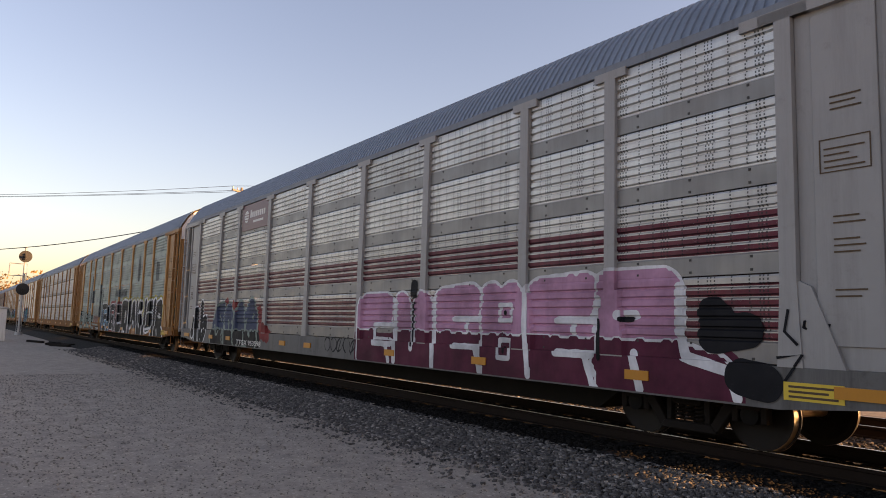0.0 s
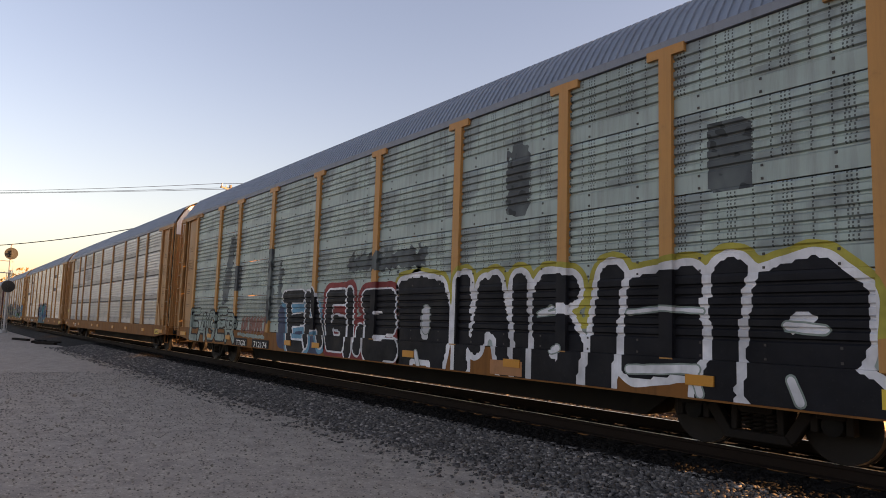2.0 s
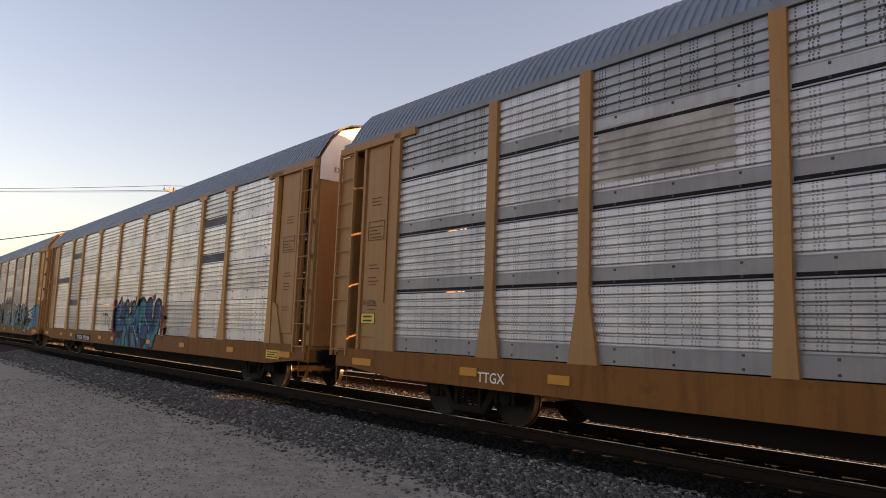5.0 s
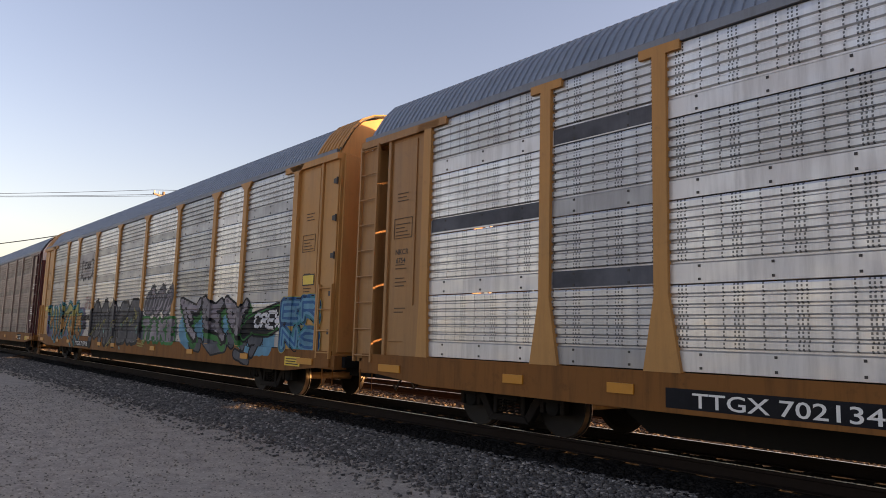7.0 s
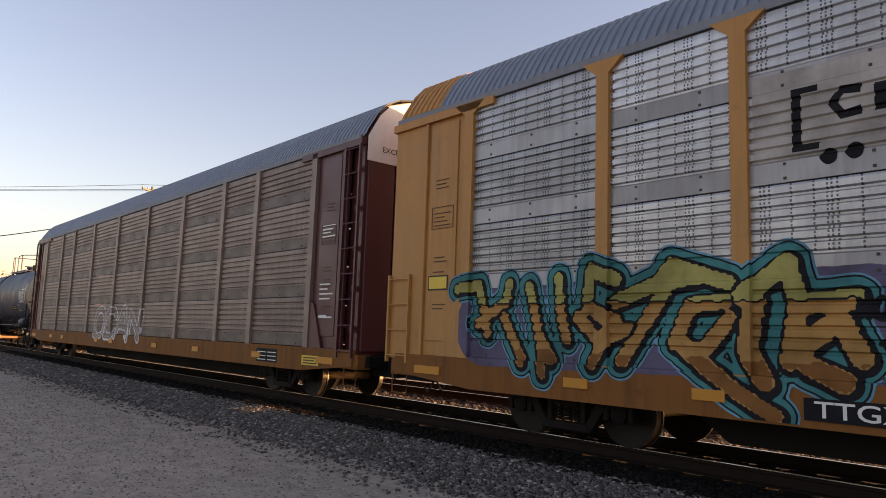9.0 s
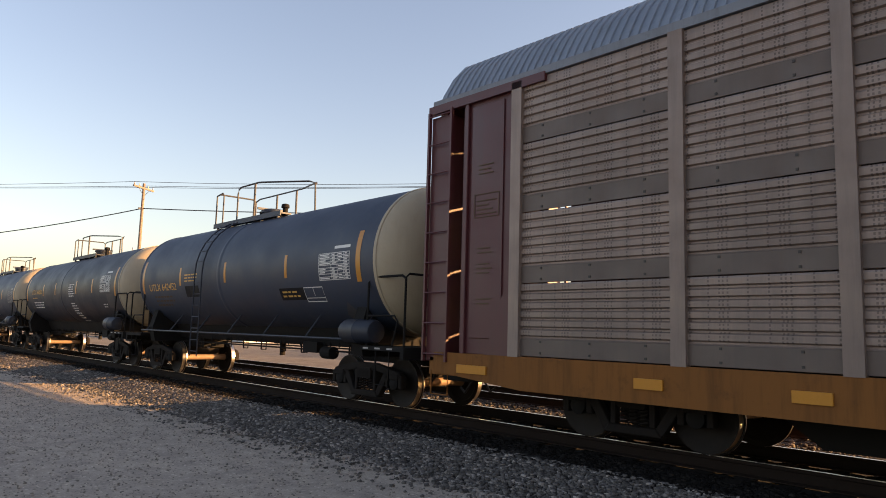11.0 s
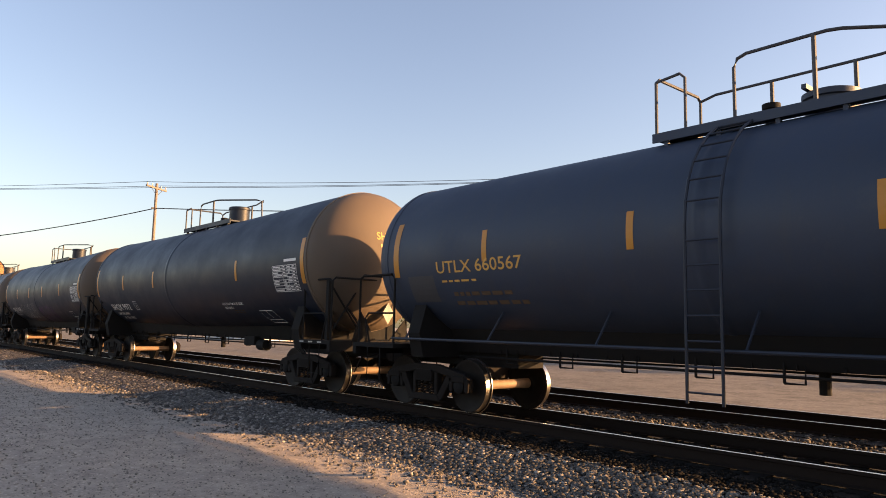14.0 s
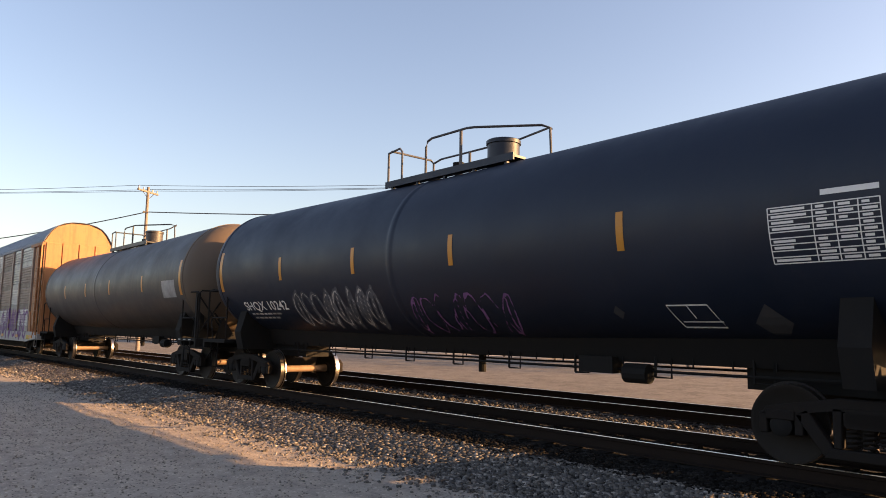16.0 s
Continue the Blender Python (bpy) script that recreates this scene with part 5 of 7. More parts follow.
CAP_RINGS.append(strokes(0.03, [(-9.15, 1.25), (-9.05, 1.3), (-8.9, 0.95), (-9, 0.95), (-9.15, 1.25)], [(-8.85, 1.2), (-8.7, 1.1), (-8.85, 0.95)], [(-8.75, 1.65), (-8.5, 1.4)], [(-7.8, 1.5), (-7.7, 1.4), (-7.75, 1.3), (-7.85, 1.35), (-7.8, 1.5)]))
CAP_RINGS.append(strokes(0.06, [(-7.3, 1.4), (-7.15, 1.35), (-7.25, 1.05)], [(-6.1, 1.45), (-6.05, 1.5), (-6.15, 1.15)], [(-5.7, 1.05), (-5.65, 1.15), (-5.6, 1)], [(-5.4, 1.65), (-5.5, 1.55)], [(-8.2, 1.25), (-8.1, 0.7)]))
spray(ferro, [((-9.3, 0.85), (-5.0, 0.85))], [("s_black", 0.32)], 0.4, over=1)
spray(ferro, BLUE_CAPS, [("s_mint", 0.07), ("s_navy", 0.0, 1.16, None, 0, 0, "dull blue spray letters"), ("s_black", 0.005, None, 1.16, 0, 0, "black lower part of spray letters")], over=2, divide=0.02)
spray(ferro, [q for k in CAP_RINGS for q in k], [("s_mint", 0.0)], 0.15, over=5, step=0.025)
BLACK_TAG = []
BLACK_TAG.append(strokes(0.185, [(-11.9, 1.4), (-11.95, 0.95)], [(-11.5, 1.75), (-11.45, 0.75)], [(-10.95, 2), (-10.9, 0.75)], [(-10.9, 1.25), (-10.45, 1.45), (-10.4, 1.05), (-10.6, 0.8)]))
spray(ferro, BLACK_TAG[0], [("s_white", 0.05), ("s_black", 0.0, None, None, 0, 0, "black spray letters with white outline"), ("s_white", (-0.13, 0.014))])
spray(ferro, loop_lines(-0.2, 1.5, 0.75, 1.15, 5, 8), [("s_black", 0.016)], 0.1, step=0.03)

# pale green car with black and white letters
greenc = autorack(CENTRES[2], "tan autorack with pale green panels and black spray letters", "yellow", "yellow2", "rustyellow",
                  lambda i, j: "green", base=0.10, cap="T")
for p in ((-8.6, -8.0, 1.9, 4.2, 0.5), (-7.6, -6.7, 2.2, 3.3), (-4.7, -4.2, 1.4, 3.5), (-3.9, -3.6, 1.9, 3.0), (0.2, 3.4, 2.6, 3.0), (2.9, 3.3, 2.0, 2.59), (5.8, 6.4, 3.3, 4.6), (9.6, 10.4, 3.1, 4.2)):
    wide, tall = p[1] - p[0], p[3] - p[2]
    r = min(wide, tall) / 2
    lean = (p[4:] or (0,))[0]
    spray(greenc, strokes(r, [(p[0] + r, p[2] + r), (p[1] - r + lean, p[3] - r)] if wide < tall else [(p[0] + r, p[2] + r), (p[1] - r, p[2] + r)]), [("s_smear", 0.0, None, None, 0, 0, "dark blotch of overpainting")], 0.3, ragged=0.22)
mark(greenc, "number", lambda bm: (plain_text(bm, "TTGX", -6.82, 0.66, 0.16, 1.35), plain_text(bm, "712174", -5.36, 0.66, 0.16, 1.5)), "stencil", 8)
mark(greenc, "number_plate_ground", lambda bm: (quad(bm, -6.95, -5.9, 0.63, 0.88), quad(bm, -5.5, -4.2, 0.63, 0.88)), "s_black", 7)
FAT_BLACK = []
FAT_BLACK.append(strokes(0.22, [(2.65, 2.15), (2.85, 0.6)], [(3.25, 2.2), (3.9, 2.1), (4.15, 1.6), (4.1, 1.2), (3.95, 0.65)], [(2.85, 1.0), (3.9, 0.95)], [(2.65, 2.15), (3.25, 2.2)], [(3.1, 2.0), (3.15, 1.1)], [(3.75, 1.9), (3.8, 1.15)], [(3.2, 1.85), (3.7, 1.85)]))
FAT_BLACK.append(strokes(0.21, [(4.7, 2.2), (4.7, 0.6)], [(5.3, 2.1), (5.1, 1.15)], [(5.55, 2.15), (5.95, 0.75)], [(5.25, 1.55), (5.75, 1.5)]))
FAT_BLACK.append(strokes(0.21, [(6.2, 2.15), (6.25, 0.7)]))
FAT_BLACK.append(strokes(0.24, [(6.8, 1.75), (6.85, 2.1), (7.3, 2.05)], [(6.8, 1.35), (7.2, 1.45), (7.4, 1.15), (7.3, 0.7)], [(6.75, 2.0), (6.75, 0.75)], [(6.8, 0.75), (7.3, 0.75)]))
FAT_BLACK.append(strokes(0.26, [(8.15, 2.15), (8, 1.3), (7.95, 0.7)]))
FAT_BLACK.append(strokes(0.27, [(8.65, 1.95), (9.4, 2.05)], [(8.65, 1.95), (9.3, 1.85)], [(8.65, 1.35), (9.45, 1.45)], [(8.65, 1.05), (9.5, 1.2)], [(8.6, 1.95), (8.6, 1.05)]))
FAT_BLACK.append(strokes(0.29, [(10, 2.1), (9.9, 1.4), (9.8, 0.7)]))
FAT_BLACK.append(strokes(0.3, [(10.45, 1.9), (11, 2.05), (11.3, 1.8)], [(10.45, 1.9), (10.4, 1.25)], [(11.3, 1.8), (11.25, 1.35), (10.75, 1.15)], [(10.45, 0.85), (11.1, 0.95), (11.5, 0.75)]))
FAT_WHITE = strokes(0.035, [(8.45, 1.70), (9.0, 1.76), (9.62, 1.72)], [(6.95, 1.78), (6.65, 1.66), (7.05, 1.70)])
FAT_WHITE += strokes(0.06, [(8.5, 0.93), (9.55, 1.0)], [(9.5, 0.98), (9.6, 0.7)], [(7.0, 1.12), (7.15, 1.16)], [(10.7, 1.55), (11.1, 1.52)], [(10.75, 0.95), (10.85, 0.72)], [(3.25, 0.9), (3.35, 0.68)])
FAT_WHITE += strokes(0.14, [(3.5, 1.7), (3.5, 1.4)])
spray(greenc, FAT_WHITE, [("s_mint", 0.012), ("s_white", -0.01)], 0.2, over=4, step=0.03)
spray(greenc, FAT_BLACK, [("s_yellow", 0.17, 1.45), ("s_white", 0.085), ("s_black", 0.0, None, None, 0, 0, "fat black spray letters")], divide=0.04)
RED_EDGED = []
RED_EDGED.append(strokes(0.17, [(-3.35, 2.1), (-2.25, 2.1)], [(-3.1, 2.05), (-2.85, 0.8)], [(-2.85, 1.45), (-2.2, 1.5)], [(-2.8, 0.8), (-2.05, 0.8)]))
RED_EDGED.append(strokes(0.16, [(-1.9, 2.1), (-1.85, 0.9)], [(-1.6, 2.15), (-1, 0.95)], [(-1.85, 1.35), (-1.35, 1.4)]))
RED_EDGED.append(strokes(0.19, [(0.05, 2.05), (-0.65, 2.05), (-0.7, 1.45), (-0.5, 0.95), (0.1, 0.95), (0.15, 1.4), (-0.3, 1.45)]))
RED_EDGED.append(strokes(0.19, [(0.35, 2.1), (0.4, 1.4), (0.4, 0.8)], [(0.9, 1.25), (0.85, 0.9)]))
RED_EDGED.append(strokes(0.24, [(2.15, 1.95), (1.15, 1.95)], [(1.3, 1.9), (1.35, 0.85)], [(1.35, 1.4), (2.2, 1.45)], [(2.15, 1.95), (2.1, 1.7)], [(1.4, 0.85), (2.35, 0.9)]))
spray(greenc, [((-3.4, 1.0), (-1.0, 0.95)), ((-3.5, 1.6), (-3.4, 1.0))], [("s_navy", 0.30)], 0.4)
spray(greenc, RED_EDGED[0] + RED_EDGED[1], [("s_sky", 0.13, None, 1.95)], over=1)
spray(greenc, RED_EDGED[2] + RED_EDGED[3] + RED_EDGED[4], [("s_red", 0.16)], over=1)
spray(greenc, RED_EDGED, [("s_white", 0.03), ("s_black", 0.0, None, None, 0, 0, "black spray letters edged in red and blue")], over=2, divide=0.015)
spray(greenc, word_letters("EAGER", -11.8, -7.0, 0.58, 1.88, 0.13, 0.02, 0.35, 0.1, seed=7), [("s_black", 0.158), ("s_mint", 0.12, None, None, 0, 0, "pale green spray letters"), ("s_black", 0.012)])
mark(greenc, "bare_patch", lambda bm: quad(bm, 5.55, 6.35, 0.66, 0.90), "rust", 6, "bare orange patch on the sill")
spray(greenc, loop_lines(-6.6, -4.5, 1.05, 1.55, 9, 71), [("s_salmon", 0.03, None, None, 0, 0, "faded salmon scribble")], 0.1, over=2, step=0.03)
spray(greenc, strokes(0.05, [(-6.7, 1.0), (-4.6, 0.95)]), [("s_mint", 0.0)], 0.1, over=2, ragged=0.04)

# grey slatted car
slatc = autorack(CENTRES[3], "tan autorack with grey slatted panels", "yellow", "yellow", "rustyellow", pattern(["slat", "slat", "silver_dark"], 4), base=0.26, cap="I")
SURFACE[slatc] = flared(0.26)
mark(slatc, "pale_placard", lambda bm: quad(bm, -7.0, -5.0, 3.6, 4.4), "s_chalk", 1)
for a, b in zip(EDGES, EDGES[1:]):
    for z in (2.20, 3.26, 4.32):
        mark(slatc, "open_gap", lambda bm: quad(bm, a + 0.12, b - 0.12, z, z + 0.05), "s_black", 1, "dark gap between slats")
mark(slatc, "number", lambda bm: plain_text(bm, "B-10736", -12.72, 1.98, 0.09), "ink", 1, surface=lambda x, z: -1.505, cuts_x=[], cuts_z=[])
mark(slatc, "number", lambda bm: plain_text(bm, "TTGX", -9.3, 0.72, 0.16), "stencil", 1)
mark(slatc, "warning_sticker", lambda bm: quad(bm, -12.78, -12.3, 1.6, 1.82), "ink", 1, "yellow warning sticker with black border", surface=lambda x, z: -1.505, cuts_x=[], cuts_z=[])
mark(slatc, "sticker_face", lambda bm: quad(bm, -12.765, -12.315, 1.615, 1.805), "warn", 2, surface=lambda x, z: -1.505, cuts_x=[], cuts_z=[])
for z in (1.65, 1.73):
    mark(slatc, "sticker_bar", lambda bm: quad(bm, -12.70, -12.40, z, z + 0.035), "ink", 3, surface=lambda x, z: -1.505, cuts_x=[], cuts_z=[])

# bright silver car with blue letters
silverc = autorack(CENTRES[4], "tan autorack with bright silver panels and blue spray letters", "yellow", "yellow2", "rustyellow", lambda i, j: "silver_mid" if (j == 0 and i == 6) or (i == 1 and j < 3) else "silver", base=0.26, cap="T", edges=SILVER_EDGES)
SURFACE[silverc] = flared(0.26, SILVER_EDGES)
FOLDS[silverc] = folds(SILVER_EDGES)
mark(silverc, "number_ground", lambda bm: quad(bm, -6.95, -4.35, 0.68, 0.92), "s_black", 1)
mark(silverc, "number", lambda bm: plain_text(bm, "TTGX 702134", -6.6, 0.71, 0.17, 1.42), "stencil", 2)
mark(silverc, "number", lambda bm: (plain_text(bm, "NKCR", -12.6, 2.95, 0.10), plain_text(bm, "6754", -12.57, 2.79, 0.10)), "ink", 1, surface=lambda x, z: -1.505, cuts_x=[], cuts_z=[])
for a, b, z in ((6.9, 8.85, 4.32), (6.9, 8.85, 3.27), (-8.92, -7.0, 4.32), (-8.92, -7.0, 2.2), (-11.7, -8.92, 3.27)):
    mark(silverc, "dark_band", lambda bm: quad(bm, a + 0.12, b - 0.12, z, z + 0.24), "s_slate", 1, "dark flat bolted band")
spray(silverc, [((-1.3 + 0.62 * k, 2.2 + 0.14 * math.sin(k * 2.0)), (-1.27 + 0.62 * k, 2.2 + 0.14 * math.sin(k * 2.0))) for k in range(9)] + [((-1.3, 1.9), (-1.3, 1.2)), ((4.2, 1.95), (4.15, 1.2))], [("s_red", 0.13, None, None, 0, 0, "red spray dots")], 0.3)
BLUE_BUBBLES = []
BLUE_BUBBLES.append(strokes(0.22, [(-0.25, 1.9), (-0.7, 2), (-1, 1.75), (-0.85, 1.35), (-0.1, 1.4), (0.3, 1.1), (0.05, 0.7), (-0.7, 0.7)]))
BLUE_BUBBLES.append(strokes(0.2, [(0.15, 2.05), (0.15, 1.5), (0.4, 1.15), (0.6, 0.7)], [(0.95, 2), (1.05, 1.75), (0.75, 1.55), (0.35, 1.5)], [(0.9, 1.25), (1.35, 1.15), (1.6, 0.75)], [(1.1, 1.2), (1.2, 0.7)]))
BLUE_BUBBLES.append(strokes(0.26, [(1.6, 1.7), (1.9, 2.05), (2.1, 1.95), (2.35, 1.4), (2.7, 0.9)], [(1.6, 1.7), (1.5, 1.2), (1.9, 0.7)], [(1.75, 1.25), (2.35, 1.2)]))
BLUE_BUBBLES.append(strokes(0.28, [(2.7, 2), (2.5, 1.8), (2.9, 1.2), (2.7, 0.75)], [(2.9, 1.2), (3.2, 1)], [(3.55, 1.95), (3.5, 1.55), (3.2, 0.95)]))
BUBBLE_LINES = []
BUBBLE_LINES.append(strokes(0.011, [(-0.8, 2.2), (-0.45, 2.25), (-0.15, 2.05)], [(0.5, 2.05), (0.55, 1.6), (0.65, 1.55)], [(1.05, 2.1), (1.2, 1.85), (1.05, 1.55)], [(2.1, 2.05), (2.2, 1.7), (2.8, 1.25)], [(2.95, 2.1), (3.05, 1.8), (3.05, 1.45)], [(3.65, 2.15), (3.8, 1.9), (3.7, 1.55)], [(0.8, 1.4), (1.35, 1.3), (1.75, 0.9)], [(1.8, 1.75), (1.75, 1.5), (1.9, 0.7)], [(-0.85, 1.55), (-0.5, 1.6)]))
spray(silverc, BLUE_BUBBLES, [("s_black", 0.12, None, None, -0.05, -0.02), ("s_black", 0.05), ("s_ocean", 0.0, None, None, 0, 0, "mottled blue and turquoise spray letters")], over=1, divide=0.04)
spray(silverc, BUBBLE_LINES[0], [("s_white", 0.0)], 0.1, over=5, step=0.025)
for k in range(3):
    mark(silverc, "emblem_bar", lambda bm: quad(bm, 4.98 + 0.32 * k, 5.22 + 0.32 * k, 0.76, 0.98), "rustred", 1, "faded red emblem block")
spray(silverc, strokes(0.025, [(-2.9, 1.75), (-2.4, 1.8)], [(-2.65, 1.95), (-2.6, 1.35)], [(-2.45, 1.75), (-2.2, 1.7), (-2.3, 1.5), (-2.1, 1.3)], [(-2.0, 1.65), (-2.0, 1.2), (-1.75, 1.2), (-1.75, 1.55)], [(-2.9, 1.85), (-3.1, 1.7)]), [("s_black", 0.0)], 0.1, step=0.025)
spray(silverc, strokes(0.025, [(4.0, 1.75), (4.4, 1.7), (4.2, 1.5)], [(4.05, 1.2), (4.45, 1.35), (4.3, 1.0), (4.1, 1.1)]), [("s_black", 0.0)], 0.1, step=0.025, over=2)

# yellow car with many pieces of spray lettering
yellowc = autorack(CENTRES[5], "yellow autorack with silver panels and colourful spray lettering", "yellow2", "yellow2", "rustyellow", lambda i, j: ("silver_dark", "silver_mix", "silver_mid", "silver_mix", "silver_mid", "silver_mix", "silver_dark", "silver", "silver_mid")[i], base=0.10, cap="V", white_top=False, low_ladder=True)
mark(yellowc, "logo_ground", lambda bm: quad(bm, -7.05, -4.6, 3.5, 4.5), "s_chalk", 1, "pale grey panel with black emblem")
mark(yellowc, "logo_emblem", lambda bm: (quad(bm, -6.62, -6.52, 3.56, 4.28), quad(bm, -6.52, -6.34, 4.2, 4.28), quad(bm, -6.52, -6.34, 3.56, 3.64), quad(bm, -4.98, -4.88, 3.56, 4.28), quad(bm, -5.16, -4.98, 4.2, 4.28), quad(bm, -5.16, -4.98, 3.56, 3.64),
                                       ribbon(bm, [(-5.92, 4.13), (-6.1, 4.15), (-6.2, 4.03), (-6.1, 3.88), (-5.92, 3.9)], 0.1), quad(bm, -5.8, -5.62, 3.86, 4.16), quad(bm, -5.52, -5.34, 3.86, 4.16), blob(bm, -6.25, 3.46, 0.09, 0.08), blob(bm, -6.0, 3.48, 0.09, 0.08), blob(bm, -5.5, 3.48, 0.09, 0.08), blob(bm, -5.25, 3.48, 0.09, 0.08)), "s_black", 2)
mark(yellowc, "number", lambda bm: plain_text(bm, "TTGX 715715", -6.45, 0.74, 0.165, 1.38), "stencil", 11)
mark(yellowc, "number_ground", lambda bm: quad(bm, -6.55, -4.1, 0.70, 0.93), "s_black", 10)
spray(yellowc, [((-11.3, 1.6), (-5.9, 1.7))], [("s_violet", 0.6, None, None, 0, 0, "violet spray haze")], 0.9, step=0.06)
WILD_GOLD = []
WILD_GOLD.append(strokes(0.09, [(-11.95, 2.2), (-11.45, 2.25), (-11.25, 1.5)], [(-11.45, 1.65), (-10.85, 2), (-10.8, 2.25)], [(-10.9, 1.75), (-10.5, 1.1)]))
WILD_GOLD.append(strokes(0.09, [(-10.4, 2.2), (-10.2, 1.5), (-9.95, 1.15)], [(-9.85, 2.3), (-9.8, 1.75), (-9.7, 1.45)], [(-10.2, 1.45), (-10.1, 0.95)]))
WILD_GOLD.append(strokes(0.105, [(-8.9, 2.25), (-9.3, 2.4), (-9.35, 1.9), (-8.9, 1.7), (-9.25, 1.15)], [(-9.5, 1.75), (-9.15, 1.45), (-8.7, 1.6)]))
WILD_GOLD.append(strokes(0.105, [(-8.9, 1.95), (-8.25, 2.2), (-8.1, 2.4), (-7.35, 2.15)], [(-8.2, 2.05), (-8.6, 1.5), (-8.8, 1.2)], [(-8.05, 2.2), (-7.7, 2.25)]))
WILD_GOLD.append(strokes(0.105, [(-7.4, 1.95), (-7.85, 1.9), (-8.05, 1.45), (-7.7, 1.35), (-7.35, 1.75)], [(-7.9, 1.35), (-7.3, 0.95), (-6.85, 0.7)]))
WILD_GOLD.append(strokes(0.12, [(-7.2, 2), (-6.7, 2.35), (-6.6, 1.9), (-6.05, 1.95)], [(-7.05, 1.95), (-7.15, 1.4), (-6.95, 1.05)], [(-6.6, 1.9), (-6.7, 1.3), (-6.45, 1.55), (-6.2, 1.75), (-6, 1.35)], [(-6.5, 1.25), (-6.15, 1.1)]))
spray(yellowc, WILD_GOLD, [("s_sky", 0.15), ("s_black", 0.125), ("s_teal", 0.105), ("s_black", 0.04, None, None, 0.02, -0.02), ("s_tan", 0.0, None, 1.95, 0, 0, "tan spray letters"), ("s_olive", 0.0, 1.95, None, 0, 0, "olive-yellow tops of spray letters"), ("s_rustbrown", -0.01, None, 1.3, 0, 0, "brown feet of spray letters")], over=1, divide=0.012, step=0.032)
TALL_GREY = []
TALL_GREY.append(strokes(0.19, [(-4.3, 0.9), (-4.2, 2), (-3.8, 2.35), (-3.45, 2.05), (-3.35, 1.4), (-3.7, 1.25)]))
TALL_GREY.append(strokes(0.18, [(-2.95, 1), (-2.95, 2.05), (-2.65, 2.35), (-2.4, 1.95), (-2.3, 1)], [(-2.85, 1.5), (-2.35, 1.55)]))
TALL_GREY.append(strokes(0.19, [(-1.85, 1.05), (-1.9, 1.95), (-1.6, 2.3), (-1.35, 2.05), (-1.55, 1.6)], [(-1.6, 1.55), (-1.25, 1)]))
TALL_GREY.append(strokes(0.23, [(-0.1, 2.15), (-0.55, 2.15), (-0.8, 1.7), (-0.65, 1.15), (-0.1, 1.2), (-0.15, 1.55)]))
TALL_GREY.append(strokes(0.25, [(0.45, 1.2), (0.3, 1.8), (0.6, 2.2), (1, 2.2), (1.25, 1.8), (1.2, 1.25), (0.85, 1.2)], [(0.45, 1.65), (0.95, 1.45)]))
YELLOW_DASHES = []
YELLOW_DASHES.append(strokes(0.02, [(-4, 1.4), (-3.35, 1.7)], [(-4.35, 1.2), (-4.05, 1.4)], [(-3.2, 1.5), (-2.6, 1.8)], [(-1.9, 1.45), (-1.3, 1.8)], [(-2.2, 2.3), (-1.95, 2.45)], [(-0.7, 1.55), (0.15, 1.85)], [(0.3, 1.65), (0.8, 1.8)], [(0.8, 1.85), (1.2, 2.05)], [(0.95, 1.5), (1.3, 1.6)], [(-2.15, 0.75), (-1.4, 1.15)], [(1.45, 1), (2.25, 0.95)], [(1.9, 1), (2.15, 1.2)], [(0.75, 2.2), (1.05, 1.9), (0.8, 1.9)]))
spray(yellowc, [((-4.2, 1.7), (1.2, 1.7))], [("s_soot", 0.55, 1.13)], 0.6, step=0.06)
spray(yellowc, TALL_GREY, [("s_black", 0.075), ("s_soot", 0.0, None, None, 0, 0, "grey spray letters with black outline"), ("s_chalk", (-0.05, 0.018))], over=1, divide=0.05)
spray(yellowc, YELLOW_DASHES[0], [("s_olive", -0.004), ("s_olive", -0.008, None, None, 0.05, -0.08)], 0.14, over=6, step=0.026)
spray(yellowc, strokes(0.05, [(-0.55, 1.62), (-0.5, 1.55)], [(-2.7, 1.4), (-2.65, 1.3)], [(-1.62, 1.45), (-1.6, 1.4)], [(0.5, 1.78), (0.55, 1.7)], [(1.12, 1.5), (1.16, 1.35)], [(-0.42, 0.82), (-0.38, 0.75)]), [("s_seafoam", 0.0, None, None, 0, 0, "turquoise spray drops")], 0.15, over=8, step=0.03, ragged=0.04)
spray(yellowc, [((1.8, 1.45), (4.5, 1.45))], [("s_slate", 0.36, None, None, 0, 0, "grey spray ground")], 0.4)
spray(yellowc, word_letters("TAKE", 1.7, 4.7, 1.02, 1.84, 0.15, 0.03, 0.05, seed=15), [("s_green", 0.2), ("s_lilac", 0.13, None, None, 0, 0, "lilac spray letters edged in green")], 0.2, over=3)
spray(yellowc, loop_lines(1.9, 4.4, 1.9, 2.75, 3, 77), [("s_soot", 0.17), ("s_lilac", 0.05)], 0.3, over=1)
spray(yellowc, [((5.5, 1.5), (9.4, 1.6)), ((5.4, 1.5), (6.0, 1.3)), ((9.5, 1.4), (10.6, 1.25))], [("s_sky", 0.42, 0.9)], 0.85, step=0.06)
SPIKED_GREY = []
SPIKED_GREY.append(strokes(0.11, [(5.1, 2.3), (6.25, 2.05), (6.5, 2.25)], [(5.25, 2.2), (5.7, 1.55), (6.2, 1.3)], [(5.6, 2.1), (5.9, 1.8)]))
SPIKED_GREY.append(strokes(0.12, [(6.75, 2.3), (7.55, 2.05), (7.95, 2.2)], [(6.75, 2.25), (6.9, 1.65), (7.8, 1.55), (8.15, 1.3)], [(7.2, 1.95), (7.8, 1.8)]))
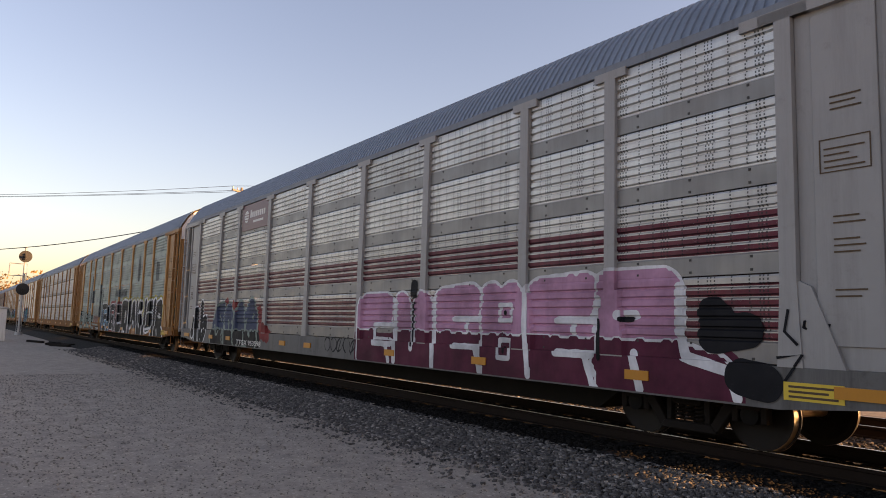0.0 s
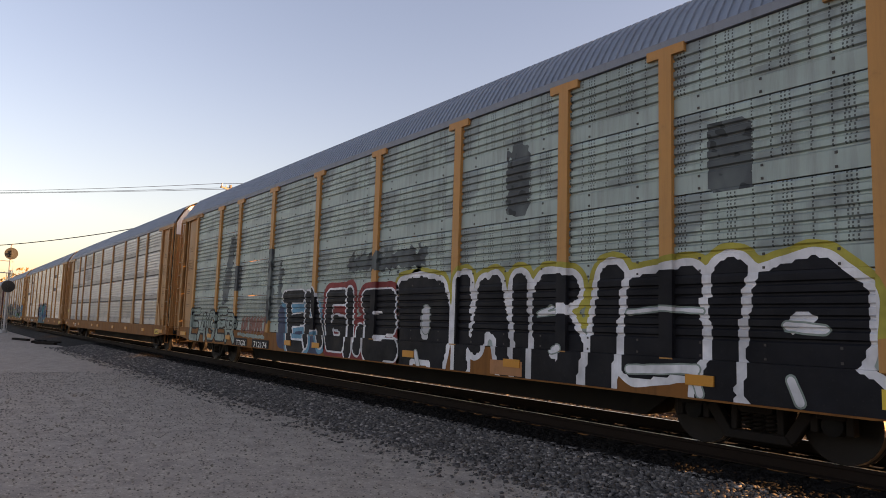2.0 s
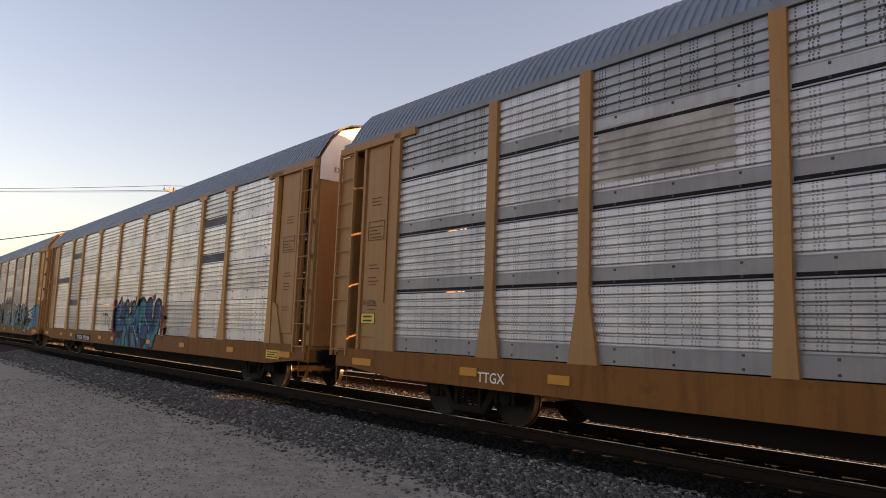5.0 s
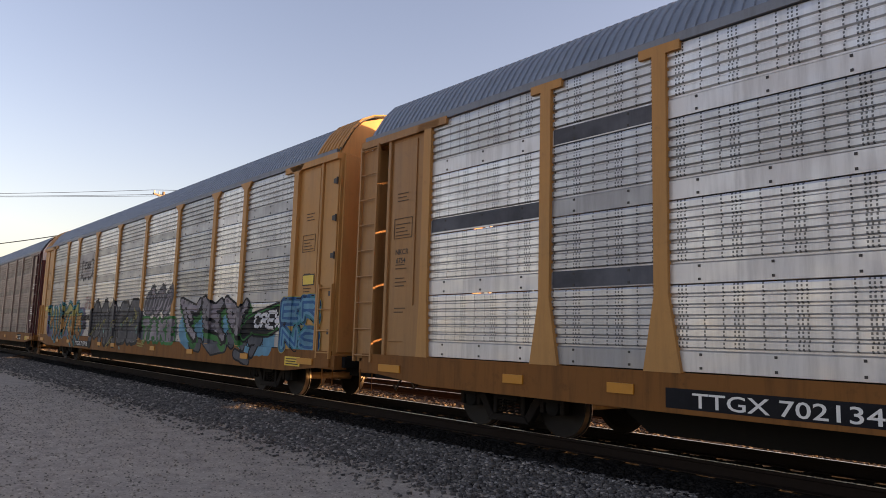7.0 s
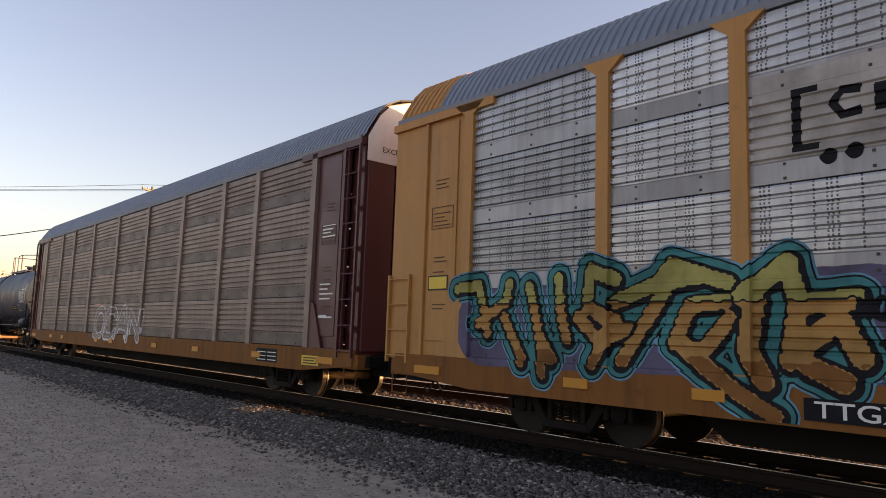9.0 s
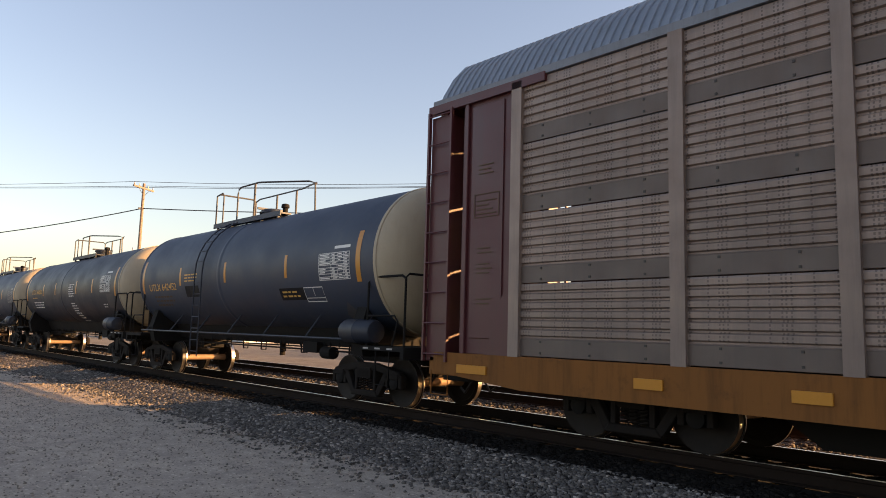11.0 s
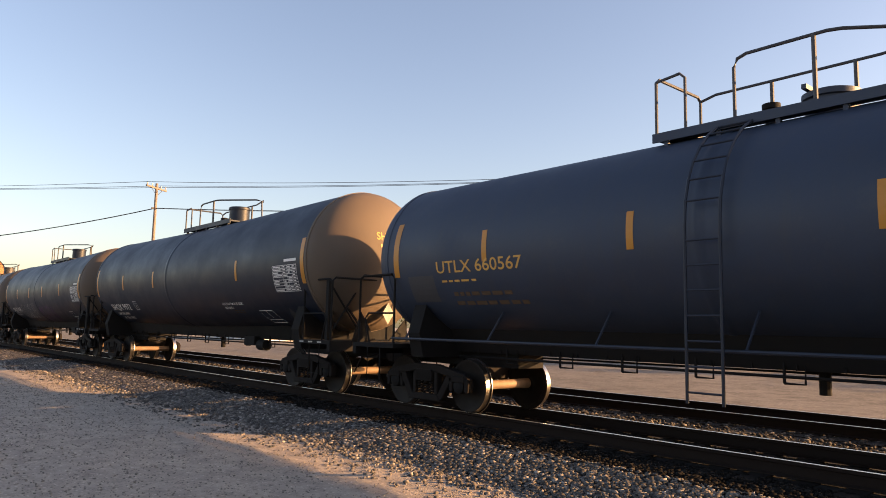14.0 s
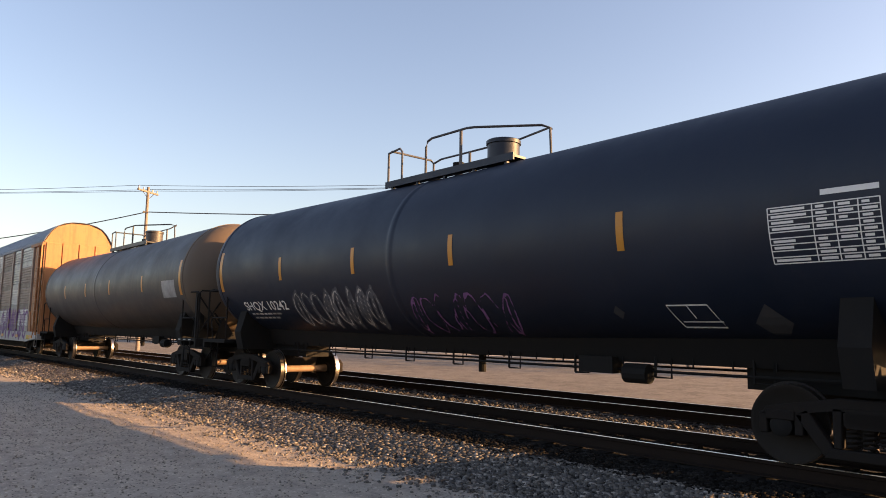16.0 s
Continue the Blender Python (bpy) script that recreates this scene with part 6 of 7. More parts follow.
SPIKED_GREY.append(strokes(0.12, [(8.25, 2.25), (9.15, 1.9), (9.45, 2.15)], [(8.3, 2.25), (8.55, 1.8), (8.8, 1.6)], [(9.15, 1.9), (9.1, 1.45)], [(8.8, 2.05), (8.85, 1.8)]))
SLATE_FEET = []
SLATE_FEET.append(strokes(0.16, [(7.05, 1.25), (7.55, 1), (8.35, 1.1)], [(8.55, 1.35), (8.8, 1.2)], [(6.15, 1.1), (6.65, 1.05)]))
SLATE_FEET.append(strokes(0.1, [(9.3, 1.4), (9.45, 1.1)], [(9.75, 1.25), (10.3, 1.3), (9.95, 0.95)], [(9.05, 0.9), (9.75, 0.75)]))
BANNER = []
BANNER.append(strokes(0.22, [(9.65, 1.6), (10, 1.7), (10.6, 1.8), (11.15, 1.9)], [(10, 1.6), (10.65, 1.6), (11.1, 1.75)], [(9.4, 1.45), (9.7, 1.6)]))
spray(yellowc, [q for k in SLATE_FEET for q in k], [("s_black", 0.05), ("s_slate", 0.0)], 0.3, over=1)
spray(yellowc, SPIKED_GREY, [("s_green", 0.10, None, None, 0.1, -0.16), ("s_black", 0.055, None, None, 0.05, -0.05), ("s_black", 0.045), ("s_lilac", 0.0, None, None, 0, 0, "lilac-grey spray letters on sky blue"), ("s_white", (-0.015, 0.01))], over=3, divide=0.03)
spray(yellowc, BANNER[0], [("s_black", 0.05), ("s_green", 0.0), ("s_black", -0.04)], 0.3, over=5)
spray(yellowc, word_lines("CREW", 9.95, 11.35, 1.52, 2.02, 0.045, 0.0, 0.10, 0.12, seed=17), [("s_white", 0.042, None, None, 0, 0, "white spray letters")], 0.15, step=0.025, over=8)
BLUE = dict(surface=lambda x, z: Y_POST - 0.004 if x < 11.857 else (-1.538 if z < 2.08 and x < 12.36 - 0.39 * max(0.0, z - 1.1) else -1.512), cuts_x=[11.855, 11.859], cuts_z=[2.07, 2.09])
spray(yellowc, word_lines("ER", 11.4, 13.0, 1.66, 2.28, 0.12, 0.03, 0.1, seed=21) + word_lines("NS", 11.4, 13.0, 1.02, 1.64, 0.12, 0.03, 0.1, seed=22), [("s_olive", 0.19), ("s_blue", 0.17), ("s_ocean", 0.15), ("s_sky", 0.09), ("s_blue", 0.03), ("s_black", (0.14, 0.016))], 0.3, step=0.03, **BLUE)
spray(yellowc, loop_lines(-5.6, -4.75, 2.2, 2.75, 4, 81), [("s_red", 0.012)], 0.1, step=0.03, over=8)
spray(yellowc, word_lines("NOVENTAS", -6.05, -4.75, 1.72, 2.02, 0.03, 0.0, 0.1, seed=82) + word_lines("9OS", -5.85, -5.15, 1.36, 1.66, 0.03, 0.0, 0.1, seed=83), [("s_black", 0.03)], 0.1, step=0.025, over=9)

mark(yellowc, "warning_sticker", lambda bm: quad(bm, 12.2, 12.7, 2.5, 2.75), "ink", 3, "yellow warning sticker with black border", surface=lambda x, z: -1.505, cuts_x=[], cuts_z=[])
mark(yellowc, "sticker_face", lambda bm: quad(bm, 12.225, 12.675, 2.525, 2.725), "warn", 4, surface=lambda x, z: -1.505, cuts_x=[], cuts_z=[])
mark(yellowc, "warning_sticker", lambda bm: quad(bm, -12.7, -12.2, 2.2, 2.45), "ink", 3, "yellow warning sticker with black border", surface=lambda x, z: -1.505, cuts_x=[], cuts_z=[])
mark(yellowc, "sticker_face", lambda bm: quad(bm, -12.675, -12.225, 2.225, 2.425), "warn", 4, surface=lambda x, z: -1.505, cuts_x=[], cuts_z=[])

# dusty brown car with maroon ends
brownc = autorack(CENTRES[6], "dusty brown autorack with dark maroon ends and pale scrawl", "maroon", "brown", "rustyellow", lambda i, j: "brown", base=0.10, cap="I")
mark(brownc, "sill_plate", lambda bm: (quad(bm, 9.6, 10.6, 0.72, 1.02),), "s_black", 1)
mark(brownc, "sill_plate_lines", lambda bm: [quad(bm, 9.66 + 0.48 * i, 10.06 + 0.48 * i, 0.76 + 0.085 * k, 0.78 + 0.085 * k) for i in range(2) for k in range(3)], "stencil", 2)
mark(brownc, "end_stencil", lambda bm: [quad(bm, 12.15, 12.66 - 0.1 * (k % 3), z, z + 0.03) for k, z in enumerate((3.62, 3.55, 3.48, 3.4, 2.4, 2.3, 2.2, 2.1, 1.75, 1.72))], "stencil", 1, surface=lambda x, z: -1.505, cuts_x=[], cuts_z=[])
spray(brownc, word_letters("OCAN", -3.5, 1.6, 0.85, 2.15, 0.12, 0.05, 0.3, 0.15, seed=31), [("s_white", 0.15), ("brown", 0.105, None, None, 0, 0, "letters left bare inside a pale chalky outline"), ("s_chalk", 0.016)], step=0.035)

# ---- tank cars ----
def head_depth(radius):
    """The wide black tanks have deeper heads than the older ones."""
    return 0.78 if radius < 1.55 else 0.91


def tank_car(front, rear, label, shell, head, stripes, platform, cap=False, brake_front=True, side_rail=True, size=(1.60, 2.90), steps_on=True, rail_h=0.72, sag=0.0):
    """A tank car between two head seams (front and rear, given along the train)."""
    cx, half = (front + rear) / 2, (front - rear) / 2
    car = thing("tank_car", label, "railroad car", "freight train")
    MOVING.append((car, cx))
    TANK_R, TANK_Z = size
    top = TANK_R + TANK_Z - sag * 0.8
    low = TANK_Z - TANK_R
    k = "%.2f%.2f" % (half, TANK_R)

    def tank_y(x, z):
        return -math.sqrt(max(0.01, TANK_R ** 2 - (z - TANK_Z + sag * (1 - abs(x) / half)) ** 2))

    def barrel(bm):
        lathe(bm, [(-half, TANK_R), (-half * 0.6, TANK_R), (-half * 0.3, TANK_R), (-0.68, TANK_R), (-0.62, TANK_R), (-0.60, TANK_R + 0.012), (-0.5, TANK_R + 0.012), (-0.48, TANK_R), (-0.42, TANK_R), (half * 0.3, TANK_R), (half * 0.6, TANK_R), (half, TANK_R)], "x", 64, (0, 0, TANK_Z))
        for v in bm.verts:
            v.co.z -= sag * (1 - abs(v.co.x) / half)
    part("shell", barrel, M[shell], car, key="barrel" + k, smooth=True)
    for q in (-1, 1):
        prof = [(half + 0.03 + head_depth(TANK_R) * math.sin(a), (TANK_R - 0.004) * math.cos(a)) for a in np.linspace(0.0, 1.55, 20)]
        # Front head has its own colour, the rear head takes the shell's
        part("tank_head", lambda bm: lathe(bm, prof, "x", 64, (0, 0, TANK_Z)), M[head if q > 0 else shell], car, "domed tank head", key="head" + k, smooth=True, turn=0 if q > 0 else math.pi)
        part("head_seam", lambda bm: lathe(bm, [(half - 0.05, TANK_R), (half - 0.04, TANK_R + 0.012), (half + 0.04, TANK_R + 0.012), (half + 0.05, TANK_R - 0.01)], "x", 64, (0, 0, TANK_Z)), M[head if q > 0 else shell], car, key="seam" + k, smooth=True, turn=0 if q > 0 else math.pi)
        xt = half - 0.75
        part("saddle", lambda bm: (prism(bm, [(-1.25, 0.92), (1.25, 0.92), (1.35, 1.35), (1.2, low + 0.55), (1.0, low + 0.36), (0.5, low + 0.07), (0, low), (-0.5, low + 0.07), (-1.0, low + 0.36), (-1.2, low + 0.55), (-1.35, 1.35)], "x", xt - 0.16, xt + 0.16),
                                   box(bm, xt - 1.6, half + 1.0, -0.32, 0.32, 0.78, 1.06), box(bm, xt - 0.3, xt + 0.3, -0.4, 0.4, 0.78, 0.9)), M["under"], car, "black bolster and stub sill", key="saddle" + k, turn=0 if q > 0 else math.pi)
        part("end_platform", lambda bm: (box(bm, half - 0.35, half + 0.95, -1.5, 1.5, 1.06, 1.14), box(bm, half + 0.85, half + 0.95, -1.5, 1.5, 0.92, 1.06)), M["under"], car, key="plat" + k, turn=0 if q > 0 else math.pi)

        def rails(bm):
            e = half + 0.86
            tube(bm, [(e, -1.42, 1.1), (e, -1.42, 2.38), (e, -1.34, 2.45), (e, 1.34, 2.45), (e, 1.42, 2.38), (e, 1.42, 1.1)], 0.022, 8)
            for y in (-1.42, 1.42):
                tube(bm, [(half - 0.25, y, 1.1), (half - 0.25, y, 2.32), (half - 0.15, y, 2.42), (e - 0.1, y, 2.42), (e, y, 2.36)], 0.022, 8)
                tube(bm, [(half - 0.25, y, 1.7), (e - 0.3, y, 1.7), (e - 0.2, y, 1.6), (e - 0.35, y, 1.14)], 0.018, 8)
                tube(bm, [(half + 0.1, y * 1.03, 1.06), (half + 0.1, y * 1.03, 0.45), (half + 0.5, y * 1.03, 0.45), (half + 0.5, y * 1.03, 1.06)], 0.018, 6)
        part("end_railing", rails, M["under"], car, "black pipe end railing", key="erails" + k, smooth=True, turn=0 if q > 0 else math.pi)
        coupler(car, q * (half + 1.02), q)
        truck(car, q * xt)
    part("bottom_skid", lambda bm: prism(bm, [(-0.42, low - 0.28), (0.42, low - 0.28), (0.62, low + 0.16), (-0.62, low + 0.16)], "x", -half + 0.6, half - 0.6), M["under"], car, key="skid" + k)
    if brake_front:
        def wheel(bm):
            c = Vector((half + 0.92, -0.55, 2.15))
            pts = [c + Vector((0, 0.28 * math.cos(a), 0.28 * math.sin(a))) for a in np.linspace(0, 2 * math.pi, 21)]
            tube(bm, pts, 0.018, 6)
            for a in np.linspace(0, 2 * math.pi, 7)[:-1]:
                tube(bm, [c, c + Vector((0, 0.28 * math.cos(a), 0.28 * math.sin(a)))], 0.012, 5)
            box(bm, half + 0.62, half + 0.9, -0.72, -0.38, 1.9, 2.35)
            box(bm, half + 0.7, half + 0.8, -0.62, -0.48, 1.1, 1.9)
        part("hand_brake", wheel, M["under"], car, "black hand-brake wheel and housing", key="hb" + k)
        part("air_reservoir", lambda bm: lathe(bm, [(half - 1.05, 0.03), (half - 1.02, 0.2), (half - 0.95, 0.23), (half - 0.55, 0.23), (half - 0.53, 0.24), (half - 0.51, 0.23), (half - 0.12, 0.23), (half - 0.05, 0.2), (half - 0.02, 0.03)], "x", 18, (0, -1.36, 1.40)), M["blue_tank"], car, "sooty black air reservoir", key="air" + k, smooth=True)
    else:
        part("end_frame", lambda bm: (box(bm, half + 0.18, half + 0.27, -1.12, -1.0, 1.1, 2.42), box(bm, half + 0.15, half + 0.3, -1.1, 0.2, 2.36, 2.47), tube(bm, [(half + 0.3, -1.05, 2.3), (half + 0.8, -0.4, 1.15)], 0.03, 6), box(bm, half + 0.5, half + 0.62, -0.3, 0.3, 2.28, 2.44)), M["under"], car, "black end post and crossbar", key="ef" + k)
        part("end_post", lambda bm: box(bm, half + 0.62, half + 0.72, -1.42, -1.32, 1.1, 2.4), M["under"], car, key="ep" + k)
        part("gusset", lambda bm: prism(bm, [(-0.95, 1.14), (-0.35, 1.14), (-0.75, 1.75)], "x", half + 0.94, half + 0.97), M["under"], car, key="gus" + k)
        part("gusset", lambda bm: prism(bm, [(0.0, 1.14), (0.55, 1.14), (0.42, 1.6)], "x", half + 0.94, half + 0.97), M["under"], car, key="gut" + k)
        part("end_brace", lambda bm: (tube(bm, [(half + 0.66, -1.36, 2.35), (half + 0.7, -0.5, 1.2)], 0.022, 6), tube(bm, [(half + 0.66, -1.36, 1.2), (half + 0.7, -0.6, 2.35)], 0.022, 6)), M["under"], car, key="eb" + k)
        part("head_placard", lambda bm: (bm.faces.new([bm.verts.new((half + 0.78, y, z)) for y, z in ((0.1, 1.50), (0.26, 1.74), (0.1, 1.98), (-0.06, 1.74))]), None)[-1], M["s_chalk"], car, "pale diamond placard on the tank head", key="hpl" + k)
    for i in range(3):
        part("deck_print", lambda bm: box(bm, 0, 0.16, -1.506, -1.502, 1.085, 1.115), M["s_chalk"], car, "small pale stencilled print", at=(half - 0.25 + 0.36 * i, 0, 0), key="dpr")
    # top fittings
    p0, p1 = platform[0] - cx, platform[1] - cx
    pc = (p0 + p1) / 2

    def walkway(bm):
        box(bm, p0, p1, -0.64, -0.34, top - 0.03, top + 0.01)
        box(bm, p0, p1, 0.34, 0.64, top - 0.03, top + 0.01)
        box(bm, p0, p0 + 0.5, -0.64, 0.64, top - 0.02, top + 0.02)
        for x in np.linspace(p0 + 0.2, p1 - 0.2, 5):
            for y in (-0.6, 0.6):
                box(bm, x - 0.03, x + 0.03, y - 0.03, y + 0.03, top - 0.35, top - 0.03)
        box(bm, p0, p1, -0.66, -0.63, top - 0.08, top + 0.05)
    part("walkway", walkway, M[shell], car)

    def railing(bm):
        h, y = top + rail_h, 0.62
        m = (p0 + p1) / 2 - 0.55
        tube(bm, [(m, -y, top), (m, -y, h - 0.15), (m + 0.05, -y, h - 0.04), (m + 0.17, -y, h), (pc + 0.6, -y, h), (pc + 0.75, -y + 0.06, h), (p1 - 0.1, 0.2, h), (p1, 0.32, h - 0.04), (p1, 0.36, top - 0.05)], 0.024, 8)
        tube(bm, [(p0 + 0.05, -y, top), (p0 + 0.05, -y, h - 0.06), (p0 + 0.05, -y + 0.08, h), (p0 + 0.05, y - 0.08, h), (p0 + 0.05, y, h - 0.06), (p0 + 0.05, y, top)], 0.024, 8)
        tube(bm, [(p0 + 0.05, y, h - 0.06), (p0 + 0.3, y, h), (pc + 0.8, y, h), (p1 - 0.1, y - 0.2, h), (p1, 0.36, h - 0.06)], 0.022, 8)
        tube(bm, [(p0 + 0.05, -y, h - 0.06), (p0 + 0.42, -y, h - 0.02), (p0 + 0.5, -y, h - 0.1), (p0 + 0.5, -y, top)], 0.022, 8)
        for x, q in ((pc + 0.45, -y), (pc - 0.6, y), (pc + 0.5, y)):
            tube(bm, [(x, q, h), (x, q, top)], 0.03, 8)
    part("top_railing", railing, M["greyplate"], car, "dark pipe railing round the top fittings", smooth=True)
    if cap:
        part("dome_cap", lambda bm: lathe(bm, [(top - 0.1, 0.30), (top + 0.44, 0.30), (top + 0.45, 0.325), (top + 0.51, 0.325), (top + 0.53, 0.30), (top + 0.54, 0.05)], "z", 28, (pc + 0.95, 0, 0)), M[shell], car, "grey-black cylindrical dome housing", smooth=True)
    else:
        part("manway", lambda bm: (lathe(bm, [(top - 0.1, 0.30), (top + 0.2, 0.30), (top + 0.21, 0.34), (top + 0.28, 0.34), (top + 0.31, 0.26), (top + 0.32, 0.05)], "z", 24, (pc + 0.4, 0, 0)), box(bm, pc + 0.2, pc + 0.26, -0.4, 0.4, top + 0.3, top + 0.36)), M[shell], car, smooth=True)
        part("vent_valve", lambda bm: lathe(bm, [(top - 0.05, 0.07), (top + 0.25, 0.07), (top + 0.27, 0.11), (top + 0.36, 0.1), (top + 0.38, 0.03)], "z", 12, (pc + 1.2, -0.1, 0)), M["under"], car, smooth=True)
    part("valve", lambda bm: lathe(bm, [(top - 0.05, 0.08), (top + 0.27, 0.08), (top + 0.29, 0.12), (top + 0.36, 0.12), (top + 0.38, 0.04)], "z", 12, (pc - 0.4, 0.12, 0)), M["under"], car, smooth=True)

    def side_ladder(bm):
        arc = [(-(TANK_R + 0.12) * math.cos(a), TANK_Z + (TANK_R + 0.1) * math.sin(a)) for a in np.linspace(0.0, 1.12, 7)]
        for x in (pc - 0.75, pc - 0.30):
            tube(bm, [(x, -TANK_R - 0.12, 0.62)] + [(x, y, z) for y, z in arc], 0.020, 6)
        for y, z in [(-TANK_R - 0.12, z) for z in np.arange(0.75, TANK_Z, 0.3)] + arc[1:]:
            tube(bm, [(pc - 0.75, y, z), (pc - 0.30, y, z)], 0.014, 6)
    if steps_on:
        part("side_ladder", side_ladder, M["blue_tank"], car)
    if side_rail:
        part("running_rail", lambda bm: [tube(bm, [(-half + 0.2, y, 1.24), (half - 0.2, y, 1.24)], 0.025, 8) for y in (-1.42, 1.42)] + [tube(bm, [(x, y, 1.24), (x, y * 0.74, 1.72)], 0.018, 6) for x in np.linspace(-half + 0.6, half - 0.6, 7) for y in (-1.42, 1.42)], M["blue_tank"], car, "long blue-black pipe rail", key="rrail" + k)

    def belly(bm):
        lathe(bm, [(low - 0.3, 0.22), (low + 0.03, 0.3)], "z", 16, (0.3, 0, 0))
        tube(bm, [(0.3, 0, 1.05), (0.3, 0, 0.72)], 0.07, 10)
        for x in np.arange(-half + 1.5, half - 1.5, 0.55):
            tube(bm, [(x, -0.45, 1.02), (x, -0.45, low + 0.12)], 0.012, 5)
        box(bm, half * 0.42 - 0.3, half * 0.42 + 0.3, -0.6, -0.3, 0.88, 1.12)
        lathe(bm, [(half * 0.42 + 0.45, 0.03), (half * 0.42 + 0.47, 0.14), (half * 0.42 + 0.85, 0.14), (half * 0.42 + 0.87, 0.05)], "x", 12, (0, -0.5, 0.9))
        tube(bm, [(-half + 1, -0.45, 0.94), (half - 1, -0.45, 0.94)], 0.022, 6)
        tube(bm, [(-half + 1, 0.3, 0.95), (half - 1, 0.3, 0.98)], 0.018, 6)
        for x in np.linspace(-half + 2.2, half - 2.2, 9):
            tube(bm, [(x, -0.45, 0.86), (x, -0.45, low + 0.1)], 0.02, 5)
            tube(bm, [(x, -0.45, 0.86), (x + 0.25, -0.45, 0.86), (x + 0.25, -0.45, low)], 0.016, 5)
    part("brake_rigging", belly, M["under"], car, key="belly" + k)
    tk = dict(surface=tank_y, cuts_x=[], cuts_z=[TANK_Z + 0.09 * i for i in range(-16, 17)])
    for i, s in enumerate(stripes):
        tall = abs(s - front) < 0.9 or abs(s - rear) < 0.6
        z0, z1 = (2.35, 3.35) if tall else (2.52, 3.03)
        mark(car, "reflective_stripe", lambda bm: quad(bm, s - cx - (0.075 if tall else 0.055), s - cx + (0.075 if tall else 0.055), z0, z1), "reflector", 2, "amber vertical reflective stripe", **tk)
    return car, cx, tk


def data_table(car, tk, x0, x1, z0, z1, ink="stencil"):
    """The ruled capacity table stencilled on a tank; its writing too small to read."""
    def fill(bm):
        t = 0.012
        for z in np.linspace(z0, z1, 10):
            quad(bm, x0, x1, z - t / 2, z + t / 2)
        for x in (x0, x0 + (x1 - x0) * 0.42, x0 + (x1 - x0) * 0.62, x0 + (x1 - x0) * 0.82, x1):
            quad(bm, x - t / 2, x + t / 2, z0, z1)
        r = random.Random(5)
        for i in range(9):
            z = z0 + (i + 0.3) * (z1 - z0) / 9
            for a, b in ((0.03, 0.40), (0.45, 0.60), (0.65, 0.80), (0.85, 0.98)):
                if r.random() < 0.85:
                    quad(bm, x0 + (x1 - x0) * a, x0 + (x1 - x0) * (a + (b - a) * r.uniform(0.5, 1.0)), z, z + (z1 - z0) * 0.045)
        quad(bm, x0 + (x1 - x0) * 0.5, x1, z1 + 0.08, z1 + 0.14)
    mark(car, "data_table", fill, ink, 2, "white ruled data table", **tk)


def print_words(bm, x0, x1, z0, h, n, r):
    """Lines of unreadable print: short dashes of uneven length, with gaps like those between words."""
    for i in range(n):
        x, end = x0 + 0.02 * r.random(), x1 - (x1 - x0) * 0.25 * r.random()
        while x < end - 0.05:
            w = min(end - x, 0.09 + 0.16 * r.random())
            quad(bm, x, x + w, z0 + i * h + h * 0.28, z0 + i * h + h * 0.70)
            x += w + 0.035 + 0.03 * r.random()


def bars(car, tk, x0, x1, z0, z1, n, ink, label=""):
    r = random.Random(int(x0 * 100) + n)
    h = (z1 - z0) / n
    mark(car, "small_print", lambda bm: print_words(bm, x0, x1, z0, h, n, r), ink, 2, label, **tk)


def hollow(car, tk, x0, x1, z0, z1, skew=0.0, ink="stencil"):
    def fill(bm):
        t = 0.02
        ribbon(bm, [(x0, z0), (x1, z0), (x1 + skew, z1), (x0 + skew, z1), (x0, z0)], t)
        ribbon(bm, [((x0 + x1) / 2 + skew * 0.5, (z0 + z1) / 2 - 0.1 * (z1 - z0)), ((x0 + x1) / 2 + skew, z1)], t * 0.7)
        ribbon(bm, [(x0 + 0.02, z0 + 0.25 * (z1 - z0)), (x1, z0 + 0.25 * (z1 - z0))], t * 0.7)
    mark(car, "stencil_frame", fill, ink, 2, "white stencilled frame", **tk)


def head_print(car, front, cx, text, lines, ink, size=(1.60, 2.90)):
    """Stencil on the forward tank head."""
    bm = bm_new()
    TANK_R, TANK_Z = size
    x = front - cx
    if text:
        plain_text(bm, text, 0.0, 0.55, 0.17)
    for i in range(lines):
        quad(bm, 0.1 + 0.1 * i, 1.0 - 0.12 * i, 0.38 - 0.13 * i, 0.45 - 0.13 * i)
    for v in bm.verts:
        y, z = v.co.x * 0.92 - 0.35, v.co.z + TANK_Z - 0.1
        r = min(0.99, math.hypot(y, z - TANK_Z) / (TANK_R - 0.004))
        v.co = (x + 0.03 + head_depth(TANK_R) * math.sqrt(1 - r * r) + 0.012, y, z)
    part("head_stencil", bm, M[ink], car, "small stencilled lettering")


def placard(car, tk, x, z, s=0.2):
    mark(car, "diamond_placard", lambda bm: (bm.faces.new([bm.verts.new(p) for p in ((x - s, 0, z), (x, 0, z - s), (x + s, 0, z), (x, 0, z + s))])), "greyplate", 3, "grey diamond placard holder", **tk)


# yellow paint runs over the ends of this car's roof
for q in (-1, 1):
    part("roof_end", lambda bm: (roof_shape(bm, 12.55, 13.60), bm.transform(pose(0, 0, 0.02) @ Matrix.Diagonal((1, 1.016, 1.0, 1)))), M["yellow2"], yellowc, "yellow painted roof end", turn=0 if q > 0 else math.pi)

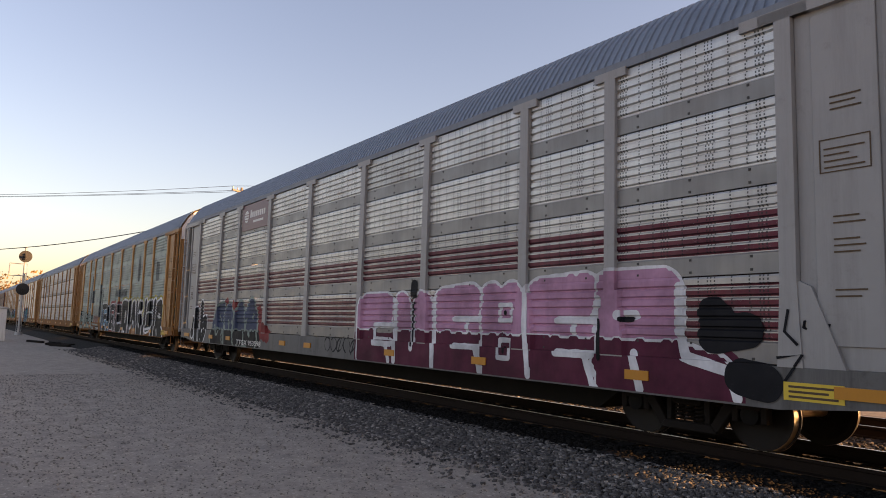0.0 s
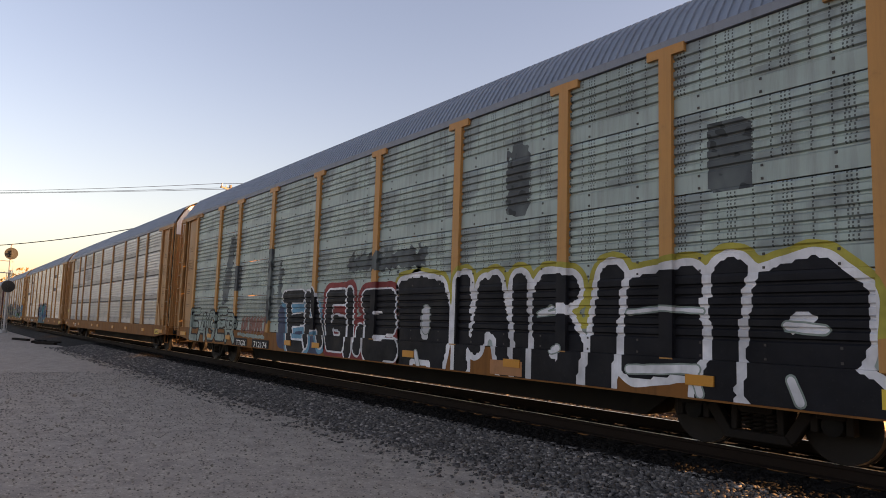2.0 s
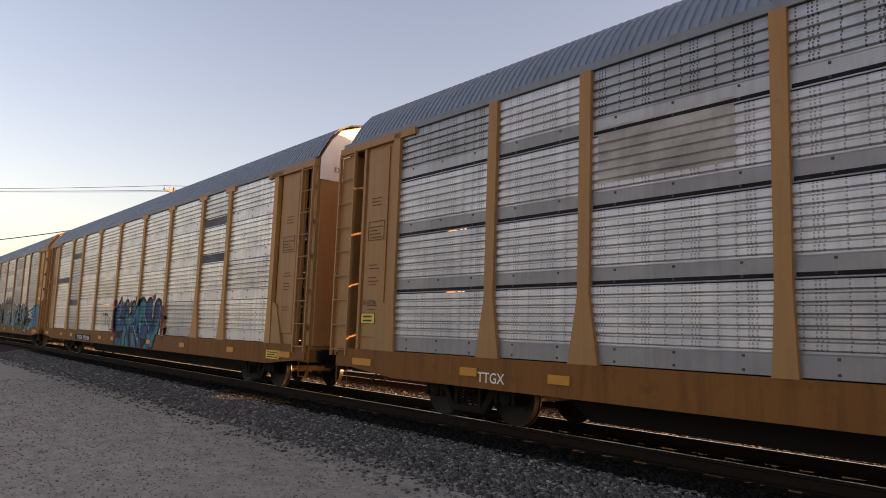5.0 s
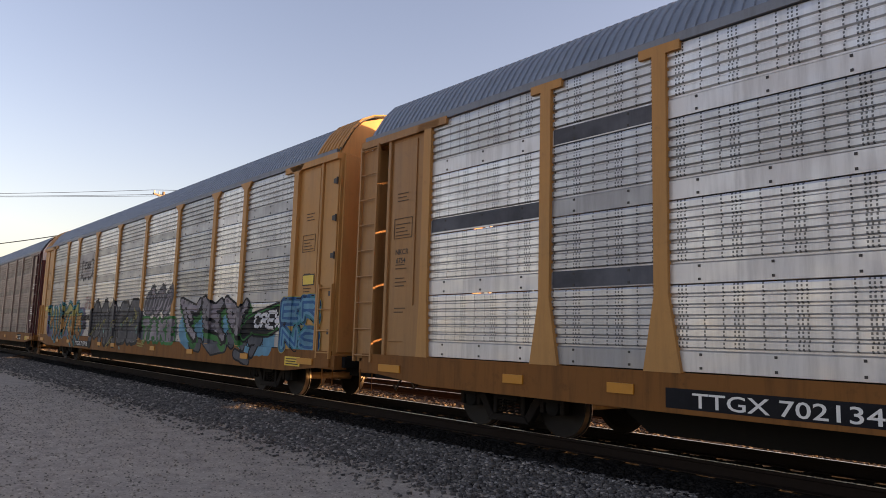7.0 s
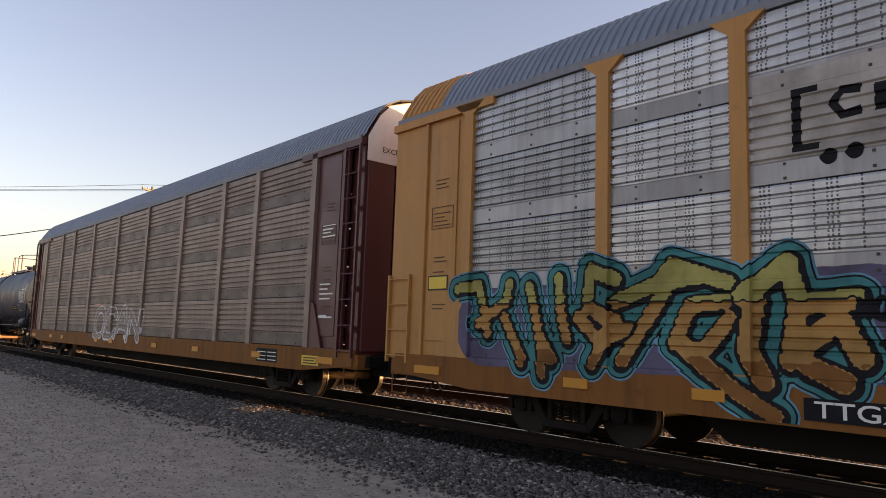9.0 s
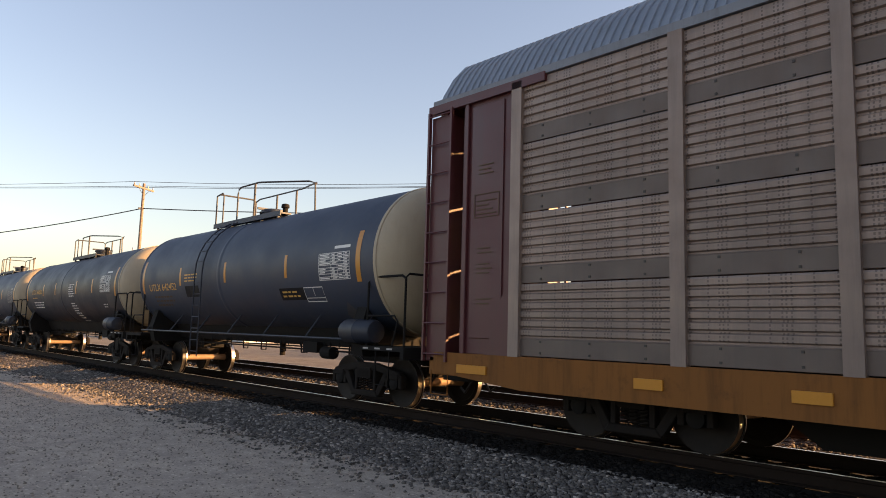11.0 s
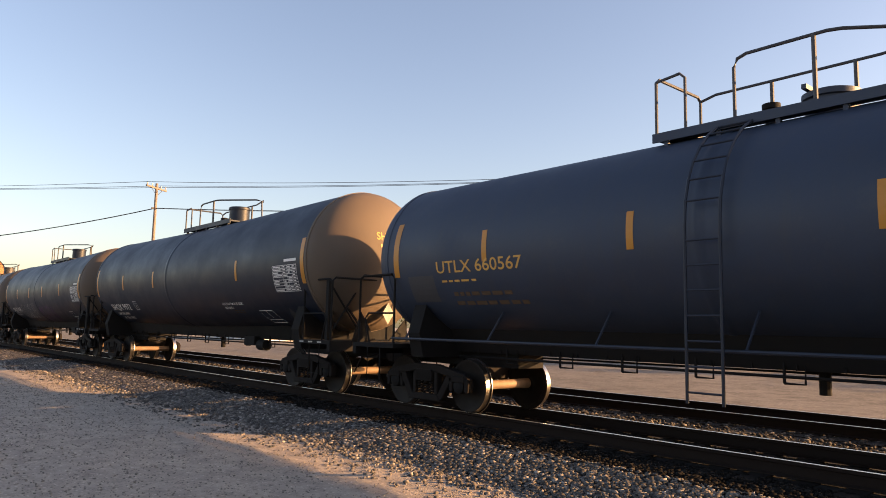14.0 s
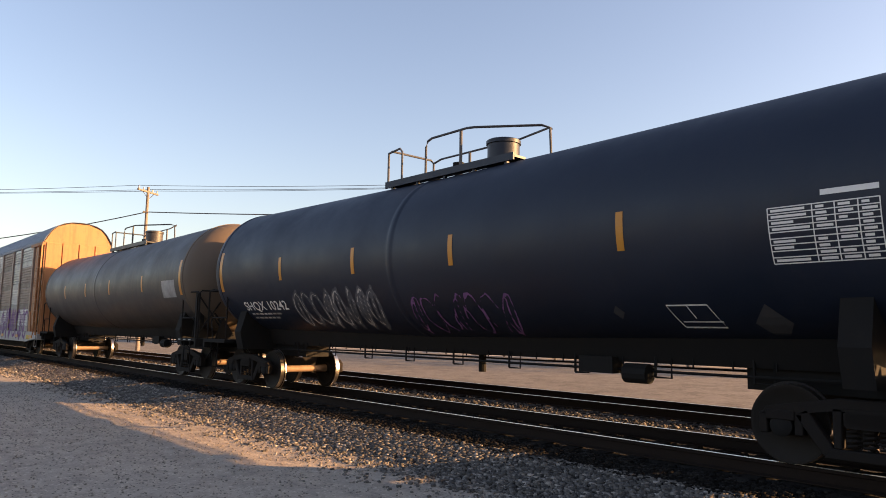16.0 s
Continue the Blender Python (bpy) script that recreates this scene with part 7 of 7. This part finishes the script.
# grey-black tank car
t1, c, tk = tank_car(-173.2, -185.55, "dusty grey-black tank car with amber reflective stripes", "grey_tank", "cream", (-173.74, -176.5, -179.55, -182.4, -185.3), (-182.3, -178.4), size=(1.5, 2.82), rail_h=0.95)
data_table(t1, tk, -175.14 - c, -174.03 - c, 2.42, 2.96)
mark(t1, "number", lambda bm: plain_text(bm, "UTLX 642452", -184.8 - c, 2.42, 0.20, 1.27), "amberink", 2, "amber stencilled number", **tk)
bars(t1, tk, -184.5 - c, -183.0 - c, 1.95, 2.3, 3, "dimink")
bars(t1, tk, -182.1 - c, -181.2 - c, 2.6, 2.85, 3, "amberink")
mark(t1, "dark_panel", lambda bm: quad(bm, -176.9 - c, -175.86 - c, 2.04, 2.3), "s_black", 1, **tk)
mark(t1, "dark_panel", lambda bm: quad(bm, -182.1 - c, -181.2 - c, 2.2, 2.5), "s_black", 1, **tk)
bars(t1, tk, -176.8 - c, -175.95 - c, 2.08, 2.26, 2, "amberink")
hollow(t1, tk, -175.84 - c, -175.11 - c, 2.0, 2.29)
placard(t1, tk, -174.4 - c, 1.72, 0.26)
head_print(t1, -173.2, c, "UTLX 642452", 4, "amberink", (1.5, 2.82))

# black tank car with a cream head
t2, c, tk = tank_car(-187.8, -201.3, "black tank car with a cream front head and white data panels", "blue_tank", "cream", (-188.22, -190.83, -192.9, -196.0, -198.0, -201.0), (-196.8, -193.5), side_rail=False, rail_h=0.85, size=(1.45, 2.75), steps_on=False)
data_table(t2, tk, -189.87 - c, -188.77 - c, 2.52, 3.1)
mark(t2, "number", lambda bm: plain_text(bm, "UTLX 660550", -200.0 - c, 2.62, 0.20, 1.06), "amberink", 2, "amber stencilled number", **tk)
bars(t2, tk, -199.9 - c, -198.9 - c, 2.4, 2.5, 1, "amberink")
bars(t2, tk, -199.8 - c, -198.1 - c, 1.98, 2.3, 3, "stencil")
bars(t2, tk, -193.94 - c, -193.11 - c, 2.4, 2.94, 6, "stencil")
bars(t2, tk, -193.85 - c, -193.15 - c, 1.45, 2.2, 8, "stencil")
bars(t2, tk, -189.8 - c, -189.3 - c, 1.95, 2.12, 2, "stencil")
mark(t2, "plain_plate", lambda bm: quad(bm, -189.2 - c, -188.5 - c, 1.95, 2.42), "greyplate", 1, **tk)
head_print(t2, -187.8, c, "UTLX 660550", 3, "stencil", (1.45, 2.75))

# dusty blue-black tank car
t3, c, tk = tank_car(-203.9, -217.6, "dusty blue-black tank car with a cream front head", "grey_tank", "cream", (-204.04, -206.98, -209.29, -212.26, -214.99, -217.3), (-212.4, -208.9), size=(1.45, 2.75), rail_h=0.87)
data_table(t3, tk, -205.45 - c, -204.34 - c, 2.32, 2.9, "s_chalk")
mark(t3, "number", lambda bm: plain_text(bm, "UTLX 660567", -216.2 - c, 2.38, 0.20, 1.22), "amberink", 2, "amber stencilled number", **tk)
bars(t3, tk, -216.1 - c, -215.0 - c, 2.2, 2.28, 1, "amberink")
bars(t3, tk, -215.9 - c, -214.2 - c, 1.8, 2.1, 2, "dimink")
bars(t3, tk, -209.3 - c, -208.55 - c, 2.0, 2.3, 3, "amberink")
mark(t3, "plain_plate", lambda bm: quad(bm, -205.45 - c, -204.7 - c, 1.9, 2.28), "s_slate", 1, **tk)
mark(t3, "plain_plate", lambda bm: quad(bm, -217.0 - c, -216.3 - c, 1.9, 2.35), "greyplate", 1, **tk)
head_print(t3, -203.9, c, "UTLX 660567", 4, "amberink", (1.45, 2.75))

# clean black tank cars with brown heads
t4, c, tk = tank_car(-220.35, -235.95, "glossy black tank car with a brown front head", "black_tank", "tanhead", (-220.5, -223.8, -229.8, -232.78, -235.8), (-229.9, -226.4), cap=True, brake_front=False, side_rail=False, steps_on=False, sag=0.09, size=(1.60, 2.93))
data_table(t4, tk, -221.85 - c, -220.75 - c, 2.2, 2.78)
mark(t4, "number", lambda bm: plain_text(bm, "SHQX 9972", -234.8 - c, 1.86, 0.20, 1.5), "stencil", 2, "white stencilled number", **tk)
mark(t4, "number", lambda bm: (plain_text(bm, "LD LMT  207500 LB  94100 KG", -234.65 - c, 1.70, 0.07), plain_text(bm, "LT WT    78500 LB   35600 KG", -234.55 - c, 1.56, 0.07)), "stencil", 2, **tk)
mark(t4, "number", lambda bm: (plain_text(bm, "PLATE", -232.15 - c, 2.04, 0.05), plain_text(bm, "C", -232.07 - c, 1.9, 0.09)), "stencil", 2, **tk)
mark(t4, "stencil_frame", lambda bm: ribbon(bm, [(-232.2 - c, 1.86), (-231.88 - c, 1.86), (-231.88 - c, 2.13), (-232.2 - c, 2.13), (-232.2 - c, 1.86)], 0.018), "stencil", 2, **tk)
mark(t4, "small_print", lambda bm: (plain_text(bm, "PAINT-STRATHMORE ES-2200PC", -225.1 - c, 1.93, 0.06), plain_text(bm, "AREA 04-2011", -225.05 - c, 1.83, 0.06)), "stencil", 2, **tk)
hollow(t4, tk, -223.15 - c, -222.49 - c, 1.5, 1.78, -0.12)
bars(t4, tk, -224.6 - c, -223.9 - c, 1.72, 1.82, 2, "dimink")
placard(t4, tk, -221.7 - c, 1.62, 0.22)
head_print(t4, -220.35, c, "SHQX 9972", 2, "amberink")

t5, c, tk = tank_car(-238.38, -253.9, "black tank car with purple and grey scrawled spray paint", "black_tank", "tanhead", (-238.6, -241.76, -245.03, -247.85, -250.7, -253.75), (-248.1, -244.5), cap=True, brake_front=False, side_rail=False, steps_on=False, sag=0.09, size=(1.60, 2.93))
data_table(t5, tk, -239.85 - c, -238.75 - c, 2.24, 2.84)
mark(t5, "number", lambda bm: plain_text(bm, "SHQX 10242", -252.9 - c, 1.88, 0.20, 1.35), "stencil", 2, "white stencilled number", **tk)
bars(t5, tk, -252.8 - c, -251.1 - c, 1.66, 1.84, 2, "s_chalk")
spray(t5, loop_lines(-250.5 - c, -247.3 - c, 1.5, 2.25, 8, 41), [("s_slate", 0.05, None, None, 0, 0, "faded grey scrawl"), ("s_chalk", 0.011, None, None, 0, 0, "faded white scrawl")], 0.2, step=0.035, **tk)
spray(t5, loop_lines(-246.5 - c, -243.9 - c, 1.4, 2.1, 7, 42), [("s_purple", 0.012, None, None, 0, 0, "purple scrawl")], 0.2, step=0.03, **tk)
hollow(t5, tk, -241.25 - c, -240.7 - c, 1.55, 1.82, -0.1)
placard(t5, tk, -240.1 - c, 1.6, 0.22)
placard(t5, tk, -242.1 - c, 1.74, 0.09)
head_print(t5, -238.38, c, "SHQX 10242", 2, "amberink")

t6, c, tk = tank_car(-256.3, -271.9, "grimy brown-black tank car with a brown front head", "tank_dirty", "tanhead", (-256.5, -259.6, -262.9, -265.8, -268.7), (-266.3, -262.2), cap=True, brake_front=False, side_rail=False, steps_on=False, sag=0.09, size=(1.60, 2.93))
mark(t6, "pale_panel", lambda bm: quad(bm, -257.9 - c, -256.9 - c, 2.3, 2.8), "s_chalk", 2, **tk)
placard(t6, tk, -257.6 - c, 1.6, 0.2)

tailc = autorack(-273.4 - HALF, "weathered grey autorack with tan ends and purple scrawl", "rust", "brown", "grey", pattern(["brown", "silver_dark", "slat"], 19), base=0.10, cap="I", white_top=False)
spray(tailc, loop_lines(5.0, 11.5, 0.7, 2.2, 8, 61), [("s_purple", 0.08, None, None, 0, 0, "purple scrawl")], 0.2)


# ---- what moves: the whole train rolls on at one speed, its wheels turn ----
def motions():
    for car, x in MOVING:
        walk(car, [(t, pose(x + SPEED * t, 0, 0)) for t in (0, 4, 8, 12, 16)])
    turn = math.degrees(SPEED / WHEEL_R)
    for k, (w, x, y, z) in enumerate(ROLLING):
        walk(w, [(i / 30, pose(x, y, z, 0, (turn * i / 30 + 37 * k) % 360, 0)) for i in range(481)])


motions()
